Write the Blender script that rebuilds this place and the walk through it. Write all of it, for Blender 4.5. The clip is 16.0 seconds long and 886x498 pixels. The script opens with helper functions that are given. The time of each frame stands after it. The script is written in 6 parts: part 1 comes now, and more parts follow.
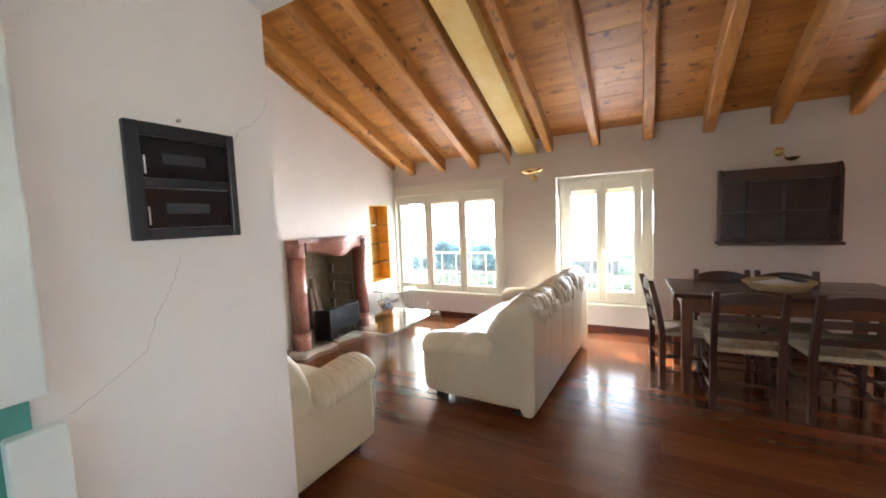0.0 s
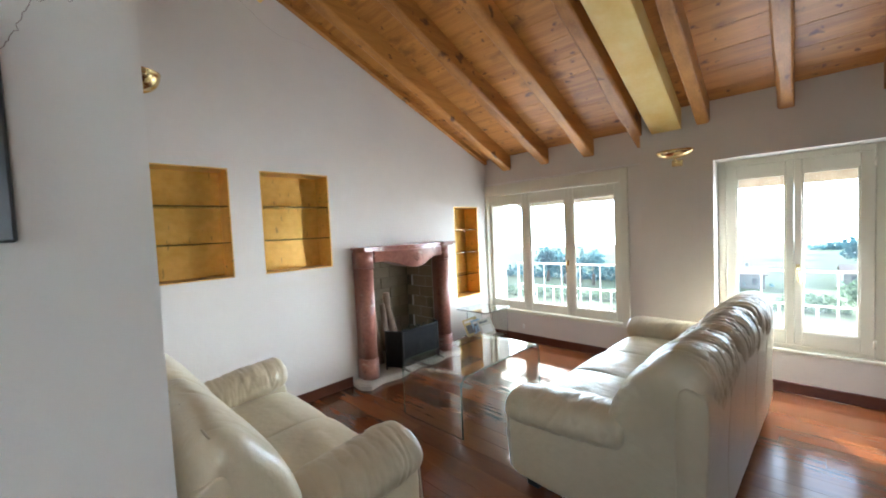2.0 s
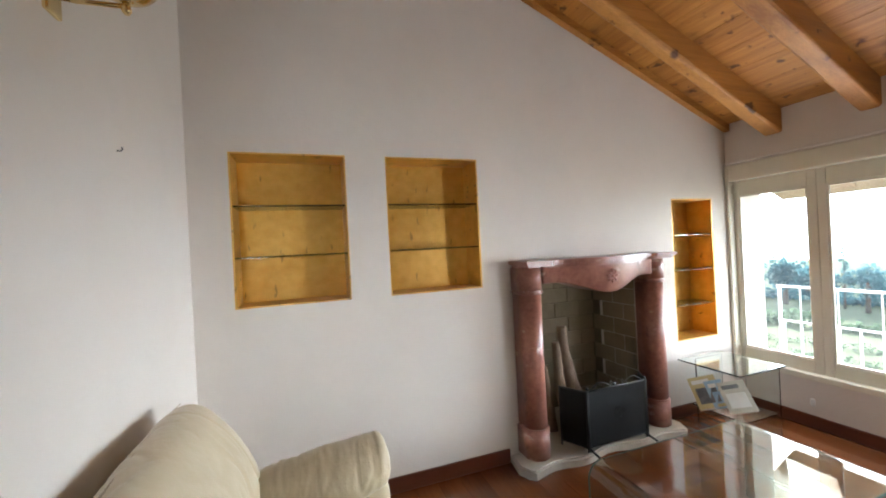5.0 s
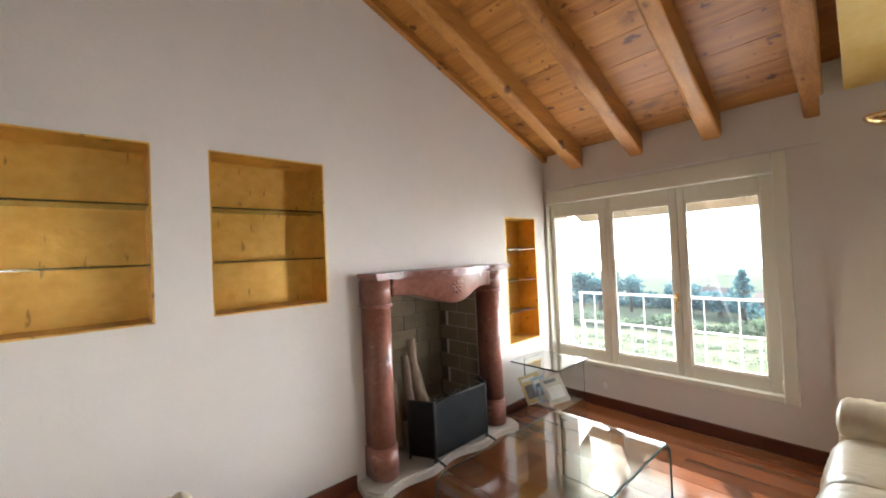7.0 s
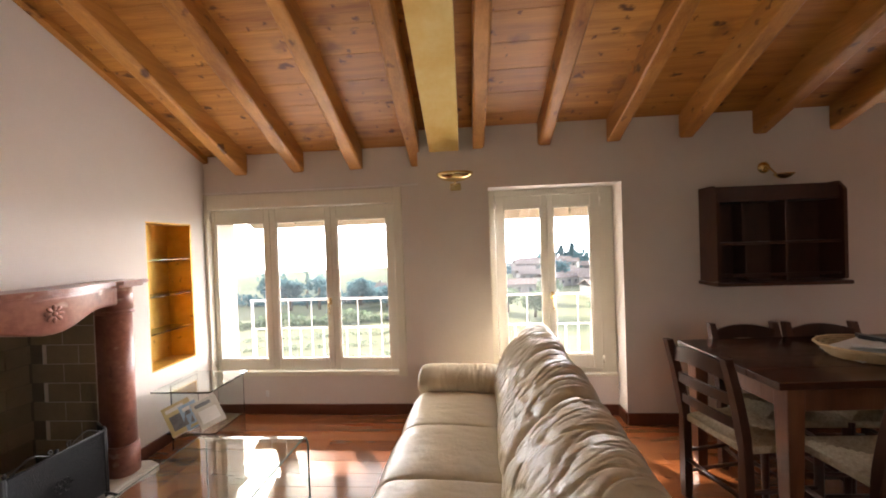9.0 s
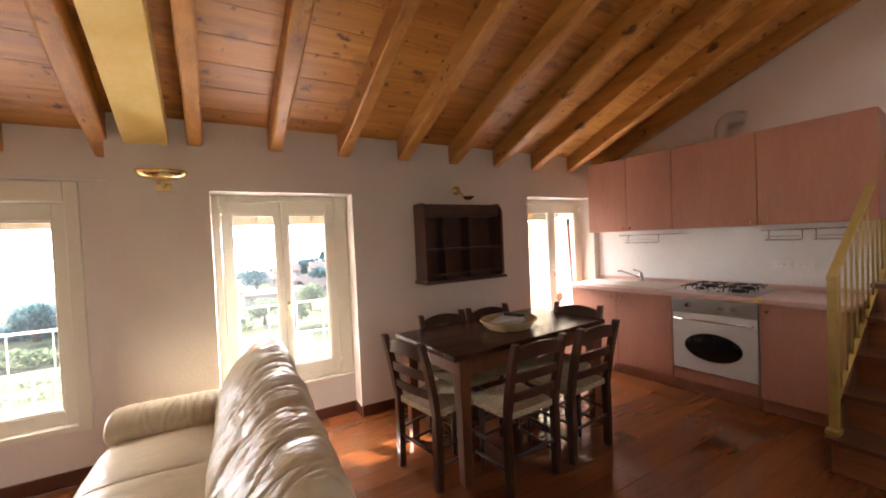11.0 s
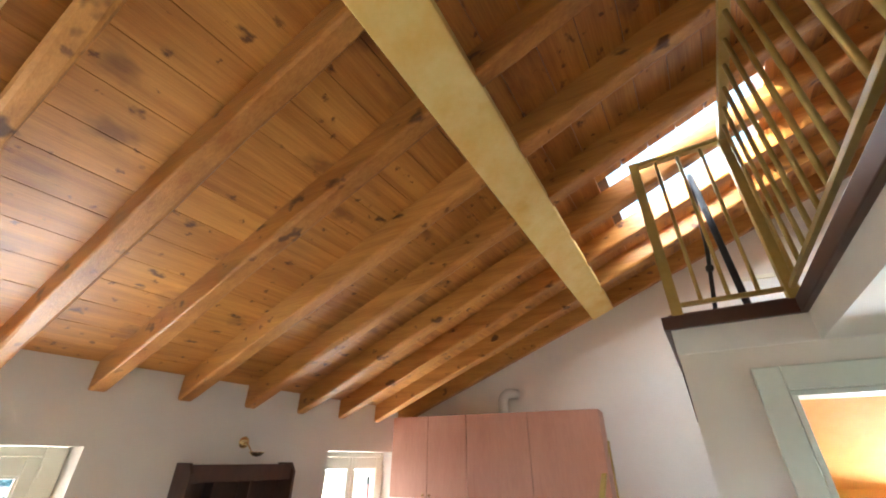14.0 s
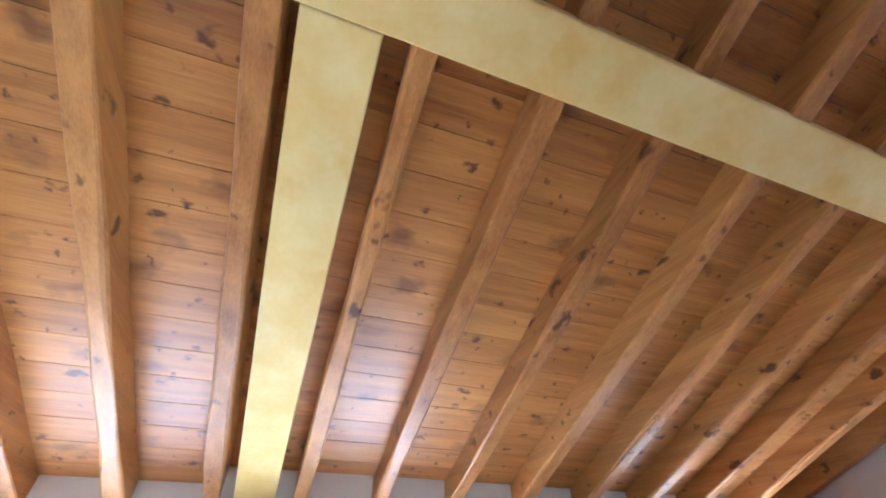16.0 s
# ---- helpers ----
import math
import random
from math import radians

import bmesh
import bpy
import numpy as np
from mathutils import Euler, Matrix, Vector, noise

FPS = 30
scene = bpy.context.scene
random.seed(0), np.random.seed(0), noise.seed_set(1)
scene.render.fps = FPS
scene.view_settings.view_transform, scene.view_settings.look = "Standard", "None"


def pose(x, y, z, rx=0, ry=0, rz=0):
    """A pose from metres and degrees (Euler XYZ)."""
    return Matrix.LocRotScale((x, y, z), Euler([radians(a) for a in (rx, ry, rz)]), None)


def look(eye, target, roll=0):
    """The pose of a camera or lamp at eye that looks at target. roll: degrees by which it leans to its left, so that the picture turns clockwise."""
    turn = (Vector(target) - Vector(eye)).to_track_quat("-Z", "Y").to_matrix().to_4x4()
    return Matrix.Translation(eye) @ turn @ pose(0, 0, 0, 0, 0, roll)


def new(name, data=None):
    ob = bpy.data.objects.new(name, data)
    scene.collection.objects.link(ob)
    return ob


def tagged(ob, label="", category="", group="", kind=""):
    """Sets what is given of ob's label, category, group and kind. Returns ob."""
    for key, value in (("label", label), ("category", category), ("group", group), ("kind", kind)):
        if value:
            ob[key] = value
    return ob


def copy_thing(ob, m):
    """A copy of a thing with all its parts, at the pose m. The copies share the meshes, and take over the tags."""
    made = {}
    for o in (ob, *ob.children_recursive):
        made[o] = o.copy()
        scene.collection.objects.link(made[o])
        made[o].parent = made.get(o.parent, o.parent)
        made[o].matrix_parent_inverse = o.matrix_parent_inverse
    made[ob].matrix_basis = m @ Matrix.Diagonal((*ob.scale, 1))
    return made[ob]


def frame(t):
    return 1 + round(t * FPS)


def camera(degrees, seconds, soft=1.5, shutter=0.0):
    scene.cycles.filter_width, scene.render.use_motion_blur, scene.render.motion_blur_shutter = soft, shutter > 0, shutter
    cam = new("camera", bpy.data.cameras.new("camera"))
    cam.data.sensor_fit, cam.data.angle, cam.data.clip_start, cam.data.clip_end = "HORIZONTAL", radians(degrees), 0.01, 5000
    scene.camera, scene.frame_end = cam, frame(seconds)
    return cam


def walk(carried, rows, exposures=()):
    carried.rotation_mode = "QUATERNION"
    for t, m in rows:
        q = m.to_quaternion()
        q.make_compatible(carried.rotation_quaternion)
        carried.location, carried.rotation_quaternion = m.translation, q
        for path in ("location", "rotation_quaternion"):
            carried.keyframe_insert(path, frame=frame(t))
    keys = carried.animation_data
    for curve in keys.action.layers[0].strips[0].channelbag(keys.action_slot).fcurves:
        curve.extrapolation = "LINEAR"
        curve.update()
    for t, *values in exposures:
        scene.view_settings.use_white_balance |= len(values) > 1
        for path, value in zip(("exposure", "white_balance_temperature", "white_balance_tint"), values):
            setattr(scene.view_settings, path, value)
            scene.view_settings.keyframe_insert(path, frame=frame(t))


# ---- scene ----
cam = camera(98.3, 16.0, 1.9)
PATH = [
    (0, (1.153, 2.221, 1.381), (0.188, 3.965, 1.224), -2.5),
    (0.5, (1.037, 2.441, 1.366), (0.039, 4.169, 1.234), -2.5),
    (1, (0.922, 2.644, 1.368), (-0.151, 4.328, 1.254), -2.5),
    (1.5, (0.845, 2.875, 1.368), (-0.352, 4.474, 1.261), -2.7),
    (2, (0.75, 3.043, 1.346), (-0.645, 4.473, 1.248), -2.7),
    (2.5, (0.571, 3.186, 1.35), (-0.997, 4.424, 1.25), -2.7),
    (3, (0.406, 3.32, 1.323), (-1.31, 4.344, 1.242), -2.8),
    (3.5, (0.218, 3.46, 1.31), (-1.612, 4.263, 1.244), -3.0),
    (3.7, (0.18, 3.497, 1.303), (-1.689, 4.208, 1.246), -2.9),
    (5.8, (-0.233, 3.799, 1.346), (-2.114, 4.477, 1.359), -2.7),
    (6, (-0.237, 3.794, 1.348), (-2.087, 4.555, 1.372), -2.7),
    (6.5, (-0.232, 3.777, 1.335), (-1.94, 4.817, 1.369), -2.6),
    (7, (-0.189, 3.791, 1.315), (-1.684, 5.119, 1.347), -2.6),
    (7.5, (-0.137, 3.785, 1.319), (-1.357, 5.369, 1.346), -2.5),
    (8, (-0.073, 3.788, 1.328), (-0.977, 5.571, 1.346), -2.4),
    (8.5, (-0.01, 3.799, 1.368), (-0.531, 5.73, 1.356), -2.3),
    (9, (0.05, 3.795, 1.381), (-0.109, 5.788, 1.354), -2.0),
    (9.5, (0.078, 3.783, 1.342), (0.261, 5.774, 1.331), -1.8),
    (10, (0.136, 3.758, 1.358), (0.61, 5.701, 1.328), -1.6),
    (10.2, (0.162, 3.746, 1.363), (0.739, 5.66, 1.33), -1.7),
    (12.5, (0.25, 3.66, 1.55), (1.826, 4.88, 1.712), -1.1),
    (13, (0.215, 3.661, 1.626), (1.85, 4.732, 2.05), -0.8),
    (13.5, (0.175, 3.652, 1.69), (1.762, 4.64, 2.403), -0.1),
    (14, (0.154, 3.647, 1.744), (1.634, 4.588, 2.704), 0.4),
    (14.5, (0.117, 3.66, 1.78), (1.473, 4.625, 2.888), 0.2),
    (15, (0.098, 3.672, 1.798), (1.215, 4.815, 3.0), 0.3),
    (15.5, (0.074, 3.716, 1.805), (0.864, 5.06, 3.057), 0.6),
    (16, (0.048, 3.777, 1.782), (0.536, 5.234, 3.062), 0.3),
]
EXPOSURES = [(0.0, 2.55, 6200, 9), (1.5, 2.2, 5900, 3), (2.5, 1.94, 5450, 2), (3.5, 1.86, 5750, 5), (6.0, 1.8, 6150, 7), (7.0, 1.84, 6350, 9),
             (8.0, 1.85, 6800, 12), (9.0, 1.78, 7200, 19), (10.2, 1.86, 7300, 21), (12.5, 2.85, 6900, 17), (13.2, 2.85, 6600, 13), (14.0, 3.2, 5900, 1),
             (14.5, 3.4, 5350, -1), (15.0, 3.45, 4750, 2), (16.0, 3.42, 4500, 5)]
walk(cam, [(t, look(eye, target, roll)) for t, eye, target, roll in PATH], EXPOSURES)


# ---- light ----
world = bpy.data.worlds.new("sky")
scene.world = world
world.use_nodes = True
wn = world.node_tree
sky = wn.nodes.new("ShaderNodeTexSky")
sky.sky_type, sky.sun_disc = "NISHITA", False
SUN_EL, SUN_AZ = radians(32.5), radians(-32)      # azimuth from +y towards +x
sky.sun_elevation, sky.sun_rotation = SUN_EL, SUN_AZ
sky.dust_density, sky.air_density = 1.5, 1.0
wn.links.new(sky.outputs[0], wn.nodes["Background"].inputs[0])
wn.nodes["Background"].inputs[1].default_value = 0.15
sun = new("sun", bpy.data.lights.new("sun", "SUN"))
sun.data.energy, sun.data.angle, sun.data.color = 5.0, radians(0.5), (1.0, 0.95, 0.86)
sun_from = Vector((math.sin(SUN_AZ) * math.cos(SUN_EL), math.cos(SUN_AZ) * math.cos(SUN_EL), math.sin(SUN_EL)))
sun.matrix_world = look(sun_from * 40, (0, 0, 0))


def window_light(name, x, z, w, h, power, pitch, yaw=0.0, spread=86):
    """Daylight that enters by an opening in the window wall: from the sky downwards, and off the sunlit balcony upwards."""
    lamp = new(name, bpy.data.lights.new(name, "AREA"))
    lamp.data.shape, lamp.data.size, lamp.data.size_y = "RECTANGLE", w, h
    lamp.data.energy, lamp.data.color = power, (0.94, 0.97, 1.0)
    lamp.data.spread = radians(spread)
    lamp.matrix_world = look((x, 7.06, z), (x - math.sin(yaw) * math.cos(pitch), 7.06 - math.cos(yaw) * math.cos(pitch), z + math.sin(pitch)))
    return lamp


for x, w, down, up in ((-1.41, 1.45, 2.8, 2.2), (0.65, 0.70, 5.0, 1.2), (3.50, 0.70, 6.0, 1.9)):
    window_light("sky_light", x, 1.03, w, 1.1, down, radians(-74))
    window_light("balcony_light", x, 1.03, w, 1.1, up, radians(62))
# slanting sky lamps in the first and second window, added to brighten two walls
window_light("sky_light", 0.65, 1.03, 0.70, 1.1, 7.0, radians(-8), radians(62))
window_light("sky_light", -1.41, 1.03, 1.45, 1.1, 1.6, radians(-4), radians(14), 58)

# fill lamp added at the hall's far end, in an unseen opening
lamp = new("hall_fill_light", bpy.data.lights.new("hall_fill_light", "AREA"))
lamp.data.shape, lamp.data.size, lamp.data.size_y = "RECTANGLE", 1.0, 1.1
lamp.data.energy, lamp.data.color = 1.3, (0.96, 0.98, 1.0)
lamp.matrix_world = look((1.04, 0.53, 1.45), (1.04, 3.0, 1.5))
# daylight of the roof window over the loft
lamp = new("roof_window_light", bpy.data.lights.new("roof_window_light", "AREA"))
lamp.data.shape, lamp.data.size, lamp.data.size_y = "RECTANGLE", 0.95, 0.95
lamp.data.energy, lamp.data.color = 10.0, (0.95, 0.97, 1.0)
lamp.matrix_world = look((3.0, 3.30, 3.80), (3.0, 2.89, 2.80))

# ---- materials ----


def socket(node, *names):
    for n in names:
        if n in node.inputs:
            return node.inputs[n]


def material(name, a, b, scale=6.0, rough=0.6, bump=0.0, bump_scale=60.0, stretch=(1, 1, 1), metal=0.0, fine=0.35, rand=0.0,
             island=False, spec=0.5, coat=0.0, rough_var=0.0, detail=4.0):
    """Two colours mixed by noise at two scales, with fine relief; rand: change from piece to piece."""
    m = bpy.data.materials.new(name)
    m.use_nodes = True
    t = m.node_tree
    n, l = t.nodes, t.links
    bsdf = n["Principled BSDF"]
    co = n.new("ShaderNodeTexCoord")
    mp = n.new("ShaderNodeMapping")
    mp.inputs["Scale"].default_value = stretch
    l.new(co.outputs["Object"], mp.inputs["Vector"])
    vec = mp.outputs[0]
    value = None
    if rand:
        if island:
            geo = n.new("ShaderNodeNewGeometry")
            value = geo.outputs["Random Per Island"]
        else:
            info = n.new("ShaderNodeObjectInfo")
            value = info.outputs["Random"]
        off = n.new("ShaderNodeVectorMath")
        off.operation = "MULTIPLY_ADD"
        l.new(value, off.inputs[0])
        off.inputs[1].default_value = (17.3, 9.1, 5.7)
        l.new(vec, off.inputs[2])
        vec = off.outputs[0]
    big = n.new("ShaderNodeTexNoise")
    big.inputs["Scale"].default_value, big.inputs["Detail"].default_value = scale, detail
    l.new(vec, big.inputs["Vector"])
    small = n.new("ShaderNodeTexNoise")
    small.inputs["Scale"].default_value, small.inputs["Detail"].default_value = scale * 7.3, 3
    l.new(vec, small.inputs["Vector"])
    mix = n.new("ShaderNodeMath")
    mix.operation = "MULTIPLY_ADD"
    l.new(small.outputs[0], mix.inputs[0])
    mix.inputs[1].default_value = fine
    sc = n.new("ShaderNodeMath")
    sc.operation = "MULTIPLY"
    l.new(big.outputs[0], sc.inputs[0])
    sc.inputs[1].default_value = 1 - fine
    l.new(sc.outputs[0], mix.inputs[2])
    fac = mix.outputs[0]
    if rand:
        add = n.new("ShaderNodeMath")
        add.operation = "MULTIPLY_ADD"
        l.new(value, add.inputs[0])
        add.inputs[1].default_value = rand
        sub = n.new("ShaderNodeMath")
        sub.operation = "SUBTRACT"
        l.new(fac, sub.inputs[0])
        sub.inputs[1].default_value = rand * 0.5
        l.new(sub.outputs[0], add.inputs[2])
        fac = add.outputs[0]
    ramp = n.new("ShaderNodeValToRGB")
    ramp.color_ramp.elements[0].position, ramp.color_ramp.elements[1].position = 0.3, 0.7
    ramp.color_ramp.elements[0].color, ramp.color_ramp.elements[1].color = (*a, 1), (*b, 1)
    l.new(fac, ramp.inputs[0])
    l.new(ramp.outputs[0], bsdf.inputs["Base Color"])
    bsdf.inputs["Roughness"].default_value, bsdf.inputs["Metallic"].default_value = rough, metal
    socket(bsdf, "Specular IOR Level", "Specular").default_value = spec
    socket(bsdf, "Coat Weight", "Clearcoat").default_value = coat
    socket(bsdf, "Coat Roughness", "Clearcoat Roughness").default_value = 0.12
    if rough_var:
        rr = n.new("ShaderNodeMapRange")
        rr.inputs[3].default_value, rr.inputs[4].default_value = rough - rough_var, rough + rough_var
        l.new(big.outputs[0], rr.inputs[0])
        l.new(rr.outputs[0], bsdf.inputs["Roughness"])
    if bump:
        tex = n.new("ShaderNodeTexNoise")
        tex.inputs["Scale"].default_value, tex.inputs["Detail"].default_value = bump_scale, 3
        l.new(vec, tex.inputs["Vector"])
        bp = n.new("ShaderNodeBump")
        bp.inputs["Strength"].default_value, bp.inputs["Distance"].default_value = bump, 0.01
        l.new(tex.outputs[0], bp.inputs["Height"])
        l.new(bp.outputs[0], bsdf.inputs["Normal"])
    return m


def spots(m, colour, scale, size, soft=0.06, amount=0.85, stretch=(1, 1, 1), rand=False, keep=1.0):
    """Lay irregular round spots (knots, stains) over a material's colour. keep: the share of cells that has one."""
    t = m.node_tree
    n, l = t.nodes, t.links
    bsdf = n["Principled BSDF"]
    old = bsdf.inputs["Base Color"].links[0].from_socket
    co = n.new("ShaderNodeTexCoord")
    mp = n.new("ShaderNodeMapping")
    mp.inputs["Scale"].default_value = stretch
    l.new(co.outputs["Object"], mp.inputs["Vector"])
    wob = n.new("ShaderNodeTexNoise")
    wob.inputs["Scale"].default_value = scale * 3
    l.new(mp.outputs[0], wob.inputs["Vector"])
    av = n.new("ShaderNodeVectorMath")
    av.operation = "MULTIPLY_ADD"
    l.new(wob.outputs["Color"], av.inputs[0])
    av.inputs[1].default_value = (0.22 / scale * 3,) * 3
    l.new(mp.outputs[0], av.inputs[2])
    vo = n.new("ShaderNodeTexVoronoi")
    vo.inputs["Scale"].default_value = scale
    l.new(av.outputs[0], vo.inputs["Vector"])
    mr = n.new("ShaderNodeMapRange")
    mr.inputs[1].default_value, mr.inputs[2].default_value = size, size + soft
    mr.inputs[3].default_value, mr.inputs[4].default_value = amount, 0.0
    l.new(vo.outputs["Distance"], mr.inputs[0])
    fac = mr.outputs[0]
    if keep < 1:
        sep = n.new("ShaderNodeSeparateColor")
        l.new(vo.outputs["Color"], sep.inputs[0])
        lt = n.new("ShaderNodeMath")
        lt.operation = "LESS_THAN"
        l.new(sep.outputs[0], lt.inputs[0])
        lt.inputs[1].default_value = keep
        mu = n.new("ShaderNodeMath")
        mu.operation = "MULTIPLY"
        l.new(fac, mu.inputs[0])
        l.new(lt.outputs[0], mu.inputs[1])
        fac = mu.outputs[0]
    mx = n.new("ShaderNodeMix")
    mx.data_type = "RGBA"
    l.new(fac, mx.inputs["Factor"])
    l.new(old, mx.inputs["A"])
    mx.inputs["B"].default_value = (*colour, 1)
    l.new(mx.outputs["Result"], bsdf.inputs["Base Color"])
    return m


def glass(name, colour=(1, 1, 1), rough=0.0, ior=1.45):
    m = bpy.data.materials.new(name)
    m.use_nodes = True
    b = m.node_tree.nodes["Principled BSDF"]
    b.inputs["Base Color"].default_value = (*colour, 1)
    b.inputs["Roughness"].default_value = rough
    b.inputs["IOR"].default_value = ior
    socket(b, "Transmission Weight", "Transmission").default_value = 1.0
    return m


WALL = material("wall_plaster", (0.69, 0.625, 0.565), (0.75, 0.69, 0.63), 1.3, 0.85, 0.12, 45, fine=0.2, spec=0.2)
WALL_WHITE = material("white_plaster", (0.74, 0.70, 0.66), (0.80, 0.77, 0.73), 1.3, 0.85, 0.1, 45, fine=0.2, spec=0.2)
FRAME = material("cream_window_paint", (0.71, 0.67, 0.55), (0.77, 0.73, 0.61), 4, 0.4, 0.05, 30, stretch=(1, 1, 0.2))
CASING = material("pale_door_paint", (0.62, 0.64, 0.58), (0.68, 0.70, 0.64), 4, 0.4, 0.04, 30)
BOARD = material("pine_board", (0.29, 0.100, 0.018), (0.57, 0.255, 0.054), 3.0, 0.42, 0.12, 30, stretch=(0.3, 6, 6), rand=0.16, island=True, rough_var=0.1, spec=0.35)
spots(BOARD, (0.17, 0.065, 0.018), 4.0, 0.10, 0.22, 0.75, stretch=(0.7, 1.2, 0.01), keep=0.6)
spots(BOARD, (0.075, 0.024, 0.008), 7.5, 0.09, 0.13, 0.9, stretch=(0.75, 1.2, 0.01), keep=0.62)
spots(BOARD, (0.09, 0.030, 0.009), 14.0, 0.10, 0.13, 0.8, stretch=(1, 1, 0.01), keep=0.4)
RAFTER = material("pine_rafter", (0.29, 0.106, 0.020), (0.56, 0.258, 0.060), 2.2, 0.42, 0.18, 26, stretch=(7, 0.4, 7), rand=0.2, rough_var=0.1, spec=0.4)
spots(RAFTER, (0.07, 0.022, 0.007), 4.2, 0.10, 0.11, 0.9, stretch=(1.3, 0.8, 1.3), keep=0.6)
spots(RAFTER, (0.13, 0.045, 0.012), 9.0, 0.10, 0.12, 0.8, stretch=(1.2, 0.9, 1.2), keep=0.35)
EAVE = material("weathered_eave_wood", (0.24, 0.165, 0.115), (0.36, 0.27, 0.20), 2.2, 0.6, 0.15, 26, stretch=(5, 0.5, 5), rand=0.15)
YELLOW = material("yellow_sponged_paint", (0.80, 0.52, 0.125), (0.88, 0.68, 0.27), 5.0, 0.55, 0.1, 25, fine=0.25, detail=2.0)
spots(YELLOW, (0.76, 0.43, 0.07), 4.5, 0.10, 0.25, 0.55, keep=0.5)
FLOOR = material("merbau_plank", (0.105, 0.030, 0.009), (0.185, 0.060, 0.019), 2.0, 0.16, 0.03, 14, stretch=(0.5, 4, 4), rand=0.26, rough_var=0.06, spec=0.48, coat=0.3)
JOINT = material("floor_joint", (0.03, 0.009, 0.004), (0.05, 0.015, 0.007), 5, 0.6)
BASEBOARD = material("merbau_skirting", (0.085, 0.022, 0.010), (0.13, 0.037, 0.016), 3, 0.35, stretch=(0.5, 0.5, 6), spec=0.5)
TRIM = material("dark_wood_trim", (0.045, 0.016, 0.010), (0.075, 0.026, 0.015), 3, 0.4)
GOLD = material("gold_leaf", (0.62, 0.32, 0.05), (0.82, 0.50, 0.12), 2.2, 0.34, 0.22, 22, stretch=(1, 1, 1.2), metal=0.55, fine=0.5, rough_var=0.12)
spots(GOLD, (0.18, 0.09, 0.025), 9.0, 0.09, 0.12, 0.75, stretch=(1, 0.6, 2.4), keep=0.38)
spots(GOLD, (0.22, 0.11, 0.03), 10.0, 0.09, 0.12, 0.65, stretch=(1, 2.6, 0.7), keep=0.25)
GLASS = glass("clear_glass", (0.96, 1.0, 0.99))
PANE = glass("window_pane", (1, 1, 1), ior=1.02)
# a faint translucent veil in the pane material imitates glare washing out the view
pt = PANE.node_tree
veil = pt.nodes.new("ShaderNodeBsdfTranslucent")
veil.inputs["Color"].default_value = (0.9, 0.95, 1.0, 1)
veil_noise = pt.nodes.new("ShaderNodeTexNoise")
veil_noise.inputs["Scale"].default_value = 5.0
veil_share = pt.nodes.new("ShaderNodeMapRange")
veil_share.inputs[3].default_value, veil_share.inputs[4].default_value = 0.008, 0.013
pt.links.new(veil_noise.outputs[0], veil_share.inputs[0])
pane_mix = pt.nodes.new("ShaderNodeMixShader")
pt.links.new(veil_share.outputs[0], pane_mix.inputs[0])
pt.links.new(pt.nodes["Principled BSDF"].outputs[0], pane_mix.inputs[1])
pt.links.new(veil.outputs[0], pane_mix.inputs[2])
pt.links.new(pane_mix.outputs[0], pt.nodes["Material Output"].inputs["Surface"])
ORANGE = material("ochre_wall_paint", (0.62, 0.30, 0.06), (0.70, 0.38, 0.10), 2, 0.8)
MOSAIC = material("ochre_mosaic", (0.42, 0.20, 0.05), (0.62, 0.36, 0.13), 30, 0.4)

# ---- mesh helpers ----


def box(bm, x0, y0, z0, x1, y1, z1):
    v = [bm.verts.new(p) for p in ((x0, y0, z0), (x1, y0, z0), (x1, y1, z0), (x0, y1, z0), (x0, y0, z1), (x1, y0, z1), (x1, y1, z1), (x0, y1, z1))]
    for f in ((3, 2, 1, 0), (4, 5, 6, 7), (0, 1, 5, 4), (1, 2, 6, 5), (2, 3, 7, 6), (3, 0, 4, 7)):
        bm.faces.new([v[i] for i in f])
    return v


def bevelled(bm, width=0.004, segments=2):
    bmesh.ops.bevel(bm, geom=bm.edges[:], offset=width, segments=segments, affect="EDGES", profile=0.5, clamp_overlap=True)
    return bm


def bbox(x0, y0, z0, x1, y1, z1, width=0.004, segments=2):
    bm = bmesh.new()
    box(bm, x0, y0, z0, x1, y1, z1)
    return bevelled(bm, width, segments) if width else bm


def tube(bm, pts, radius, sides=10, cap=True, taper=None):
    """A round bar along points."""
    pts = [Vector(p) for p in pts]
    rings = []
    ref = None
    for i, p in enumerate(pts):
        d = (pts[min(i + 1, len(pts) - 1)] - pts[max(i - 1, 0)]).normalized()
        if ref is None:
            ref = d.orthogonal().normalized()
        ref = (ref - d * ref.dot(d)).normalized()
        side = d.cross(ref)
        r = radius if taper is None else taper[i]
        rings.append([bm.verts.new(p + (ref * math.cos(a) + side * math.sin(a)) * r) for a in (2 * math.pi * k / sides for k in range(sides))])
    for a, b in zip(rings, rings[1:]):
        for k in range(sides):
            f = bm.faces.new((a[k], a[(k + 1) % sides], b[(k + 1) % sides], b[k]))
            f.smooth = True
    if cap:
        bm.faces.new(rings[0][::-1])
        bm.faces.new(rings[-1])
    return bm


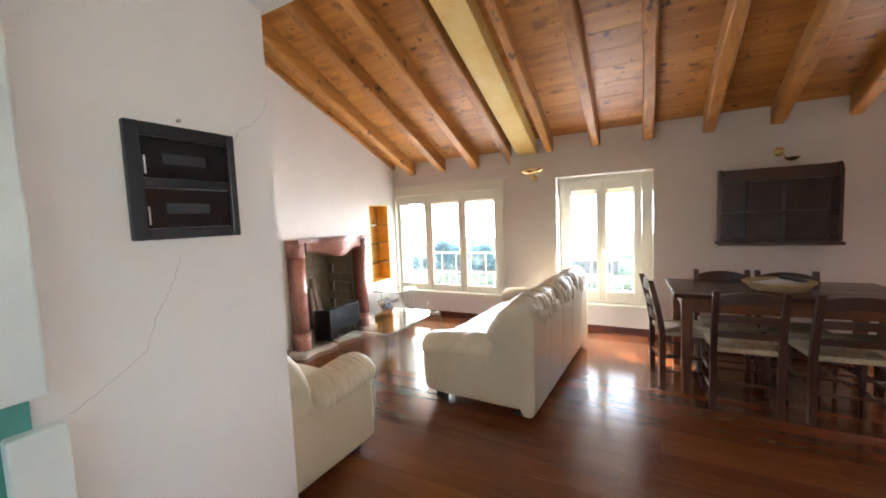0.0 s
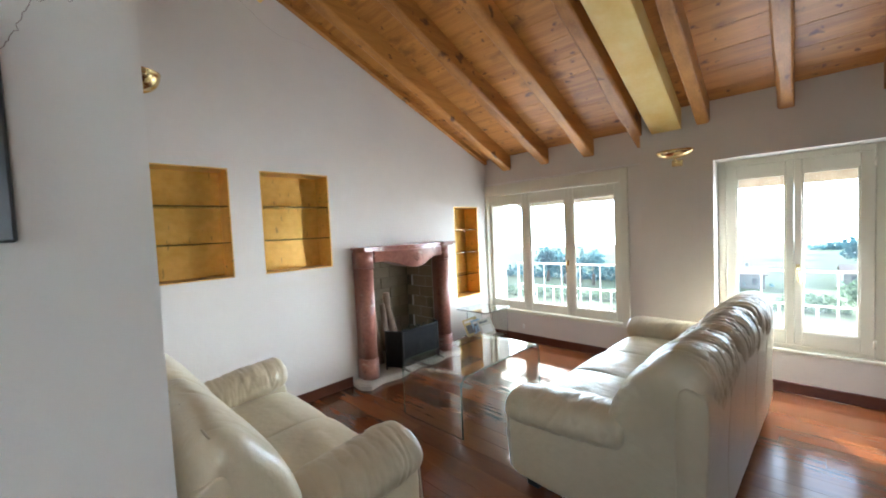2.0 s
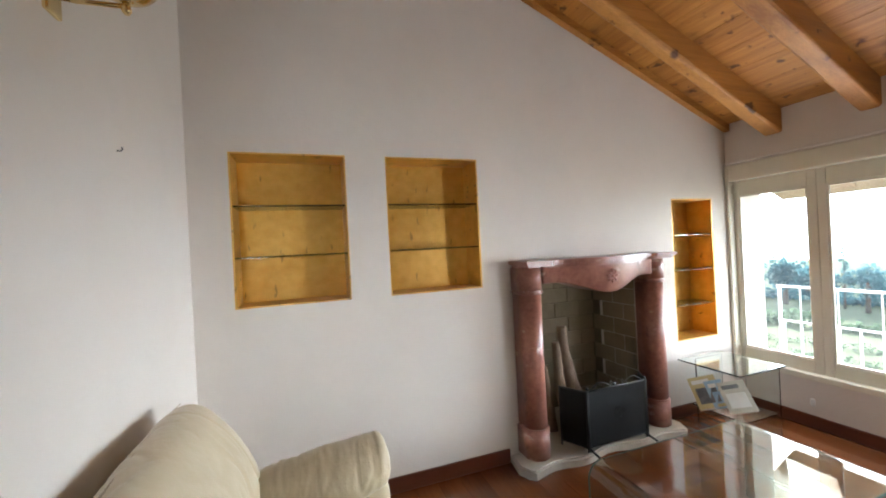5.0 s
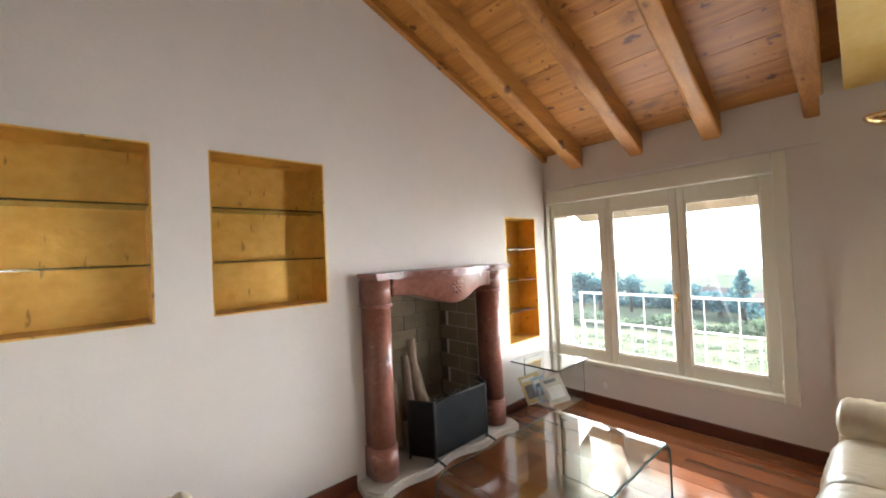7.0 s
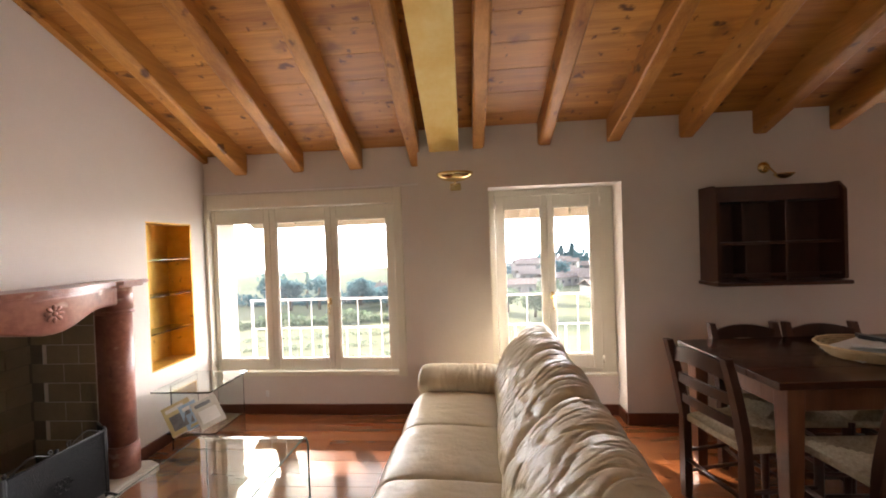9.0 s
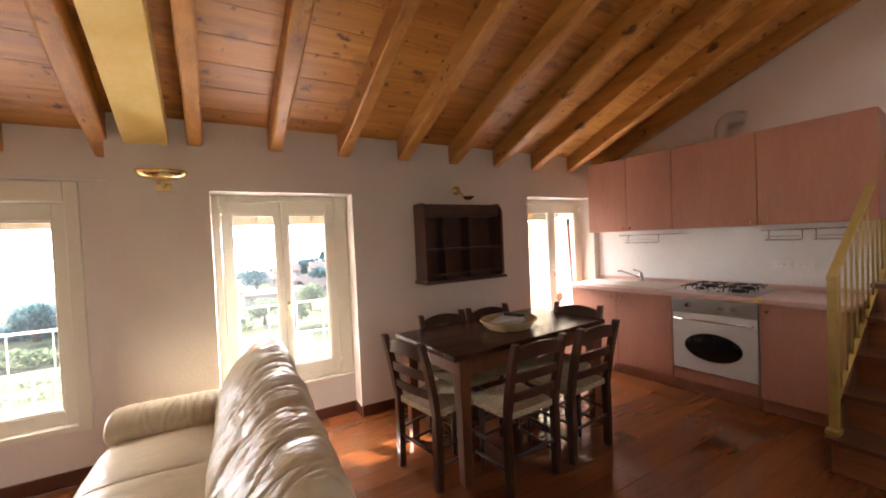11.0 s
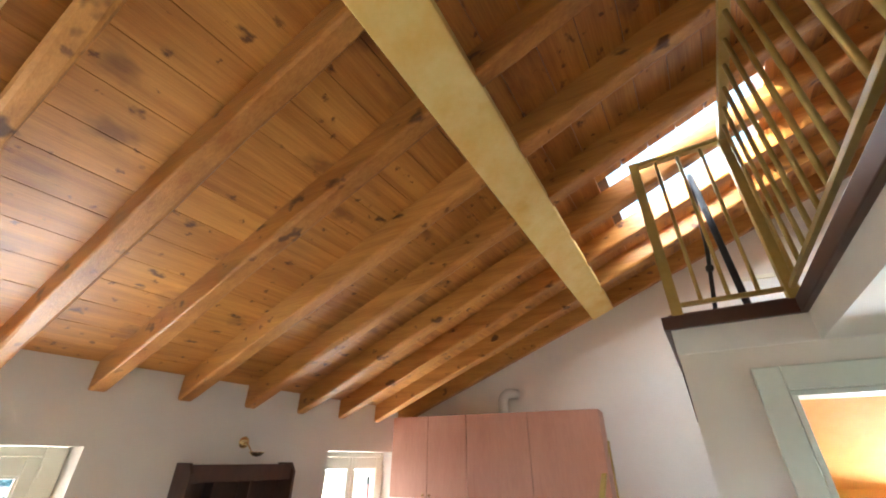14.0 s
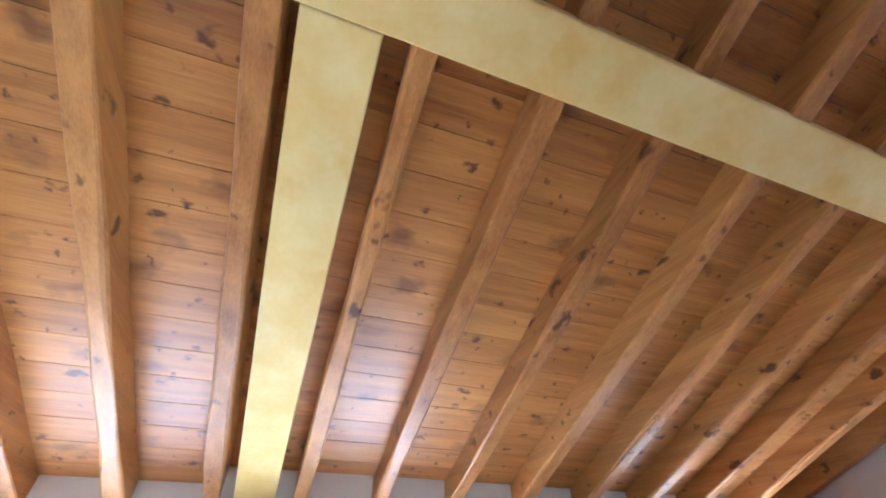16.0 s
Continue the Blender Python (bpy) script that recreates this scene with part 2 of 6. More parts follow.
def lathe(bm, profile, sides=24, centre=(0, 0, 0)):
    """A turned body from (radius, height) pairs."""
    rings = []
    for r, z in profile:
        rings.append([bm.verts.new((centre[0] + r * math.cos(2 * math.pi * k / sides), centre[1] + r * math.sin(2 * math.pi * k / sides), centre[2] + z)) for k in range(sides)])
    for a, b in zip(rings, rings[1:]):
        for k in range(sides):
            bm.faces.new((a[k], a[(k + 1) % sides], b[(k + 1) % sides], b[k])).smooth = True
    bm.faces.new(rings[0][::-1])
    bm.faces.new(rings[-1])
    return bm


def prism(bm, outline, axis, a, b):
    """Extrude an outline of (u, v) pairs along axis x, y or z from a to b."""
    def place(u, v, w):
        return {"x": (w, u, v), "y": (u, w, v), "z": (u, v, w)}[axis]
    lo = [bm.verts.new(place(u, v, a)) for u, v in outline]
    hi = [bm.verts.new(place(u, v, b)) for u, v in outline]
    k = len(outline)
    bm.faces.new(lo)
    bm.faces.new(hi[::-1])
    for i in range(k):
        bm.faces.new((lo[i], hi[i], hi[(i + 1) % k], lo[(i + 1) % k]))
    bmesh.ops.recalc_face_normals(bm, faces=bm.faces[:])
    return bm


def mesh_object(name, bm, mat):
    me = bpy.data.meshes.new(name)
    bmesh.ops.recalc_face_normals(bm, faces=bm.faces[:])
    bm.to_mesh(me)
    bm.free()
    for m in (mat if isinstance(mat, (list, tuple)) else [mat]):
        me.materials.append(m)
    return new(name, me)


def part(name, bm, mat, parent, label=""):
    ob = mesh_object(name, bm, mat)
    ob.parent = parent
    if label:
        ob["label"] = label
    return ob


def thing(name, m, label, category, group=""):
    ob = new(name)
    ob.empty_display_size = 0.1
    ob.matrix_world = m if isinstance(m, Matrix) else pose(*m)
    return tagged(ob, label, category, group)


def setting(name, bm, mat, label="", category=""):
    return tagged(mesh_object(name, bm, mat), label, category, "", "structure")


# ---- the room ----
# roof: underside of the boards and of the rafters, falling towards the window wall
SLOPE, Y_R = 0.414, 6.685
XW, YN, YN2, YS, XH = -2.21, 6.706, 6.88, 3.2, -0.07
XD, YD = 2.15, 3.68           # wall with the bathroom door, wall beside the stair
LOFT = 2.32
YE = 3.172                     # end of the entry wall


def board_z(y):
    return 2.262 + SLOPE * (Y_R - y)


def rafter_z(y):
    return 2.095 + SLOPE * (Y_R - y)


def east_x(y):
    return 4.10 + 0.085 * (6.7 - y)


def under_roof(bm):
    bmesh.ops.bisect_plane(bm, geom=bm.verts[:] + bm.edges[:] + bm.faces[:], plane_co=(0, Y_R, 2.262 + 0.01), plane_no=(0, SLOPE, 1), clear_outer=True)
    bmesh.ops.holes_fill(bm, edges=[e for e in bm.edges if e.is_boundary], sides=0)
    return bm


def wall(name, axis, a, b, u0, u1, z0, z1, holes=(), mat=None, roof=True, label=""):
    """A wall between the planes a and b across axis, over u0..u1 and z0..z1, with holes (u0, u1, z0, z1) through it."""
    us = sorted({u0, u1, *(v for h in holes for v in h[:2])})
    zs = sorted({z0, z1, *(v for h in holes for v in h[2:])})
    us, zs = [u for u in us if u0 <= u <= u1], [z for z in zs if z0 <= z <= z1]

    def solid(i, j):
        if not (0 <= i < len(us) - 1 and 0 <= j < len(zs) - 1):
            return False
        u, z = (us[i] + us[i + 1]) / 2, (zs[j] + zs[j + 1]) / 2
        return not any(h[0] < u < h[1] and h[2] < z < h[3] for h in holes)
    bm = bmesh.new()
    seen = {}

    def v(w, u, z):
        k = (w, u, z)
        if k not in seen:
            seen[k] = bm.verts.new((w, u, z) if axis == "x" else (u, w, z))
        return seen[k]
    for i in range(len(us) - 1):
        for j in range(len(zs) - 1):
            if not solid(i, j):
                continue
            p, q, r, s = us[i], us[i + 1], zs[j], zs[j + 1]
            for w in (a, b):
                bm.faces.new((v(w, p, r), v(w, q, r), v(w, q, s), v(w, p, s)))
            if not solid(i - 1, j):
                bm.faces.new((v(a, p, r), v(b, p, r), v(b, p, s), v(a, p, s)))
            if not solid(i + 1, j):
                bm.faces.new((v(a, q, r), v(b, q, r), v(b, q, s), v(a, q, s)))
            if not solid(i, j - 1):
                bm.faces.new((v(a, p, r), v(b, p, r), v(b, q, r), v(a, q, r)))
            if not solid(i, j + 1):
                bm.faces.new((v(a, p, s), v(b, p, s), v(b, q, s), v(a, q, s)))
    if roof:
        under_roof(bm)
    return setting(name, bm, mat or WALL, label)


NICHES = [(3.395, 3.95, 1.08, 1.85), (4.165, 4.72, 1.08, 1.85), (6.28, 6.705, 0.55, 1.607)]
HEARTH = (5.055, 5.895, 0.0, 1.08)
W1 = (-2.195, -0.565, 0.345, 1.80)
W2 = (0.173, 1.145, 0.0, 1.793)
W3 = (2.996, 4.01, 0.0, 1.803)
wall("wall_west", "x", XW - 0.35, XW, YS - 0.15, 7.25, 0, 5.2, NICHES + [HEARTH])
wall("wall_north_recess", "y", YN2, 7.25, XW, -0.355, 0, 3, [W1])
wall("wall_north", "y", YN, 7.25, -0.355, 4.6, 0, 3, [W2, W3])
bm = bmesh.new()
prism(bm, [(XW, YS + 0.018), (XW, YS - 0.15), (XH - 0.15, YS - 0.15), (XH - 0.15, YE)], "z", 0, 5.2)
setting("wall_south", under_roof(bm), WALL)
wall("wall_entry", "x", XH - 0.15, XH, 0.6, YE, 0, LOFT - 0.17, [(1.62, 2.46, 0, 2.05)], roof=False)
wall("wall_door", "x", XD, XD + 0.12, 0.6, YD, 0, LOFT - 0.17, [(2.54, 3.36, 0, 1.977)], roof=False)
wall("wall_stair", "y", YD - 0.12, YD, XD + 0.12, 3.38, 0, LOFT - 0.17, roof=False)
wall("wall_stair_inner", "x", 3.26, 3.38, 0.6, YD - 0.12, 0, LOFT - 0.17, roof=False)
# the opening is added, unseen, to hold the hall fill lamp
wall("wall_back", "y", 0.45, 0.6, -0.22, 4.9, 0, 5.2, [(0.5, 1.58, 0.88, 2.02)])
bm = bmesh.new()
box(bm, -0.22, 0.6, LOFT, -0.07, YS, 5.2)
setting("wall_loft_west", under_roof(bm), WALL)
bm = bmesh.new()
prism(bm, [(east_x(7.25), 7.25), (east_x(0.6), 0.6), (east_x(0.6) + 0.3, 0.6), (east_x(7.25) + 0.3, 7.25)], "z", 0, 5.2)
setting("wall_east", under_roof(bm), WALL)

# ground slab under the planks, loft slab, ceiling
bm = bmesh.new()
box(bm, -2.6, 0.45, -0.2, 4.9, 7.25, -0.006)
setting("floor", bm, JOINT, "glossy reddish-brown hardwood plank floor")
bm = bmesh.new()
box(bm, XH - 0.15, 0.6, LOFT - 0.17, 3.38, YS, LOFT - 0.004)
setting("loft_slab_hall", bm, WALL_WHITE)
bm = bmesh.new()
box(bm, XD - 0.004, YS, LOFT - 0.17, 3.38, YD + 0.004, LOFT - 0.004)
setting("loft_slab_stair", bm, WALL_WHITE)

bm, eave = bmesh.new(), bmesh.new()
rng = random.Random(4)
y, step = 8.2, 0.18
while y > 0.46:
    k = rng.randint(-7, -2)
    x = -2.56
    while x < 4.9:
        k += rng.randint(5, 9)
        x, x1 = max(x, -2.56), max(-2.56, min(-1.87 + 0.4985 * k + 0.022 * (6.7 - y), 4.9))
        if x1 - x < 0.05:
            x = x1 + 0.001
            continue
        y0 = y - step + 0.0035
        skylight = x < 3.5 and x1 > 2.5 and 2.78 < y - step / 2 < 3.82
        spans = [(x + 0.001, x1 - 0.001)]
        if skylight:
            spans = [(s, e) for s, e in ((x + 0.001, min(x1, 2.5)), (max(x, 3.5), x1 - 0.001)) if e - s > 0.02]
        for s, e in spans:
            zz = [board_z(y), board_z(y0)]
            sheet_bm = eave if y0 > 7.1 else bm
            v = [sheet_bm.verts.new(p) for p in ((s, y0, zz[1]), (e, y0, zz[1]), (e, y, zz[0]), (s, y, zz[0]), (s, y0, zz[1] + 0.03), (e, y0, zz[1] + 0.03), (e, y, zz[0] + 0.03), (s, y, zz[0] + 0.03))]
            for f in ((3, 2, 1, 0), (4, 5, 6, 7), (0, 1, 5, 4), (1, 2, 6, 5), (2, 3, 7, 6), (3, 0, 4, 7)):
                sheet_bm.faces.new([v[i] for i in f])
        x = x1
    y -= step
setting("ceiling", bm, BOARD, "sloping ceiling of knotty varnished pine boards", "ceiling")
setting("eave_soffit", eave, EAVE, "weathered boards under the eaves", "soffit")
bm = bmesh.new()
for xa, xb, ya, yb in ((-2.56, 2.5, 0.46, 8.2), (3.5, 4.9, 0.46, 8.2), (2.5, 3.5, 0.46, 2.78), (2.5, 3.5, 3.82, 8.2)):
    prism(bm, [(ya, board_z(ya) + 0.032), (yb, board_z(yb) + 0.032), (yb, board_z(yb) + 0.2), (ya, board_z(ya) + 0.2)], "x", xa, xb)
setting("roof", bm, TRIM)

# rafters and painted beams


def rafter(xr, xr2, y0, y1, width=0.1, seed=0):
    """A rough-squared rafter under the boards; xr: its eastern lower edge at the window wall, xr2: at the top end."""
    bm = bmesh.new()
    n = 26
    r = random.Random(seed)
    ph = [r.uniform(0, 6.28) for _ in range(6)]
    sections = []
    for i in range(n + 1):
        y = y0 + (y1 - y0) * i / n
        k = (y0 - y) / (y0 - y1)
        xe = xr + (xr2 - xr) * k
        zb, zt = rafter_z(y), board_z(y) - 0.002
        w = 0.004 * math.sin(3.1 * y + ph[0]) + 0.003 * math.sin(7.7 * y + ph[1])
        c = 0.010 + 0.010 * (0.5 + 0.5 * math.sin(2.3 * y + ph[2])) + 0.006 * math.sin(6.1 * y + ph[3])
        c2 = 0.010 + 0.010 * (0.5 + 0.5 * math.sin(2.9 * y + ph[4])) + 0.006 * math.sin(5.3 * y + ph[5])
        c, c2 = max(c, 0.004), max(c2, 0.004)
        pts = [(xe - width - w, zt), (xe - width - w, zb + c), (xe - width - w + c * 0.35, zb + c * 0.35), (xe - width - w + c, zb),
               (xe - c2 + w, zb), (xe - c2 * 0.35 + w, zb + c2 * 0.35), (xe + w, zb + c2), (xe + w, zt)]
        sections.append([bm.verts.new((a, y, b)) for a, b in pts])
    for a, b in zip(sections, sections[1:]):
        for k in range(len(a)):
            bm.faces.new((a[k], a[(k + 1) % len(a)], b[(k + 1) % len(a)], b[k]))
    bm.faces.new(sections[0])
    bm.faces.new(sections[-1][::-1])
    return bm


EDGES = [-1.821, -1.326, -0.833, -0.335, 0.154, 0.649, 1.153, 1.658, 2.163, 2.666, 3.164, 3.694]
for i, e in enumerate(EDGES):
    top = 0.62
    wide = 0.10 if i != 4 else 0.085
    ob = mesh_object("eave_rafter", rafter(e - 0.022 * (7.80 - Y_R), e - 0.022 * (7.152 - Y_R), 7.80, 7.152, wide, i), EAVE)
    tagged(ob, "weathered pine rafter end under the eaves", "rafter", "eave rafters", "structure")
    ob = mesh_object("roof_rafter", rafter(e - 0.022 * (7.15 - Y_R), e + 0.022 * (Y_R - top), 7.15, top, wide, i), RAFTER)
    tagged(ob, "rough-squared knotty pine rafter carrying the sloping ceiling", "rafter", "roof rafters", "structure")
ob = mesh_object("roof_rafter", rafter(east_x(7.80) - 0.002, east_x(0.7) - 0.002, 7.80, 0.7, 0.09, 31), RAFTER)
tagged(ob, "dark pine rafter lying along the kitchen wall", "rafter", "roof rafters", "structure")


def beam_bottom(y):
    return rafter_z(y) - 0.010


def sloped_bar(corners, rise):
    """A bar under the boards from four (x, y) corners of its underside."""
    bm = bmesh.new()
    lo = [bm.verts.new((x, y, beam_bottom(y))) for x, y in corners]
    hi = [bm.verts.new((x, y, beam_bottom(y) + rise)) for x, y in corners]
    bm.faces.new(lo)
    bm.faces.new(hi[::-1])
    for i in range(4):
        bm.faces.new((lo[i], hi[i], hi[(i + 1) % 4], lo[(i + 1) % 4]))
    return bevelled(bm, 0.006)


setting("beam_sloping", sloped_bar([(-0.262, YN - 0.002), (-0.036, YN - 0.002), (0.024, 4.309), (-0.232, 4.303)], board_z(5) - beam_bottom(5) - 0.004), YELLOW,
        "yellow sponge-painted beam running down the slope of the ceiling", "beam")
setting("beam_cross", sloped_bar([(XW, 4.26), (4.30, 4.396), (4.30, 4.178), (XW, 4.03)], 0.045), YELLOW,
        "yellow sponge-painted beam crossing below the rafters", "beam")
bm = bmesh.new()
prism(bm, [(YN2, board_z(YN2) - 0.055), (YS, board_z(YS) - 0.055), (YS, board_z(YS) - 0.003), (YN2, board_z(YN2) - 0.003)], "x", XW, XW + 0.045)
setting("trim_west", bm, RAFTER, "pine strip where the ceiling meets the wall", "trim")

# skirting
def skirting(name, x0, y0, x1, y1):
    bm = bbox(min(x0, x1), min(y0, y1), 0, max(x0, x1), max(y0, y1), 0.085, 0.003, 1)
    return setting(name, bm, BASEBOARD, "dark red-brown wooden skirting board", "baseboard")


skirting("baseboard_west_a", XW, YS, XW + 0.014, 4.845)
skirting("baseboard_west_b", XW, 6.06, XW + 0.014, YN2)
skirting("baseboard_recess", XW + 0.014, YN2 - 0.014, -0.355, YN2)
skirting("baseboard_return", -0.369, YN - 0.014, -0.355, YN2 - 0.014)
skirting("baseboard_north_a", -0.355, YN - 0.014, W2[0], YN)
skirting("baseboard_niche", W2[0], 6.846, W2[1], 6.86)
skirting("baseboard_north_b", W2[1], YN - 0.014, W3[0], YN)
skirting("baseboard_niche_right", W2[1] - 0.014, YN, W2[1], 6.846)
bm = prism(bmesh.new(), [(XW + 0.014, YS + 0.0175), (XW + 0.014, YS + 0.032), (XH - 0.15, YE + 0.014), (XH - 0.15, YE)], "z", 0, 0.085)
setting("baseboard_south", bm, BASEBOARD, "dark red-brown wooden skirting board", "baseboard")
skirting("baseboard_entry", XH, 2.545, XH + 0.014, YE)

# windows


def pane_sash(win, x0, x1, z0, z1, y, sl, sr, bottom, top, handle=0):
    """A glazed sash with its frame rails, panes and glazing beads; sl, sr: widths of its uprights."""
    sash = new("sash")
    sash.parent = win
    gl = (x0 + sl, x1 - sr, z0 + bottom, z1 - top)
    part("rail", bbox(x0, y, z0, x0 + sl, y + 0.05, z1, 0.006), FRAME, sash)
    part("rail", bbox(x1 - sr, y, z0, x1, y + 0.05, z1, 0.006), FRAME, sash)
    part("rail", bbox(x0 + sl, y + 0.002, z0, x1 - sr, y + 0.05, z0 + bottom, 0.006), FRAME, sash)
    part("rail", bbox(x0 + sl, y + 0.002, z1 - top, x1 - sr, y + 0.05, z1, 0.006), FRAME, sash)
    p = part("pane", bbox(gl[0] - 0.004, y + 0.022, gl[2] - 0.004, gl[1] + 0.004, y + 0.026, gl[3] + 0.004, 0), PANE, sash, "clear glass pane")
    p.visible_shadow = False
    for a, b, c, d in ((gl[0], gl[2], gl[0] + 0.012, gl[3]), (gl[1] - 0.012, gl[2], gl[1], gl[3])):
        part("bead", bbox(a, y + 0.006, b, c, y + 0.022, d, 0.003, 1), FRAME, sash)
    for a, b, c, d in ((gl[0], gl[2], gl[1], gl[2] + 0.012), (gl[0], gl[3] - 0.012, gl[1], gl[3])):
        part("bead", bbox(a + 0.012, y + 0.006, b, c - 0.012, y + 0.022, d, 0.003, 1), FRAME, sash)
    if handle:
        xh = x1 - sr * 0.5 if handle > 0 else x0 + sl * 0.5
        zh = z0 + 0.42 * (z1 - z0)
        bm = bbox(xh - 0.011, y - 0.006, zh - 0.03, xh + 0.011, y + 0.001, zh + 0.03, 0.003)
        part("handle_plate", bm, BRASS, sash, "brass handle plate")
        bm = bmesh.new()
        tube(bm, [(xh, y - 0.002, zh), (xh, y - 0.04, zh), (xh + 0.001, y - 0.046, zh - 0.015), (xh + 0.003, y - 0.046, zh - 0.10)], 0.0065, 8)
        part("handle", bm, BRASS, sash, "brass lever handle")
    return sash


def hinge(win, x, y, z):
    part("hinge", tube(bmesh.new(), [(x, y - 0.004, z - 0.03), (x, y - 0.004, z + 0.03)], 0.008, 8), FRAME, win)


BRASS = material("polished_brass", (0.78, 0.58, 0.26), (0.86, 0.70, 0.38), 8, 0.16, metal=1.0)


def window_three():
    win = tagged(new("window_1"), "cream three-light wooden window with brass handle", "window", "", "structure")
    y = 6.925
    x0, x1, z0, z1 = W1
    part("window_frame", bbox(XW + 0.002, YN2 - 0.022, z0 - 0.03, x0 + 0.012, y + 0.06, z1 + 0.055, 0.006), FRAME, win)
    part("window_frame", bbox(x1 - 0.025, YN2 - 0.022, z0 - 0.03, x1 + 0.045, y + 0.06, z1 + 0.055, 0.006), FRAME, win)
    part("window_frame", bbox(x0 + 0.012, YN2 - 0.02, z1 - 0.07, x1 - 0.025, y + 0.06, z1 + 0.053, 0.006), FRAME, win)
    part("window_sill", bbox(x0 + 0.012, YN2 - 0.004, z0 - 0.03, x1 - 0.025, y + 0.06, z0 + 0.012, 0.006), FRAME, win)
    lo, hi = z0 + 0.014, z1 - 0.072
    xs = [x0 + 0.014, -1.664, -1.1325, x1 - 0.027]
    pane_sash(win, xs[0], xs[1] - 0.001, lo, hi, y - 0.012, 0.030, 0.050, 0.088, 0.110)
    pane_sash(win, xs[1], xs[2] - 0.001, lo, hi, y - 0.012, 0.050, 0.046, 0.088, 0.110, 1)
    pane_sash(win, xs[2], xs[3], lo, hi, y - 0.012, 0.046, 0.067, 0.088, 0.110)
    for z in (lo + 0.06, hi - 0.06):
        hinge(win, xs[0] + 0.0, y - 0.02, z)
        hinge(win, xs[3] - 0.0, y - 0.02, z)
    # casing ledge over the window
    part("ledge", bbox(XW + 0.004, YN2 - 0.026, z1 + 0.062, -0.36, YN2 - 0.001, z1 + 0.078, 0.004), WALL_WHITE, win)


def window_two(name, hole, label, wide=0.055, mid=None):
    win = tagged(new(name), label, "window", "", "structure")
    x0, x1, z1 = hole[0], hole[1], hole[3]
    y, z0 = 6.885, 0.345
    part("parapet", bbox(x0 + 0.003, 6.862, 0.0, x1 - 0.003, 7.2, z0 - 0.045, 0), WALL, win, "plastered parapet below the window")
    part("window_sill", bbox(x0 + 0.003, 6.858, z0 - 0.043, x1 - 0.003, 7.1, z0 - 0.018, 0.005), FRAME, win)
    part("window_frame", bbox(x0 + 0.003, y, z0 - 0.016, x0 + 0.055, y + 0.07, z1 - 0.004, 0.006), FRAME, win)
    part("window_frame", bbox(x1 - wide, y, z0 - 0.016, x1 - 0.003, y + 0.07, z1 - 0.004, 0.006), FRAME, win)
    part("window_frame", bbox(x0 + 0.055, y + 0.001, z1 - 0.052, x1 - wide, y + 0.07, z1 - 0.004, 0.006), FRAME, win)
    part("window_frame", bbox(x0 + 0.055, y + 0.001, z0 - 0.016, x1 - wide, y + 0.07, z0 + 0.02, 0.006), FRAME, win)
    mid = mid or (x0 + x1) / 2
    lo, hi = z0 + 0.022, z1 - 0.054
    pane_sash(win, x0 + 0.057, mid - 0.001, lo, hi, y - 0.014, 0.065, 0.043, 0.105, 0.094)
    pane_sash(win, mid + 0.001, x1 - wide - 0.002, lo, hi, y - 0.014, 0.043, 0.068, 0.105, 0.094, -1)
    for z in (lo + 0.07, hi - 0.07):
        hinge(win, x0 + 0.056, y - 0.022, z)
        hinge(win, x1 - wide - 0.001, y - 0.022, z)


window_three()
window_two("window_2", W2, "cream two-light wooden window in a deep reveal", 0.108, 0.634)
window_two("window_3", W3, "cream two-light wooden window beside the sink")

# gilded niches with glass shelves
def niche(name, y0, y1, z0, z1, shelves, label):
    m = new(name)
    tagged(m, label, "wall niche")
    d = 0.2
    x1, x0 = XW - 0.001, XW - d
    part("back", bbox(x0 - 0.01, y0, z0, x0, y1, z1, 0), GOLD, m)
    part("side", bbox(x0, y0, z0, x1, y0 + 0.008, z1, 0), GOLD, m)
    part("side", bbox(x0, y1 - 0.008, z0, x1, y1, z1, 0), GOLD, m)
    part("bottom", bbox(x0, y0 + 0.008, z0, x1, y1 - 0.008, z0 + 0.008, 0), GOLD, m)
    part("top", bbox(x0, y0 + 0.008, z1 - 0.008, x1, y1 - 0.008, z1, 0), GOLD, m)
    for k in range(shelves):
        z = z0 + (z1 - z0) * (k + 1) / (shelves + 1) - 0.012
        part("shelf", bbox(x0 + 0.002, y0 + 0.009, z, x1 - 0.012, y1 - 0.009, z + 0.008, 0.001, 1), SHELF_GLASS, m, "clear glass shelf with a green edge")


SHELF_GLASS = glass("green_edged_glass", (0.45, 0.62, 0.52), 0.12)
niche("wall_niche", *NICHES[0], 2, "square wall niche lined with gold leaf, two glass shelves")
niche("wall_niche", *NICHES[1], 2, "square wall niche lined with gold leaf, two glass shelves")
niche("wall_niche", *NICHES[2], 3, "tall wall niche lined with gold leaf, three glass shelves")

# ---- the living corner ----
MARBLE = material("red_marble", (0.175, 0.060, 0.042), (0.37, 0.16, 0.115), 5, 0.30, 0.04, 20, fine=0.5, coat=0.15)
spots(MARBLE, (0.60, 0.44, 0.36), 7, 0.08, 0.16, 0.6, stretch=(1, 1, 1.8), keep=0.45)
spots(MARBLE, (0.10, 0.035, 0.028), 11, 0.06, 0.16, 0.7, stretch=(1, 1, 0.6), keep=0.4)
STONE = material("pale_hearth_stone", (0.40, 0.36, 0.30), (0.52, 0.47, 0.40), 6, 0.6, 0.1, 40)
FIREBRICK = material("sooty_firebrick", (0.19, 0.155, 0.10), (0.31, 0.255, 0.175), 1.6, 0.85, 0.25, 40, rand=0.08, detail=2)
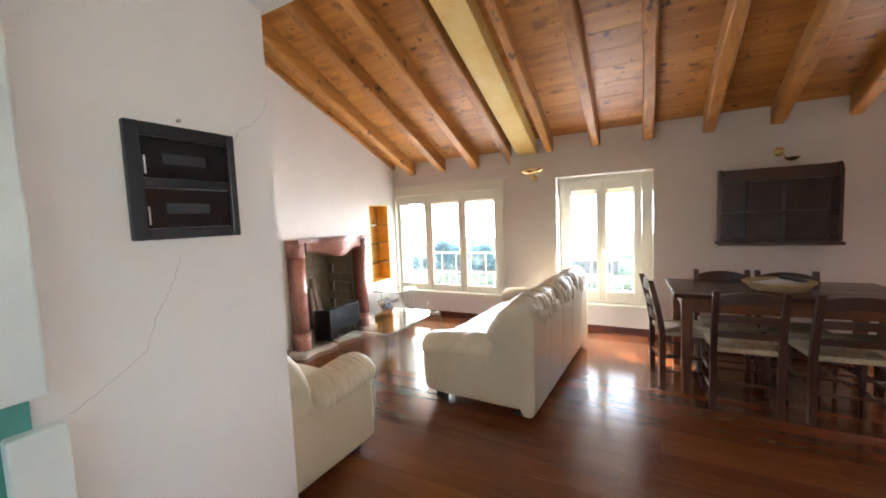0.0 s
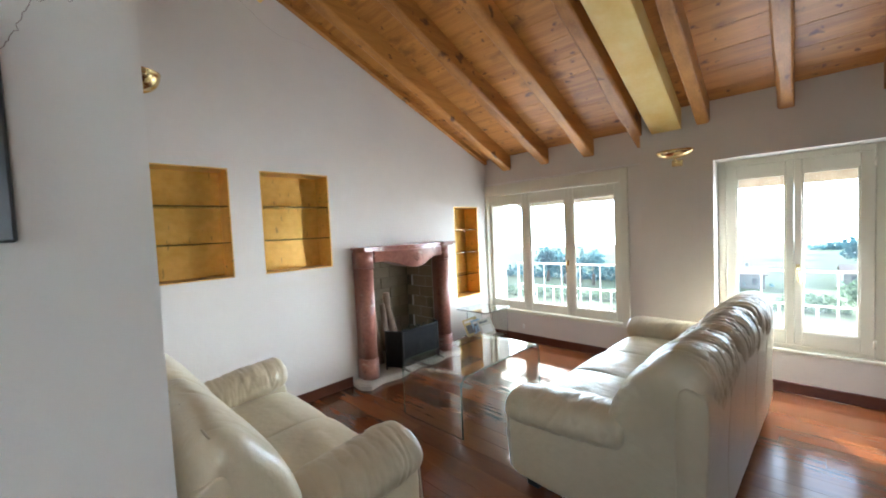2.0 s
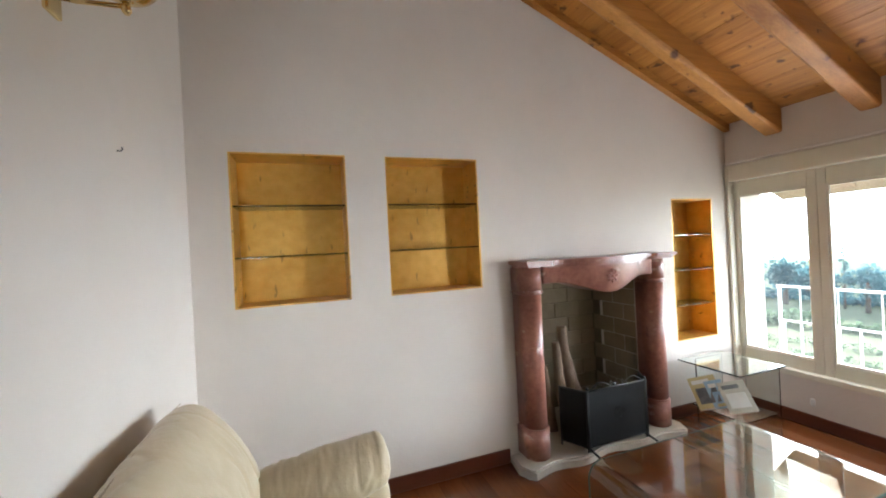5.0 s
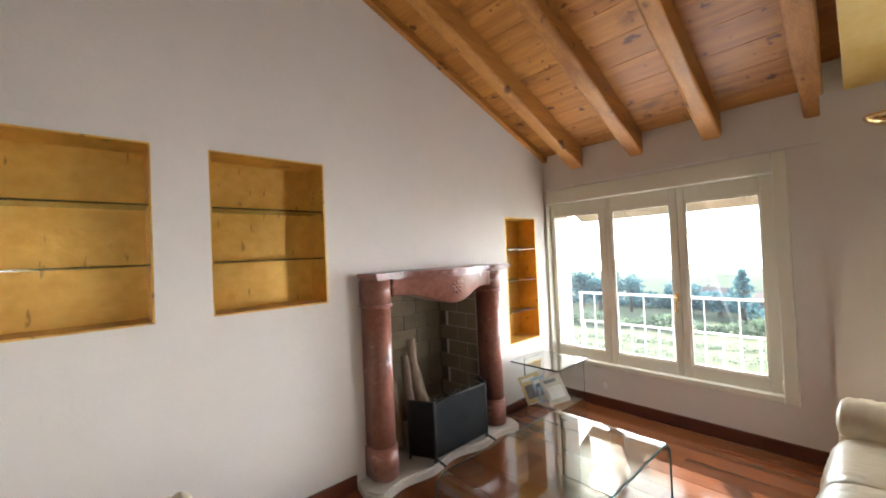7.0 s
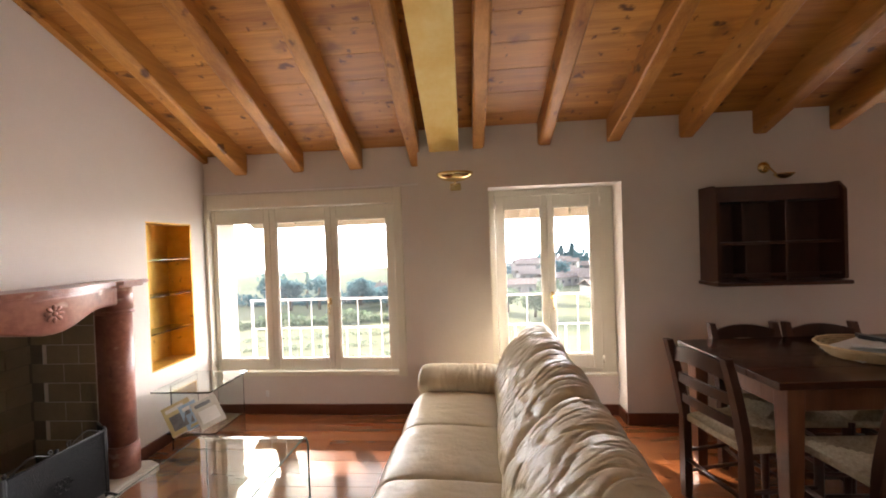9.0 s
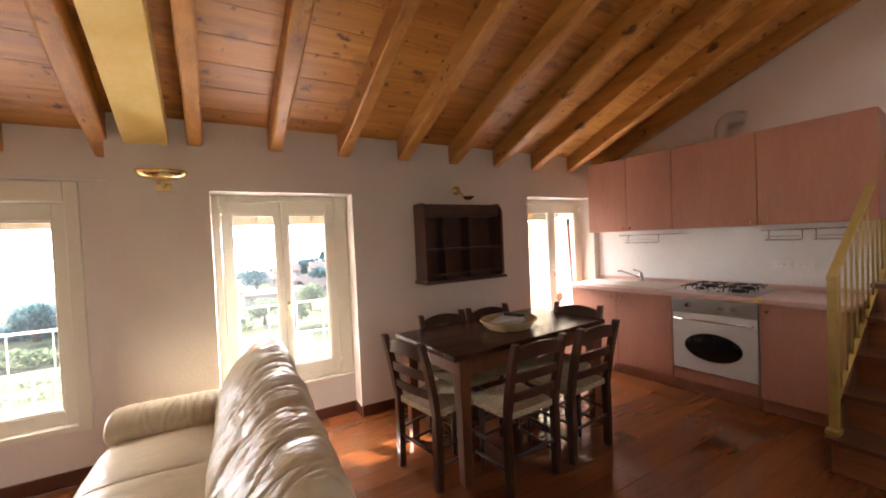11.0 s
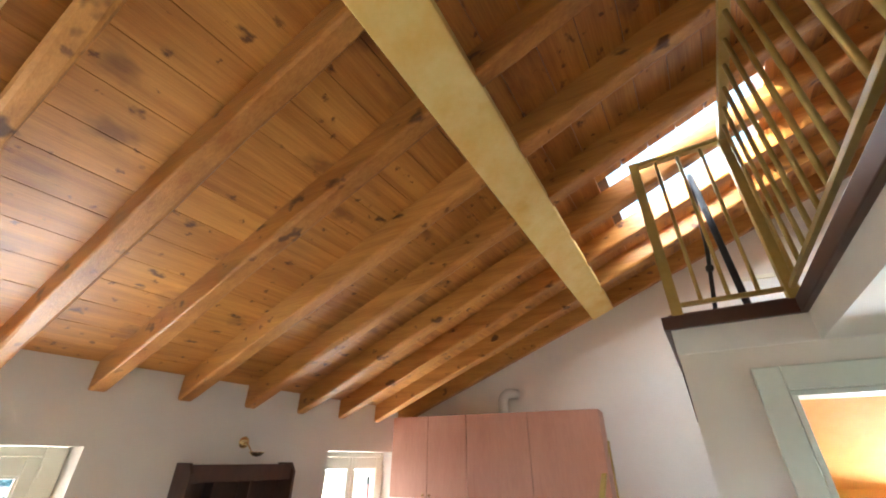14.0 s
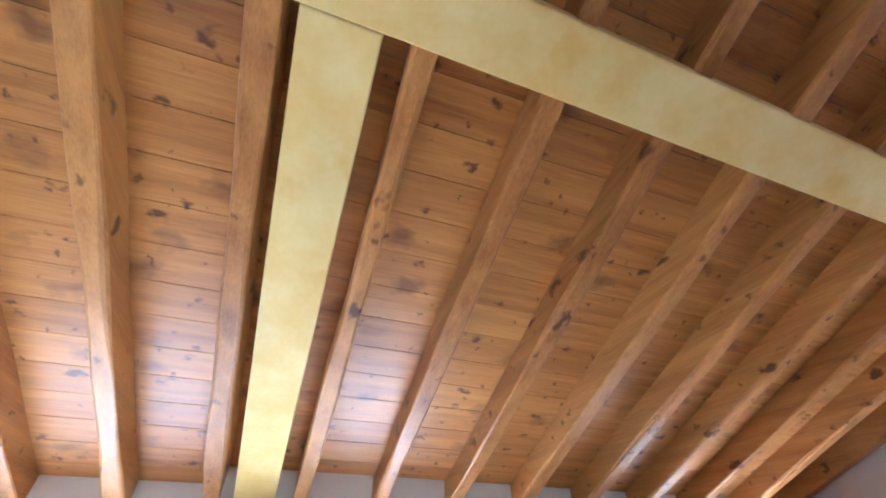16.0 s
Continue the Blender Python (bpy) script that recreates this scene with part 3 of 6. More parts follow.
spots(FIREBRICK, (0.025, 0.022, 0.02), 2.6, 0.10, 0.30, 0.9, stretch=(1, 1, 0.35), keep=0.45)
SOOT = material("soot", (0.10, 0.082, 0.054), (0.15, 0.122, 0.082), 4, 0.9)
IRON = material("black_iron", (0.012, 0.012, 0.014), (0.03, 0.03, 0.033), 9, 0.45, 0.1, 60, metal=0.4)
MESH_BLACK = material("black_fire_mesh", (0.006, 0.006, 0.007), (0.020, 0.020, 0.022), 90, 0.6, 0.6, 220, spec=0.2)
LOG = material("weathered_log", (0.10, 0.062, 0.040), (0.30, 0.21, 0.145), 4, 0.8, 0.5, 24, stretch=(5, 5, 0.7))
LEATHER = material("cream_leather", (0.53, 0.44, 0.295), (0.61, 0.52, 0.365), 3, 0.31, 0.22, 45, fine=0.3, rough_var=0.06)
PIPING = material("leather_piping", (0.42, 0.35, 0.25), (0.50, 0.42, 0.31), 5, 0.5)
BLACK = material("black_plastic", (0.008, 0.008, 0.010), (0.016, 0.016, 0.018), 6, 0.35)


def rounded(size, centre, p=5.0, n=14, puff=(0, 0, 0), wrinkle=0.0, freq=(6, 6, 6), seed=0, flat_bottom=False):
    """A soft body: a rounded box with puffed faces and creases."""
    bm = bmesh.new()
    bmesh.ops.create_cube(bm, size=2)
    bmesh.ops.subdivide_edges(bm, edges=bm.edges[:], cuts=n, use_grid_fill=True)
    sx, sy, sz = (s / 2 for s in size)
    off = Vector((seed * 3.7, seed * 1.9, seed * 2.3))
    for v in bm.verts:
        c = v.co.copy()
        c = Vector([math.sin(a * math.pi / 2) * 0.45 + a * 0.55 for a in c])
        k = (abs(c.x) ** p + abs(c.y) ** p + abs(c.z) ** p) ** (-1 / p)
        u = c * k
        bulge = Vector((puff[0] * (1 - u.y ** 2) * (1 - u.z ** 2) * u.x, puff[1] * (1 - u.x ** 2) * (1 - u.z ** 2) * u.y, puff[2] * (1 - u.x ** 2) * (1 - u.y ** 2) * u.z))
        q = Vector((u.x * sx, u.y * sy, u.z * sz)) + bulge
        if wrinkle:
            s = Vector((q.x * freq[0], q.y * freq[1], q.z * freq[2])) + off
            w = noise.noise(s) + 0.5 * noise.noise(s * 2.3)
            w = 0.55 - 1.7 * abs(w) ** 0.7
            q += u.normalized() * wrinkle * w
        v.co = q + Vector(centre)
    for f in bm.faces:
        f.smooth = True
    return bm


def seam(name, pts, parent, r=0.004):
    return part(name, tube(bmesh.new(), pts, r, 6), PIPING, parent)


def smooth_loop(pts, n):
    """A closed smooth curve through (u, v) points."""
    out, k = [], len(pts)
    for i in range(n):
        f = i * k / n
        j, t = int(f), f - int(f)
        p = [Vector(pts[(j + d) % k]) for d in (-1, 0, 1, 2)]
        out.append(0.5 * (2 * p[1] + (p[2] - p[0]) * t + (2 * p[0] - 5 * p[1] + 4 * p[2] - p[3]) * t * t + (3 * p[1] - p[0] - 3 * p[2] + p[3]) * t ** 3))
    return out


def crease(q, freq, off):
    """Soft swells cut by narrow folds."""
    s = Vector((q.x * freq[0], q.y * freq[1], q.z * freq[2])) + off
    s += 0.7 * noise.noise_vector(s * 0.45)
    fold = max(0.0, 1 - abs(noise.noise(s)) / 0.16)
    small = max(0.0, 1 - abs(noise.noise(s * 1.9 + off)) / 0.14)
    return 0.9 * noise.noise(s * 0.7 + off * 2) - 0.75 * fold - 0.3 * small


def pillow(loop, a, b, axis="x", n=60, around=72, end=0.05, puff=0.012, wrinkle=0.0, freq=(10, 4, 4), seed=0, rise=0.0):
    """A stuffed body: a soft outline drawn along x or y, with rounded, nearly flat ends."""
    bm = bmesh.new()
    pts = smooth_loop(loop, around)
    c = sum(pts, Vector((0, 0))) / around
    off = Vector((seed * 3.7, seed * 1.9, seed * 2.3))
    steps = [(a - 0.008, None, 0.3), (a - 0.005, None, 0.7)]
    zone = [(a + end * (1 - math.cos(k * math.pi / 12)), end * (1 - math.sin(k * math.pi / 12))) for k in range(7)]
    steps += [(w, i, 1) for w, i in zone] + [(a + end + (b - a - 2 * end) * k / n, 0, 1) for k in range(1, n)]
    steps += [(a + b - w, i, f) for w, i, f in (steps[:9])[::-1]]
    rings = []
    for w, inset, f in steps:
        s = max(-1, min(1, (2 * w - a - b) / (b - a)))
        ring = []
        for p in pts:
            d = p - c
            r = d.length
            if inset is None:
                u = c + d * f * (1 - end / r)
            else:
                u = c + d * (1 - inset / r) + d / r * puff * (1 - s ** 4)
            v = u.y + rise * (w - a)
            q = Vector((w, u.x, v)) if axis == "x" else Vector((u.x, w, v))
            if wrinkle:
                out = Vector((0, d.x, d.y)) if axis == "x" else Vector((d.x, 0, d.y))
                q += out.normalized() * wrinkle * crease(q, freq, off) * (1 if inset is not None else 0.5)
            ring.append(bm.verts.new(q))
        rings.append(ring)
    for ra, rb in zip(rings, rings[1:]):
        for k in range(around):
            bm.faces.new((ra[k], ra[(k + 1) % around], rb[(k + 1) % around], rb[k])).smooth = True
    bm.faces.new(rings[0][::-1])
    bm.faces.new(rings[-1])
    bmesh.ops.recalc_face_normals(bm, faces=bm.faces[:])
    return bm


def sofa(m, width, depth, seats, label, name, outer_panels=4, seed=0, arm_w=0.24, top=0.83, folds=1.0, rises=(0.0, 0.0), thick=1.0):
    """A leather sofa along x, facing +y, its back at y = 0."""
    s = thing(name, m, label, "sofa")
    h = width / 2
    part("base", rounded((width - 0.07, depth - 0.12, 0.30), (0, depth / 2 + 0.01, 0.22), 10, 10, wrinkle=0.003, seed=seed), LEATHER, s)
    bw = (width - 0.03) / outer_panels
    for i in range(outer_panels):
        x0 = -h + 0.015 + bw * i
        bm = pillow([(-0.012, 0.08), (-0.018, 0.35), (-0.03, top - 0.16), (0.0, top - 0.10), (0.07, top - 0.12), (0.08, 0.35), (0.08, 0.08)], x0, x0 + bw, "x", 10, 40, 0.010, 0.004, 0.0025, (6, 3, 3), seed + i)
        part("back_panel", bm, LEATHER, s)
    for side in (-1, 1):
        xo, xi = side * (h - 0.018), side * (h - arm_w + 0.02)
        xl, xr = min(xo, xi), max(xo, xi)
        arm = part("armrest", rounded((xr - xl, depth - 0.05, 0.40), ((xl + xr) / 2, depth / 2 + 0.01, 0.285), 12, 12, puff=(0.012, 0.012, 0), wrinkle=0.003, freq=(4, 3, 4), seed=seed + 5 + side), LEATHER, s)
        xc, rx, rz = side * (h - arm_w / 2), arm_w / 2 + 0.012, 0.085
        ring = [(xc + rx * math.cos(k * math.pi / 5), 0.475 + rz * math.sin(k * math.pi / 5)) for k in range(10)]
        bm = pillow(ring, 0.26, depth - 0.01, "y", 60, 48, 0.035, 0.014, 0.0085, (5, 19, 5), seed + 9 + side, rises[(side + 1) // 2])
        part("arm_pad", bm, LEATHER, arm)
        seam("piping", [(xo, depth - 0.035, 0.13), (xo, depth - 0.018, 0.30), (xo, depth - 0.03, 0.47)], arm, 0.005)
    iw = (width - 2 * arm_w) / seats
    for i in range(seats):
        x = -h + arm_w + iw * i - 0.006
        loop = [(0.22, 0.30), (0.22, 0.425), (0.45, 0.452), (depth - 0.14, 0.455), (depth - 0.03, 0.425), (depth + 0.005, 0.34), (depth - 0.03, 0.25), (depth - 0.14, 0.23), (0.45, 0.24)]
        bm = pillow(loop, x, x + iw + 0.012, "x", 44, 80, 0.022, 0.010, 0.0045, (8, 9, 4) if folds > 0.6 else (3, 6, 3), seed + 20 + i)
        part("seat_cushion", bm, LEATHER, s)
    cw = (width - 0.05) / seats
    for i in range(seats):
        x = -h + 0.025 + cw * i
        loop = [(0.03, 0.42), (0.0, 0.58), (-0.022, top - 0.12), (0.012, top - 0.025), (0.085 * thick, top), (0.165 * thick, top - 0.035), (0.27 * thick, top - 0.15), (0.335 * thick, top - 0.28), (0.33 * thick, 0.42), (0.20, 0.36)]
        bm = pillow(loop, x - 0.004, x + cw + 0.004, "x", 110, 100, 0.065, 0.02, 0.0125 * folds, (16, 6, 7) if folds > 0.6 else (7, 5, 5), seed + 30 + i)
        cushion = part("back_cushion", bm, LEATHER, s)
        if folds < 0.6:
            seam("piping", [(x + 0.03, 0.035, top + 0.006), (x + cw / 2, 0.03, top + 0.012), (x + cw - 0.03, 0.035, top + 0.006)], cushion, 0.003)
    for x in (-h + 0.14, h - 0.14):
        for y in (0.12, depth - 0.10):
            part("foot", bbox(x - 0.035, y - 0.035, 0, x + 0.035, y + 0.035, 0.085, 0.006), BLACK, s, "black block foot")
    return s


# three-seater facing the fireplace, two-seater along the inner wall
sofa(pose(0.49, 5.49, 0, 0, 0, 88), 1.84, 0.86, 3, "three-seat cream leather sofa with creased cushions, facing the fireplace", "sofa", 5, 1, 0.24, 0.825, 1.15, (-0.08, 0.02))
sofa(pose(-1.025, 3.262, 0, 0, 0, 0), 1.41, 0.735, 2, "two-seat cream leather sofa with puffy armrests against the wall", "loveseat", 3, 60, 0.23, 0.83, 0.58, (0.12, 0.06), 0.80)


def fireplace():
    f = thing("fireplace", (XW, 5.475, 0), "red marble fireplace with carved lintel and sooty brick hearth", "fireplace")
    # outlines are in the thing's own frame: x out of the wall, y along it
    L = 0.535

    def column(side):
        yc = side * 0.488
        for name, z0, z1, r in (("plinth", 0.05, 0.23, 0.080), ("column", 0.23, 1.03, 0.070), ("capital", 1.045, 1.19, 0.077), ("ring", 1.028, 1.047, 0.084)):
            out = []
            for k in range(15):
                a = -math.pi / 2 + math.pi * k / 14
                out.append((0.085 + 0.95 * r * math.cos(a), yc + r * math.sin(a)))
            out = [(0.002, yc - r)] + out + [(0.002, yc + r)]
            bm = prism(bmesh.new(), out, "z", z0, z1)
            for fc in bm.faces:
                if abs(fc.normal.z) < 0.5:
                    fc.smooth = True
            bmesh.ops.bevel(bm, geom=[e for e in bm.edges if abs(e.verts[0].co.z - e.verts[1].co.z) < 1e-5], offset=0.006, segments=2, affect="EDGES")
            part(name, bm, MARBLE, f)
    column(-1)
    column(1)
    # lintel: bows out in plan, drops at the middle
    bm = bmesh.new()
    n = 40
    rows = []
    for i in range(n + 1):
        t = -1 + 2 * i / n
        y = t * (0.488 - 0.06)
        x = 0.145 + 0.095 * (0.5 + 0.5 * math.cos(math.pi * t))
        drop = 1.085 - 0.075 * (0.5 + 0.5 * math.cos(math.pi * min(1, abs(t) * 1.25)))
        rows.append([bm.verts.new(p) for p in ((0.03, y, drop), (x - 0.012, y, drop), (x, y, drop + 0.012), (x, y, 1.175), (x + 0.008, y, 1.19), (0.03, y, 1.19))])
    for a, b in zip(rows, rows[1:]):
        for k in range(6):
            bm.faces.new((a[k], a[(k + 1) % 6], b[(k + 1) % 6], b[k])).smooth = k in (1, 2, 3)
    bm.faces.new(rows[0])
    bm.faces.new(rows[-1][::-1])
    part("lintel", bm, MARBLE, f)
    # shelf in three mouldings
    for name, z0, z1, g in (("moulding", 1.19, 1.205, 0.012), ("shelf", 1.205, 1.228, 0.030)):
        out = []
        for i in range(41):
            t = -1 + 2 * i / 40
            corner = 0.165 + 0.10 * (0.5 + 0.5 * math.cos(math.pi * max(-1, min(1, t / 0.66)))) + g + (0.02 if abs(t) > 0.68 else 0)
            out.append((corner, t * (L + 0.012 + g)))
        out = [(0.002, -(L + 0.012 + g))] + out + [(0.002, L + 0.012 + g)]
        bm = prism(bmesh.new(), out, "z", z0, z1)
        bmesh.ops.bevel(bm, geom=[e for e in bm.edges if abs(e.verts[0].co.z - e.verts[1].co.z) < 1e-5], offset=0.005, segments=2, affect="EDGES")
        part(name, bm, MARBLE, f)
    # rosette
    bm = bmesh.new()
    for k in range(8):
        a = math.pi * k / 4
        b2 = rounded((0.014, 0.034, 0.018), (0, 0, 0), 2.2, 4)
        b2.transform(Matrix.Translation((0.246, math.cos(a) * 0.028, 1.11 + math.sin(a) * 0.028)) @ Matrix.Rotation(a, 4, "X"))
        me = bpy.data.meshes.new("petal")
        b2.to_mesh(me)
        bm.from_mesh(me)
        bpy.data.meshes.remove(me)
        b2.free()
    b2 = rounded((0.02, 0.026, 0.026), (0.247, 0, 1.11), 2, 4)
    me = bpy.data.meshes.new("petal")
    b2.to_mesh(me)
    bm.from_mesh(me)
    bpy.data.meshes.remove(me)
    b2.free()
    part("rosette", bm, MARBLE, f, "carved eight-petal rosette")
    # hearth slab with a waved front
    out = [(-0.34, -0.42), (0.004, -0.42), (0.004, -0.625)]
    for i in range(41):
        t = -1 + 2 * i / 40
        out.append((0.205 - 0.03 * math.cos(math.pi * t) * 0.5 - 0.02 * math.cos(3 * math.pi * t) + (-0.10 * max(0, abs(t) - 0.93) / 0.07), t * 0.64 - 0.01))
    out += [(0.004, 0.61), (0.004, 0.42), (-0.34, 0.42)]
    bm = prism(bmesh.new(), out, "z", 0.0, 0.05)
    bmesh.ops.bevel(bm, geom=[e for e in bm.edges if min(v.co.z for v in e.verts) > 0.049], offset=0.012, segments=3, affect="EDGES")
    part("hearth_slab", bm, STONE, f, "pale stone hearth slab with a waved front edge")
    # fire box: a sooty shell with brick courses
    part("fire_back", bbox(-0.50, -0.44, 0.04, -0.44, 0.44, 1.5, 0), SOOT, f)
    part("fire_side", bbox(-0.44, -0.44, 0.04, -0.003, -0.425, 1.08, 0), SOOT, f)
    part("fire_side", bbox(-0.44, 0.425, 0.04, -0.003, 0.44, 1.08, 0), SOOT, f)
    part("fire_floor", bbox(-0.44, -0.425, 0.0, -0.342, 0.425, 0.05, 0), STONE, f)
    part("fire_roof", bbox(-0.44, -0.44, 1.082, -0.30, 0.44, 1.5, 0), SOOT, f)
    for r in range(10):
        z = 0.05 + r * 0.115
        shift = 0.12 if r % 2 else 0.0
        for c in range(-1, 4):
            y = -0.425 + c * 0.24 + shift
            y0, y1 = max(y, -0.425), min(y + 0.24, 0.425)
            if y1 - y0 < 0.06 or z + 0.11 > 1.2:
                continue
            part("firebrick", bbox(-0.441, y0 + 0.002, z + 0.002, -0.432, y1 - 0.002, z + 0.113, 0.002, 1), FIREBRICK, f)
        for side in (-1, 1):
            for c in range(2):
                x0, x1 = -0.424 + c * 0.21 + (0.0 if r % 2 else 0.1), -0.424 + (c + 1) * 0.21 + (0.0 if r % 2 else 0.1)
                x1 = min(x1, -0.005)
                if z + 0.11 > 1.08 or x1 - x0 < 0.05:
                    continue
                ya, yb = (0.419, 0.426) if side > 0 else (-0.426, -0.419)
                part("firebrick", bbox(x0 + 0.001, ya, z + 0.001, x1 - 0.001, yb, z + 0.114, 0.0015, 1), FIREBRICK, f)


fireplace()


def fire_screen():
    s = thing("fire_screen", (-2.02, 5.50, 0.05), "black folding fire screen of three mesh panels with scrolls", "fire screen")
    h = 0.37

    def leaf(p, q):
        p, q = Vector((*p, 0)), Vector((*q, 0))
        d = (q - p)
        n = Vector((d.y, -d.x, 0)).normalized() * 0.003
        bm = bmesh.new()
        for u in (p, q):
            tube(bm, [u + Vector((0, 0, 0.0)), u + Vector((0, 0, h))], 0.007, 8)
        for z in (0.03, h - 0.005):
            tube(bm, [p + Vector((0, 0, z)), q + Vector((0, 0, z))], 0.006, 8)
        fr = part("leaf", bm, IRON, s)
        bm = bmesh.new()
        c = [p + n, q + n, q - n, p - n]
        lo = [bm.verts.new(v + Vector((0, 0, 0.033))) for v in c]
        hi = [bm.verts.new(v + Vector((0, 0, h - 0.008))) for v in c]
        bm.faces.new(lo)
        bm.faces.new(hi)
        for i in range(4):
            bm.faces.new((lo[i], lo[(i + 1) % 4], hi[(i + 1) % 4], hi[i]))
        part("mesh_panel", bm, MESH_BLACK, fr, "fine black wire mesh")
        return fr, p, q
    leaf((-0.15, -0.30), (0.0, -0.22))
    mid, p, q = leaf((0.0, -0.21), (0.0, 0.24))
    leaf((0.0, 0.25), (-0.13, 0.33))
    bm = bmesh.new()
    for k, c in enumerate((-0.09, 0.12)):
        sgn = 1 if k == 0 else -1
        pts = []
        for i in range(28):
            t = i / 27
            y = c - sgn * 0.10 + sgn * 0.16 * t
            pts.append((0, y, h + 0.004 + 0.035 * math.sin(t * math.pi) ** 1.5))
        for i in range(14):
            a = i / 13 * 2.2 * math.pi
            r = 0.016 * (1 - i / 16)
            pts.append((0, c + sgn * 0.06 + sgn * r * math.sin(a) * 0.9, h + 0.02 - r * math.cos(a) + 0.0))
        tube(bm, pts, 0.003, 6)
    part("scroll", bm, IRON, mid, "curled iron scrollwork")
    for y in (-0.21, 0.0, 0.24):
        bm = rounded((0.018, 0.018, 0.022), (0, y, h + 0.012), 2, 4)
        part("finial", bm, IRON, mid)
    bm = bmesh.new()
    for k in range(6):
        a = k * math.pi / 3
        tube(bm, [(0.006, 0.02 + 0.03 * math.cos(a) + 0.013 * math.cos(b), 0.2 + 0.022 * math.sin(a) + 0.013 * math.sin(b)) for b in (x * 0.63 for x in range(11))], 0.002, 5, False)
    part("ornament", bm, IRON, mid)
    for y in (-0.21, 0.24):
        bm = bmesh.new()
        tube(bm, [(-0.06, y, 0.008), (0.0, y, 0.02), (0.08, y, 0.006)], 0.007, 6)
        part("foot", bm, IRON, s)


fire_screen()


def log(x, y, lean_y, lean_x, length, r, seed):
    rr = random.Random(seed)
    bm = bmesh.new()
    pts, rad = [], []
    for i in range(12):
        t = i / 11
        pts.append((lean_x * t + 0.012 * math.sin(5 * t + seed), lean_y * t + 0.014 * math.sin(4 * t + seed * 2), length * t))
        rad.append(r * (0.9 + 0.25 * math.sin(3.2 * t + seed) * 0.5 + rr.uniform(-0.08, 0.08)) * (1.0 - 0.25 * t))
    tube(bm, pts, r, 12, True, rad)
    ob = mesh_object("firewood_log", bm, LOG)
    ob.matrix_world = pose(x, y, 0.062)
    tagged(ob, "weathered grey-brown log leaning upright inside the fireplace", "firewood", "logs in the fireplace")


log(-2.30, 5.45, -0.06, -0.07, 0.68, 0.054, 1)
log(-2.27, 5.35, -0.05, -0.09, 0.58, 0.046, 2)
log(-2.32, 5.235, -0.02, -0.06, 0.42, 0.048, 3)


def bent_glass_table():
    t = thing("coffee_table", (-1.155, 5.285, 0), "low coffee table of one bent sheet of clear glass", "coffee table")
    bm = bmesh.new()
    hl, hw, top, th, r = 0.485, 0.287, 0.40, 0.012, 0.07

    def path(o):
        pts = [(-hl + o, 0.0)]
        for k in range(13):
            a = math.pi - k / 12 * math.pi / 2
            pts.append((-hl + r + (r - o) * math.cos(a), top - r + (r - o) * math.sin(a)))
        return pts + [(-y, z) for y, z in pts[::-1]]
    outer, inner = path(0.0), path(th)
    for name, i0, i1 in (("bent_leg", 0, 14), ("glass_top", 13, 15), ("bent_leg", 14, 28)):
        bm = bmesh.new()
        rows = []
        for (y, z), (y2, z2) in list(zip(outer, inner))[i0:i1]:
            rows.append([bm.verts.new(p) for p in ((-hw, y, z), (hw, y, z), (hw, y2, z2), (-hw, y2, z2))])
        for a, b in zip(rows, rows[1:]):
            for k in range(4):
                bm.faces.new((a[k], a[(k + 1) % 4], b[(k + 1) % 4], b[k]))
        if i0 == 0:
            bm.faces.new(rows[0])
        if i1 == 28:
            bm.faces.new(rows[-1][::-1])
        part(name, bm, TABLE_GLASS, t)
    for x in (-hw, hw):
        part("edge", tube(bmesh.new(), [(x, y, z) for y, z in path(th / 2)], 0.0042, 6), GLASS_EDGE, t, "polished dark green glass edge")
    return t


GLASS_EDGE = material("dark_glass_edge", (0.07, 0.12, 0.10), (0.13, 0.20, 0.175), 9, 0.15)
TABLE_GLASS = glass("table_glass", (0.90, 0.98, 0.96))
bent_glass_table()


def side_table():
    t = thing("side_table", (-1.93, 6.40, 0), "small clear glass side table with a lower magazine shelf", "side table")
    part("glass_top", bbox(-0.21, -0.22, 0.445, 0.21, 0.22, 0.455, 0.002, 1), TABLE_GLASS, t)
    part("glass_side", bbox(-0.004, 0.16, 0.0, 0.20, 0.17, 0.444, 0.001, 1), TABLE_GLASS, t)
    part("glass_back", bbox(-0.17, -0.10, 0.0, -0.16, 0.16, 0.444, 0.001, 1), TABLE_GLASS, t)
    part("glass_shelf", bbox(-0.158, -0.16, 0.14, 0.19, 0.158, 0.15, 0.001, 1), TABLE_GLASS, t)
    return t


side_table()
PAPER = material("printed_paper", (0.62, 0.60, 0.55), (0.74, 0.72, 0.68), 5, 0.5)
BLUE_PRINT = material("blue_cover_print", (0.20, 0.34, 0.48), (0.38, 0.50, 0.60), 14, 0.4)
GREY_PRINT = material("grey_cover_print", (0.06, 0.065, 0.075), (0.24, 0.24, 0.24), 16, 0.4)
YELLOW_PRINT = material("yellow_cover_print", (0.46, 0.36, 0.15), (0.56, 0.48, 0.27), 14, 0.4)
CREAM_PRINT = material("cream_cover_print", (0.42, 0.39, 0.32), (0.58, 0.54, 0.45), 14, 0.4)


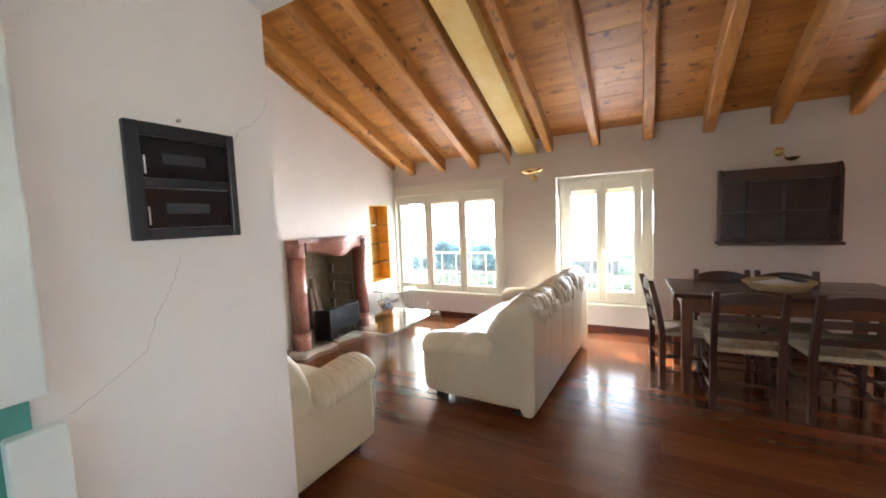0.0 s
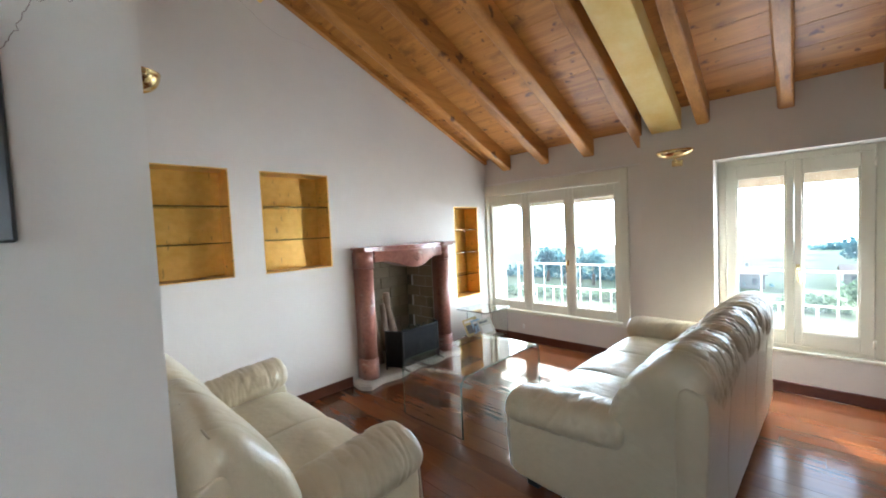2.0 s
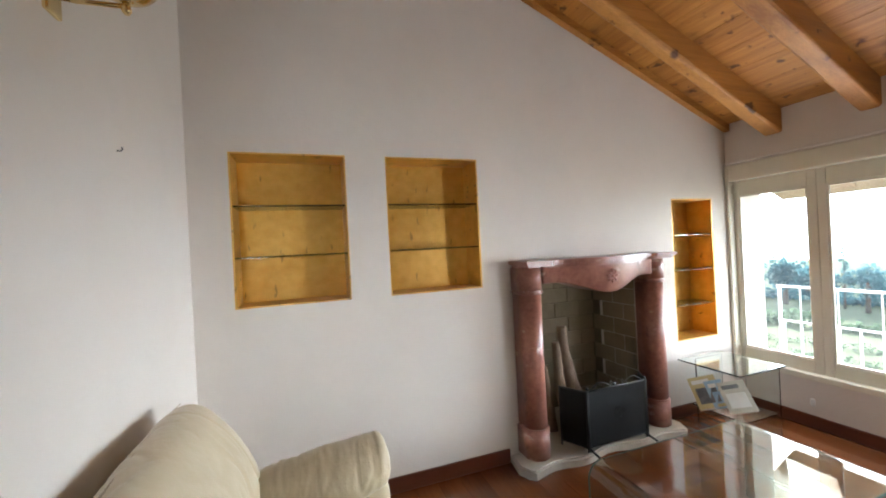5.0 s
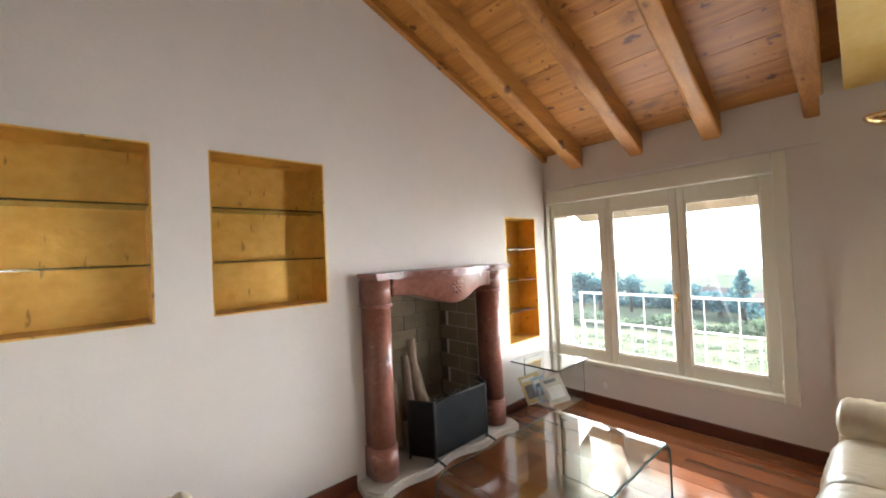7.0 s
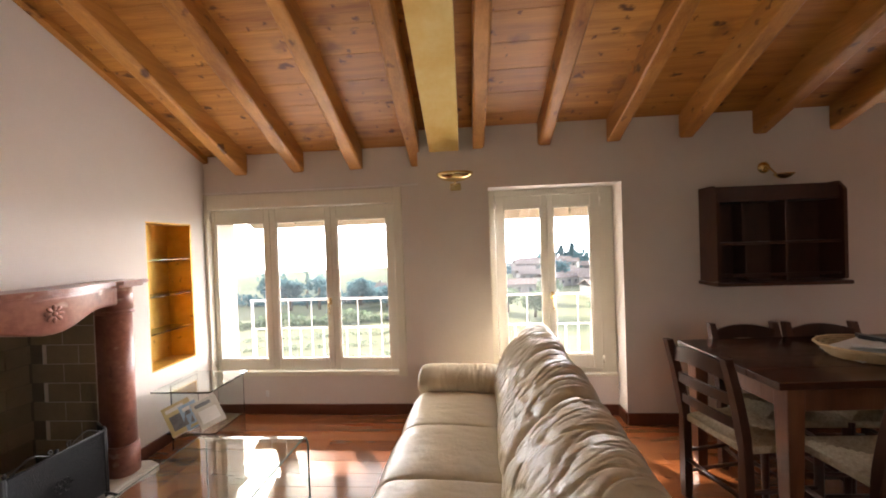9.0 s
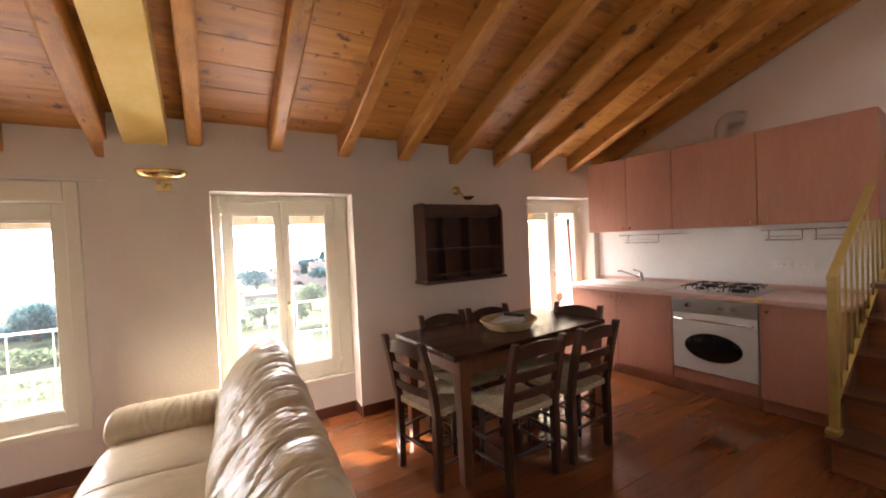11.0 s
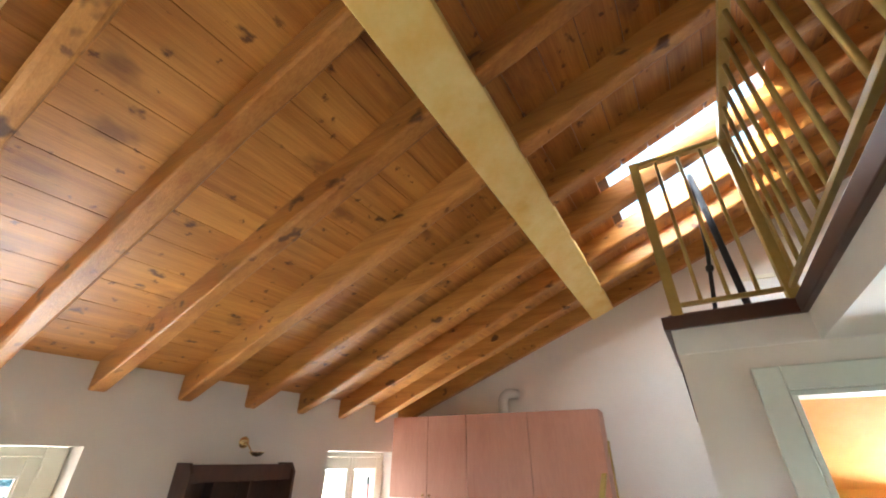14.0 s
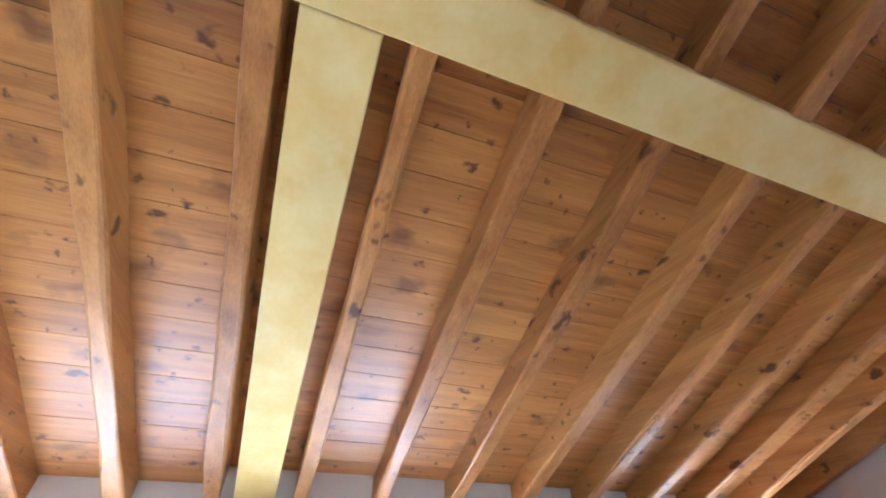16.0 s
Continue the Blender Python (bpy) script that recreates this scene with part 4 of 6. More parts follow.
def magazine(m, w, h, th, cover, title, picture, label):
    b = thing("magazine", m, label, "magazine", "magazines on the side table")
    part("pages", bbox(-w / 2, -h / 2, 0.001, w / 2, h / 2, th - 0.001, 0.001, 1), PAPER, b)
    part("cover", bbox(-w / 2 - 0.002, -h / 2 - 0.002, th - 0.001, w / 2 + 0.002, h / 2 + 0.002, th + 0.001, 0), cover, b)
    part("title_bar", bbox(-w / 2 + 0.015, h / 2 - 0.05, th + 0.0012, w / 2 - 0.04, h / 2 - 0.022, th + 0.002, 0), title, b)
    part("picture", bbox(-w / 2 + 0.02, -h / 2 + 0.03, th + 0.0012, w / 2 - 0.02, h / 2 - 0.08, th + 0.002, 0), picture, b)


def leaning(x, y, z, turn, lean, roll):
    return pose(x, y, z, 0, 0, turn) @ pose(0, 0, 0, lean) @ pose(0, 0, 0, 0, 0, roll)


magazine(leaning(-1.985, 6.25, 0.252, 30, 46, 24), 0.16, 0.22, 0.022, YELLOW_PRINT, PAPER, GREY_PRINT, "thick yellow-covered magazine leaning on the glass shelf")
magazine(leaning(-1.925, 6.27, 0.262, 32, 46, 22), 0.10, 0.19, 0.006, BLUE_PRINT, PAPER, BLUE_PRINT, "narrow pale blue leaflet leaning on a magazine")
magazine(leaning(-1.835, 6.315, 0.262, 34, 44, 20), 0.15, 0.21, 0.014, CREAM_PRINT, GREY_PRINT, PAPER, "cream magazine with a dark title leaning on the glass shelf")


# wall lamps
def cup_lamp(m, label, arm=0.16, drop=0.03):
    """A brass cup on a short arm; the plate lies against y = 0 and the arm points to +y."""
    s = thing("wall_lamp", m, label, "wall lamp", "brass wall lamps")
    part("wall_plate", bbox(-0.03, 0, -0.055, 0.03, 0.012, 0.055, 0.004), BRASS, s)
    bm = bmesh.new()
    tube(bm, [(0, 0.01, -0.01), (0, 0.05, -0.015), (0, arm, -drop)], 0.006, 10)
    part("arm", bm, BRASS, s)
    bm = bmesh.new()
    prof = [(0.012, -0.004)]
    for k in range(10):
        a = k / 9 * math.pi / 2
        prof.append((0.074 * math.sin(a) + 0.004, 0.078 * (1 - math.cos(a))))
    prof += [(0.080, 0.081), (0.076, 0.081)]
    for k in range(9, -1, -1):
        a = k / 9 * math.pi / 2
        prof.append((0.070 * math.sin(a) + 0.003, 0.006 + 0.073 * (1 - math.cos(a))))
    lathe(bm, prof, 28, (0, arm, -drop + 0.012))
    part("cup", bm, BRASS, s, "polished brass cup open at the top")
    bm = bmesh.new()
    lathe(bm, [(0.006, -0.02), (0.011, -0.012), (0.011, -0.004), (0.006, 0.012)], 12, (0, arm, -drop))
    part("knob", bm, BRASS, s)


def dish_lamp(m, label):
    """A shallow brass half dish on a square plate, against y = 0 and facing -y."""
    s = thing("wall_lamp", m, label, "wall lamp", "brass wall lamps")
    part("wall_plate", bbox(-0.04, -0.014, -0.055, 0.04, 0, 0.0, 0.004), BRASS, s)
    bm = bmesh.new()
    tube(bm, [(0, -0.01, -0.02), (0, -0.07, -0.015), (0, -0.09, 0.01)], 0.01, 8)
    part("arm", bm, BRASS, s)
    bm = bmesh.new()
    n, mseg = 24, 8
    outer, inner = [], []
    for o, rows in ((0.0, outer), (0.006, inner)):
        for i in range(mseg + 1):
            a = i / mseg * math.pi / 2
            ring = []
            for k in range(n):
                b = 2 * math.pi * k / n
                ring.append(bm.verts.new(((0.135 - o) * math.sin(a) * math.cos(b), -0.09 + (0.075 - o) * math.sin(a) * math.sin(b), 0.0 + 0.062 * (1 - math.cos(a)) + o)))
            rows.append(ring)
    for rows in (outer, inner):
        for a, b in zip(rows, rows[1:]):
            for k in range(n):
                bm.faces.new((a[k], a[(k + 1) % n], b[(k + 1) % n], b[k])).smooth = True
    for k in range(n):
        bm.faces.new((outer[-1][k], outer[-1][(k + 1) % n], inner[-1][(k + 1) % n], inner[-1][k]))
    bmesh.ops.remove_doubles(bm, verts=bm.verts[:], dist=0.0005)
    part("dish", bm, BRASS, s, "polished shallow brass dish")


cup_lamp(pose(-1.26, YS - 0.005, 1.975), "polished brass wall lamp with a cup-shaped shade", 0.15, 0.012)
dish_lamp(pose(-0.07, YN, 1.835), "polished brass wall lamp with a wide shallow dish")


def rosette_lamp(m, label):
    """A round wall rosette with a bent arm and a small shallow dish, facing -y."""
    s = thing("wall_lamp", m, label, "wall lamp", "brass wall lamps")
    bm = lathe(bmesh.new(), [(0.042, 0.0), (0.042, 0.006), (0.030, 0.014), (0.012, 0.018)], 24)
    bmesh.ops.rotate(bm, verts=bm.verts[:], cent=(0, 0, 0), matrix=Matrix.Rotation(math.pi / 2, 3, "X"))
    part("rosette", bm, BRASS, s)
    part("arm", tube(bmesh.new(), [(0, -0.016, 0), (0.005, -0.05, -0.012), (0.03, -0.075, -0.06), (0.06, -0.09, -0.088)], 0.006, 8), BRASS, s)
    bm = lathe(bmesh.new(), [(0.012, -0.004), (0.035, 0.004), (0.056, 0.022), (0.060, 0.030), (0.056, 0.030), (0.034, 0.010), (0.010, 0.004)], 24, (0.065, -0.095, -0.092))
    part("dish", bm, BRASS, s, "small shallow brass dish")


rosette_lamp(pose(2.127, YN, 1.844), "small brass wall lamp on a round rosette above the hanging shelf")


def wall_hook(x, z):
    bm = bmesh.new()
    tube(bm, [(0, 0, 0), (0, 0.012, 0), (0, 0.016, 0.003), (0, 0.016, 0.012)], 0.002, 6)
    ob = mesh_object("wall_hook", bm, IRON)
    ob.matrix_world = pose(x, YS + 0.016 - 0.023 * (x - XW), z)
    tagged(ob, "small dark metal hook screwed into the wall", "hook", "wall hooks")


wall_hook(-0.49, 1.685)
wall_hook(-1.55, 1.676)

# socket plates
PLATE = material("white_plastic", (0.74, 0.73, 0.70), (0.80, 0.79, 0.76), 5, 0.35)


def socket_plate(m, holes, label, w=0.12, h=0.075):
    s = thing("wall_socket", m, label, "socket")
    part("plate", bbox(-w / 2, -0.009, -h / 2, w / 2, 0, h / 2, 0.003), PLATE, s)
    for i in range(holes):
        x = (i - (holes - 1) / 2) * 0.034
        part("insert", bbox(x - 0.014, -0.012, -0.022, x + 0.014, -0.0085, 0.022, 0.002, 1), PLATE, s)
        part("pin_hole", tube(bmesh.new(), [(x, -0.0128, 0.0), (x, -0.0115, 0.0)], 0.003, 8), BLACK, s)
    return s


socket_plate(pose(XW + 0.002, 6.08, 0.30, 0, 0, 90), 2, "white double wall socket beside the side table")
bm = rounded((0.028, 0.012, 0.055), (0, -0.005, 0), 3, 6)
ob = mesh_object("cable_outlet", bm, PLATE)
ob.matrix_world = pose(-1.72, YN2, 0.17)
tagged(ob, "small white cable outlet low on the wall", "outlet")

# ---- the dining corner ----
WALNUT = material("dark_walnut_stain", (0.038, 0.014, 0.008), (0.092, 0.035, 0.020), 4, 0.32, 0.1, 24, stretch=(1, 1, 0.4), spec=0.5, rough_var=0.08)
TABLE_TOP = material("worn_walnut_top", (0.036, 0.013, 0.008), (0.084, 0.031, 0.018), 3, 0.21, 0.08, 20, stretch=(0.4, 5, 5), rough_var=0.1)
TABLE_LEG = material("chestnut_leg", (0.115, 0.036, 0.012), (0.195, 0.066, 0.024), 3, 0.4, 0.1, 24, stretch=(6, 6, 0.5))
RUSH = material("woven_rush", (0.27, 0.20, 0.115), (0.55, 0.45, 0.30), 9, 0.75, 0.7, 60, fine=0.6)
WICKER = material("wicker_strand", (0.38, 0.25, 0.12), (0.56, 0.40, 0.22), 12, 0.65, 0.2, 40)


def dining_table():
    t = thing("dining_table", (1.94, 5.86, 0, 0, 0, 3.5), "dark walnut rectangular dining table with square legs", "dining table")
    lx, ly, h = 0.68, 0.355, 0.76
    for k in range(4):
        y0 = -ly + k * 2 * ly / 4
        part("board", bbox(-lx, y0 + 0.0008, h - 0.032, lx, y0 + 2 * ly / 4 - 0.0008, h, 0.003), TABLE_TOP, t)
    for sy in (-1, 1):
        part("apron", bbox(-lx + 0.12, sy * (ly - 0.055) - 0.012, h - 0.14, lx - 0.12, sy * (ly - 0.055) + 0.012, h - 0.033, 0.003), WALNUT if sy > 0 else TABLE_LEG, t)
    for sx in (-1, 1):
        part("apron", bbox(sx * (lx - 0.085) - 0.012, -ly + 0.09, h - 0.14, sx * (lx - 0.085) + 0.012, ly - 0.09, h - 0.033, 0.003), TABLE_LEG, t)
        for sy in (-1, 1):
            cx, cy = sx * (lx - 0.085), sy * (ly - 0.055)
            bm = bmesh.new()
            v = box(bm, cx - 0.038, cy - 0.038, 0, cx + 0.038, cy + 0.038, h - 0.033)
            for q in v[:4]:
                q.co.x = cx + (q.co.x - cx) * 0.68
                q.co.y = cy + (q.co.y - cy) * 0.68
            bevelled(bm, 0.004)
            part("leg", bm, TABLE_LEG, t)
    part("drawer", bbox(-lx + 0.071, -0.17, h - 0.125, -lx + 0.076, 0.17, h - 0.045, 0.002), TABLE_LEG, t)


dining_table()


def dining_chair():
    """A ladder-back chair facing +y, its back posts at y = 0."""
    c = thing("dining_chair", (0, 0, 0), "dark-stained ladder-back dining chair with a woven rush seat", "chair", "chairs round the table")
    hw, H = 0.18, 0.84
    for s in (-1, 1):
        bm = bmesh.new()
        pts, n = [], 12
        secs = []
        for i in range(n + 1):
            z = H * i / n
            y = 0.018 - 0.02 * math.sin(math.pi * min(z / 0.45, 1)) * 0 - 0.0 + (-0.085 * max(0, (z - 0.42)) / 0.42) * (0.6 + 0.4 * max(0, z - 0.42) / 0.42)
            w = 0.019 - 0.004 * max(0, z - 0.6)
            d = 0.021 - 0.004 * max(0, z - 0.5)
            secs.append([bm.verts.new((s * hw + a * w, y + b * d, z)) for a, b in ((-1, -1), (1, -1), (1, 1), (-1, 1))])
        for a, b in zip(secs, secs[1:]):
            for k in range(4):
                bm.faces.new((a[k], a[(k + 1) % 4], b[(k + 1) % 4], b[k]))
        bm.faces.new(secs[0])
        bm.faces.new(secs[-1][::-1])
        bmesh.ops.bevel(bm, geom=[e for e in bm.edges if abs(e.verts[0].co.z - e.verts[1].co.z) > 0.01], offset=0.005, segments=2, affect="EDGES")
        part("back_post", bm, WALNUT, c)
        bm = bmesh.new()
        tube(bm, [(s * 0.195, 0.36, 0), (s * 0.195, 0.36, 0.2), (s * 0.195, 0.36, 0.435)], 0.018, 10, True, (0.013, 0.017, 0.018))
        part("front_leg", bm, WALNUT, c)
    for k, (z, hgt) in enumerate(((0.535, 0.042), (0.645, 0.048), (0.765, 0.070))):
        bm = bmesh.new()
        rows = []
        for i in range(13):
            t = -1 + i / 6
            arch = (0.030 if k == 2 else 0.008) * (1 - t * t)
            y = 0.018 - 0.085 * (z - 0.42) / 0.42 * 0.85 - 0.022 * (1 - t * t)
            rows.append([bm.verts.new((t * (hw - 0.012), y + o, zz)) for o, zz in ((-0.008, z - hgt / 2 + arch * 0.7), (0.008, z - hgt / 2 + arch * 0.7), (0.008, z + hgt / 2 + arch), (-0.008, z + hgt / 2 + arch))])
        for a, b in zip(rows, rows[1:]):
            for q in range(4):
                bm.faces.new((a[q], a[(q + 1) % 4], b[(q + 1) % 4], b[q]))
        bm.faces.new(rows[0])
        bm.faces.new(rows[-1][::-1])
        part("back_slat", bm, WALNUT, c)
    # rush seat: four woven triangles over rails
    seat = new("seat")
    seat.parent = c
    z0 = 0.44
    corners = [(-0.175, 0.015), (0.175, 0.015), (0.205, 0.375), (-0.205, 0.375)]
    for i in range(4):
        a, b = Vector((*corners[i], z0)), Vector((*corners[(i + 1) % 4], z0))
        centre = Vector((0, 0.195, z0 + 0.004))
        bm = bmesh.new()
        n = 9
        for j in range(n):
            f0, f1 = j / n, (j + 0.92) / n
            p0, p1 = a.lerp(centre, f0), b.lerp(centre, f0)
            q0, q1 = a.lerp(centre, f1), b.lerp(centre, f1)
            m0, m1 = a.lerp(centre, (f0 + f1) / 2), b.lerp(centre, (f0 + f1) / 2)
            up = Vector((0, 0, 0.008 if j else 0.004))
            v = [bm.verts.new(p) for p in (p0, p1, m1 + up, m0 + up, q1, q0)]
            bm.faces.new((v[0], v[1], v[2], v[3])).smooth = True
            bm.faces.new((v[3], v[2], v[4], v[5])).smooth = True
            if j == 0:
                dn = Vector((0, 0, -0.03))
                w = [bm.verts.new(p + dn) for p in (p0, p1)]
                bm.faces.new((v[1], v[0], w[0], w[1]))
        part("rush_weave", bm, RUSH, seat, "woven straw-coloured rush")
    part("seat_base", bbox(-0.172, 0.03, z0 - 0.028, 0.172, 0.362, z0 - 0.004, 0.004), RUSH, seat)
    for z, y, w in ((0.17, 0.36, 0.19), (0.27, 0.36, 0.19), (0.2, 0.018, 0.17)):
        part("stretcher", tube(bmesh.new(), [(-w, y, z), (w, y, z)], 0.010, 8), WALNUT, c)
    for s in (-1, 1):
        for z in (0.13, 0.24):
            part("stretcher", tube(bmesh.new(), [(s * 0.18, 0.018, z), (s * 0.195, 0.36, z)], 0.010, 8), WALNUT, c)
    return c


chair = dining_chair()
chair.matrix_basis = pose(1.685, 5.295, 0, 0, 0, 2)
for p in ((2.195, 5.32, 0, 0, 0, 4), (1.66, 6.185, 0, 0, 0, 181), (2.085, 6.18, 0, 0, 0, 178), (1.155, 5.73, 0, 0, 0, -79), (2.605, 5.80, 0, 0, 0, 104)):
    copy_thing(chair, pose(*p))


def basket():
    b = thing("bread_basket", (1.945, 5.805, 0.762, 0, 0, 20), "shallow woven wicker basket holding papers on the table", "basket")
    bm = bmesh.new()
    lathe(bm, [(0.11, 0.0), (0.145, 0.002), (0.155, 0.008), (0.11, 0.008)], 32)
    part("base", bm, WICKER, b)
    for i in range(7):
        r = 0.160 + 0.0085 * i
        z = 0.008 + 0.0085 * i
        bm = bmesh.new()
        tube(bm, [((r + 0.0025 * math.sin(k * 1.57 + i * 3.14)) * math.cos(2 * math.pi * k / 60), (r + 0.0025 * math.sin(k * 1.57 + i * 3.14)) * 0.86 * math.sin(2 * math.pi * k / 60), z) for k in range(61)], 0.0052 if i < 6 else 0.008, 6, False)
        part("strand" if i < 6 else "rim", bm, WICKER, b)


basket()


def sheet(m, w, h, mat, nm, label, th=0.003):
    ob = mesh_object(nm, bbox(-w / 2, -h / 2, 0, w / 2, h / 2, th, 0.001, 1), mat)
    ob.matrix_world = m
    tagged(ob, label, "paper")


sheet(pose(1.91, 5.80, 0.800, 8, -10, 12), 0.25, 0.18, PAPER, "paper_sheet", "white paper sheet lying in the basket")
sheet(pose(1.97, 5.79, 0.815, -7, 6, 40), 0.22, 0.15, PAPER, "paper_sheet", "folded white leaflet lying in the basket", 0.005)
sheet(pose(2.04, 5.86, 0.822, 0, 8, -30), 0.15, 0.06, BLACK, "spectacle_case", "black case on the papers in the basket", 0.02)


def hanging_cabinet():
    c = thing("wall_shelf", (1.68, YN - 0.002, 1.033), "dark wooden hanging plate shelf with six open compartments", "wall shelf")
    W, D, H = 0.815, 0.20, 0.677
    part("back_board", bbox(0.02, -0.012, 0.02, W - 0.02, 0, H - 0.02, 0), WALNUT, c)
    for x in (0, W - 0.022):
        bm = prism(bmesh.new(), [(-D, 0.03), (0, 0.0), (0, H), (-D + 0.05, H), (-D + 0.02, H - 0.035), (-D, H - 0.06)], "x", x, x + 0.022)
        part("side_panel", bm, WALNUT, c)
    part("bottom_board", bbox(-0.015, -D - 0.02, -0.005, W + 0.015, 0, 0.02, 0.004), WALNUT, c)
    part("top_board", bbox(0.022, -D + 0.04, H - 0.115, W - 0.022, -0.012, H - 0.095, 0.002), WALNUT, c)
    part("crown_board", bbox(0.022, -D + 0.03, H - 0.115, W - 0.022, -D + 0.045, H - 0.01, 0.003), WALNUT, c)
    part("shelf", bbox(0.022, -D + 0.02, 0.27, W - 0.022, -0.012, 0.288, 0.002), WALNUT, c)
    part("divider", bbox(0.47, -D + 0.05, 0.288, 0.488, -0.012, H - 0.115, 0.002), WALNUT, c)
    part("divider", bbox(0.47, -D + 0.05, 0.021, 0.488, -0.012, 0.269, 0.002), WALNUT, c)
    part("divider", bbox(0.215, -D + 0.05, 0.021, 0.231, -0.012, 0.269, 0.002), WALNUT, c)
    part("divider", bbox(0.215, -D + 0.08, 0.289, 0.231, -0.012, H - 0.116, 0.002), WALNUT, c)
    part("plate_rail", bbox(0.022, -D + 0.02, 0.06, W - 0.022, -D + 0.032, 0.075, 0.002), WALNUT, c)


hanging_cabinet()

# ---- the kitchen ----
SALMON = material("salmon_laminate", (0.42, 0.185, 0.120), (0.50, 0.235, 0.160), 3, 0.45, 0.04, 20, stretch=(3, 3, 0.5), fine=0.4)
COUNTER = material("rosy_worktop", (0.56, 0.36, 0.30), (0.66, 0.46, 0.40), 30, 0.35, fine=0.6)
WHITE_TILE = material("white_splashback", (0.72, 0.72, 0.70), (0.78, 0.78, 0.76), 3, 0.25)
SINK = material("cream_composite", (0.56, 0.50, 0.44), (0.64, 0.58, 0.52), 30, 0.4, fine=0.5)
STEEL = material("brushed_steel", (0.50, 0.50, 0.50), (0.62, 0.62, 0.61), 4, 0.28, metal=1.0, stretch=(1, 12, 12))
ENAMEL = material("white_enamel", (0.62, 0.60, 0.57), (0.68, 0.66, 0.63), 4, 0.25)
DARK_GLASS = material("black_oven_glass", (0.008, 0.008, 0.009), (0.014, 0.014, 0.015), 4, 0.06)
CHROME = material("chrome", (0.70, 0.70, 0.70), (0.78, 0.78, 0.78), 4, 0.12, metal=1.0)
YELLOW_CLOTH = material("yellow_cloth", (0.62, 0.50, 0.08), (0.74, 0.62, 0.18), 12, 0.8, 0.4, 50)

KIT = -85.14      # the kitchen runs along the slightly skewed wall: local x along it, -y into the room


def kit(u, z=0.0, v=0.0):
    """A pose at u metres along the kitchen wall from the window wall."""
    return pose(4.10, 6.70, 0, 0, 0, KIT) @ pose(u, v - 0.003, z)


def knob(parent, x, y, z):
    bm = bmesh.new()
    tube(bm, [(x, y, z), (x, y - 0.012, z), (x, y - 0.014, z), (x, y - 0.026, z)], 0.006, 10, True, (0.005, 0.005, 0.011, 0.009))
    part("knob", bm, BRASS, parent, "small brass knob")


def base_unit(u0, u1, doors, label):
    w = u1 - u0
    b = thing("kitchen_base_unit", kit(u0), label, "kitchen cabinet", "kitchen base units")
    part("body", bbox(0.002, -0.56, 0.10, w - 0.002, 0, 0.818, 0), SALMON, b)
    part("plinth", bbox(0.0, -0.53, 0.0, w, -0.51, 0.099, 0), SALMON, b)
    for i in range(doors):
        a, c = i * w / doors + 0.003, (i + 1) * w / doors - 0.003
        d = part("door", bbox(a, -0.582, 0.106, c, -0.5615, 0.812, 0.003), SALMON, b)
        knob(d, c - 0.05 if i == 0 and doors == 2 else a + 0.05, -0.582, 0.765)


base_unit(0.03, 1.05, 2, "salmon-pink laminate sink unit with two doors")
base_unit(1.66, 2.12, 1, "salmon-pink laminate base unit beside the stair")


def oven():
    o = thing("oven", kit(1.052), "white built-in oven with an oval black window", "oven")
    w = 0.606
    part("body", bbox(0, -0.55, 0.205, w, 0, 0.817, 0), ENAMEL, o)
    part("plinth_panel", bbox(0, -0.575, 0.106, w, -0.56, 0.198, 0.002), SALMON, o)
    part("plinth", bbox(0, -0.53, 0.0, w, -0.51, 0.099, 0), SALMON, o)
    part("control_panel", bbox(0.002, -0.585, 0.70, w - 0.002, -0.552, 0.812, 0.004), STEEL, o)
    d = part("door", bbox(0.004, -0.585, 0.208, w - 0.004, -0.552, 0.692, 0.004), ENAMEL, o)
    bm = bmesh.new()
    lathe(bm, [(0.001, 0), (1.0, 0), (1.0, 0.004), (0.96, 0.006), (0.001, 0.006)], 48)
    bm.transform(Matrix.Translation((w / 2, -0.5845, 0.42)) @ Matrix.Rotation(math.pi / 2, 4, "X") @ Matrix.Diagonal((0.205, 0.115, 1, 1)))
    part("window", bm, DARK_GLASS, d, "oval black glass window")
    bm = bmesh.new()
    tube(bm, [(0.03, -0.586, 0.64), (0.03, -0.62, 0.64), (w - 0.03, -0.62, 0.64), (w - 0.03, -0.586, 0.64)], 0.008, 10)
    part("handle", bm, CHROME, d, "chrome bar handle")
    for x in (0.13, 0.37, 0.45):
        bm = bmesh.new()
        tube(bm, [(x, -0.586, 0.757), (x, -0.596, 0.757), (x, -0.61, 0.757)], 0.02, 16, True, (0.022, 0.02, 0.017))
        part("dial", bm, CHROME, o)
    bm = bmesh.new()
    tube(bm, [(0.13, -0.6105, 0.757), (0.13, -0.612, 0.757)], 0.012, 16)
    part("dial_face", bm, BLACK, o)


oven()
bm = bbox(0.0, -0.62, 0.82, 2.16, 0, 0.86, 0.008, 3)
ob = mesh_object("kitchen_worktop", bm, COUNTER)
ob.matrix_world = kit(0.0)
tagged(ob, "rosy stone-effect worktop running over the base units", "worktop")
ob = mesh_object("worktop_upstand", bbox(0.0, -0.018, 0.861, 2.16, 0, 0.90, 0.004), COUNTER)
ob.matrix_world = kit(0.0)
tagged(ob, "rosy upstand along the back of the worktop", "upstand")
ob = mesh_object("splashback", bbox(0.0, -0.006, 0.901, 2.16, 0, 1.40, 0.001), WHITE_TILE)
ob.matrix_world = kit(0.0)
tagged(ob, "plain white splashback behind hob and sink", "splashback", "", "structure")


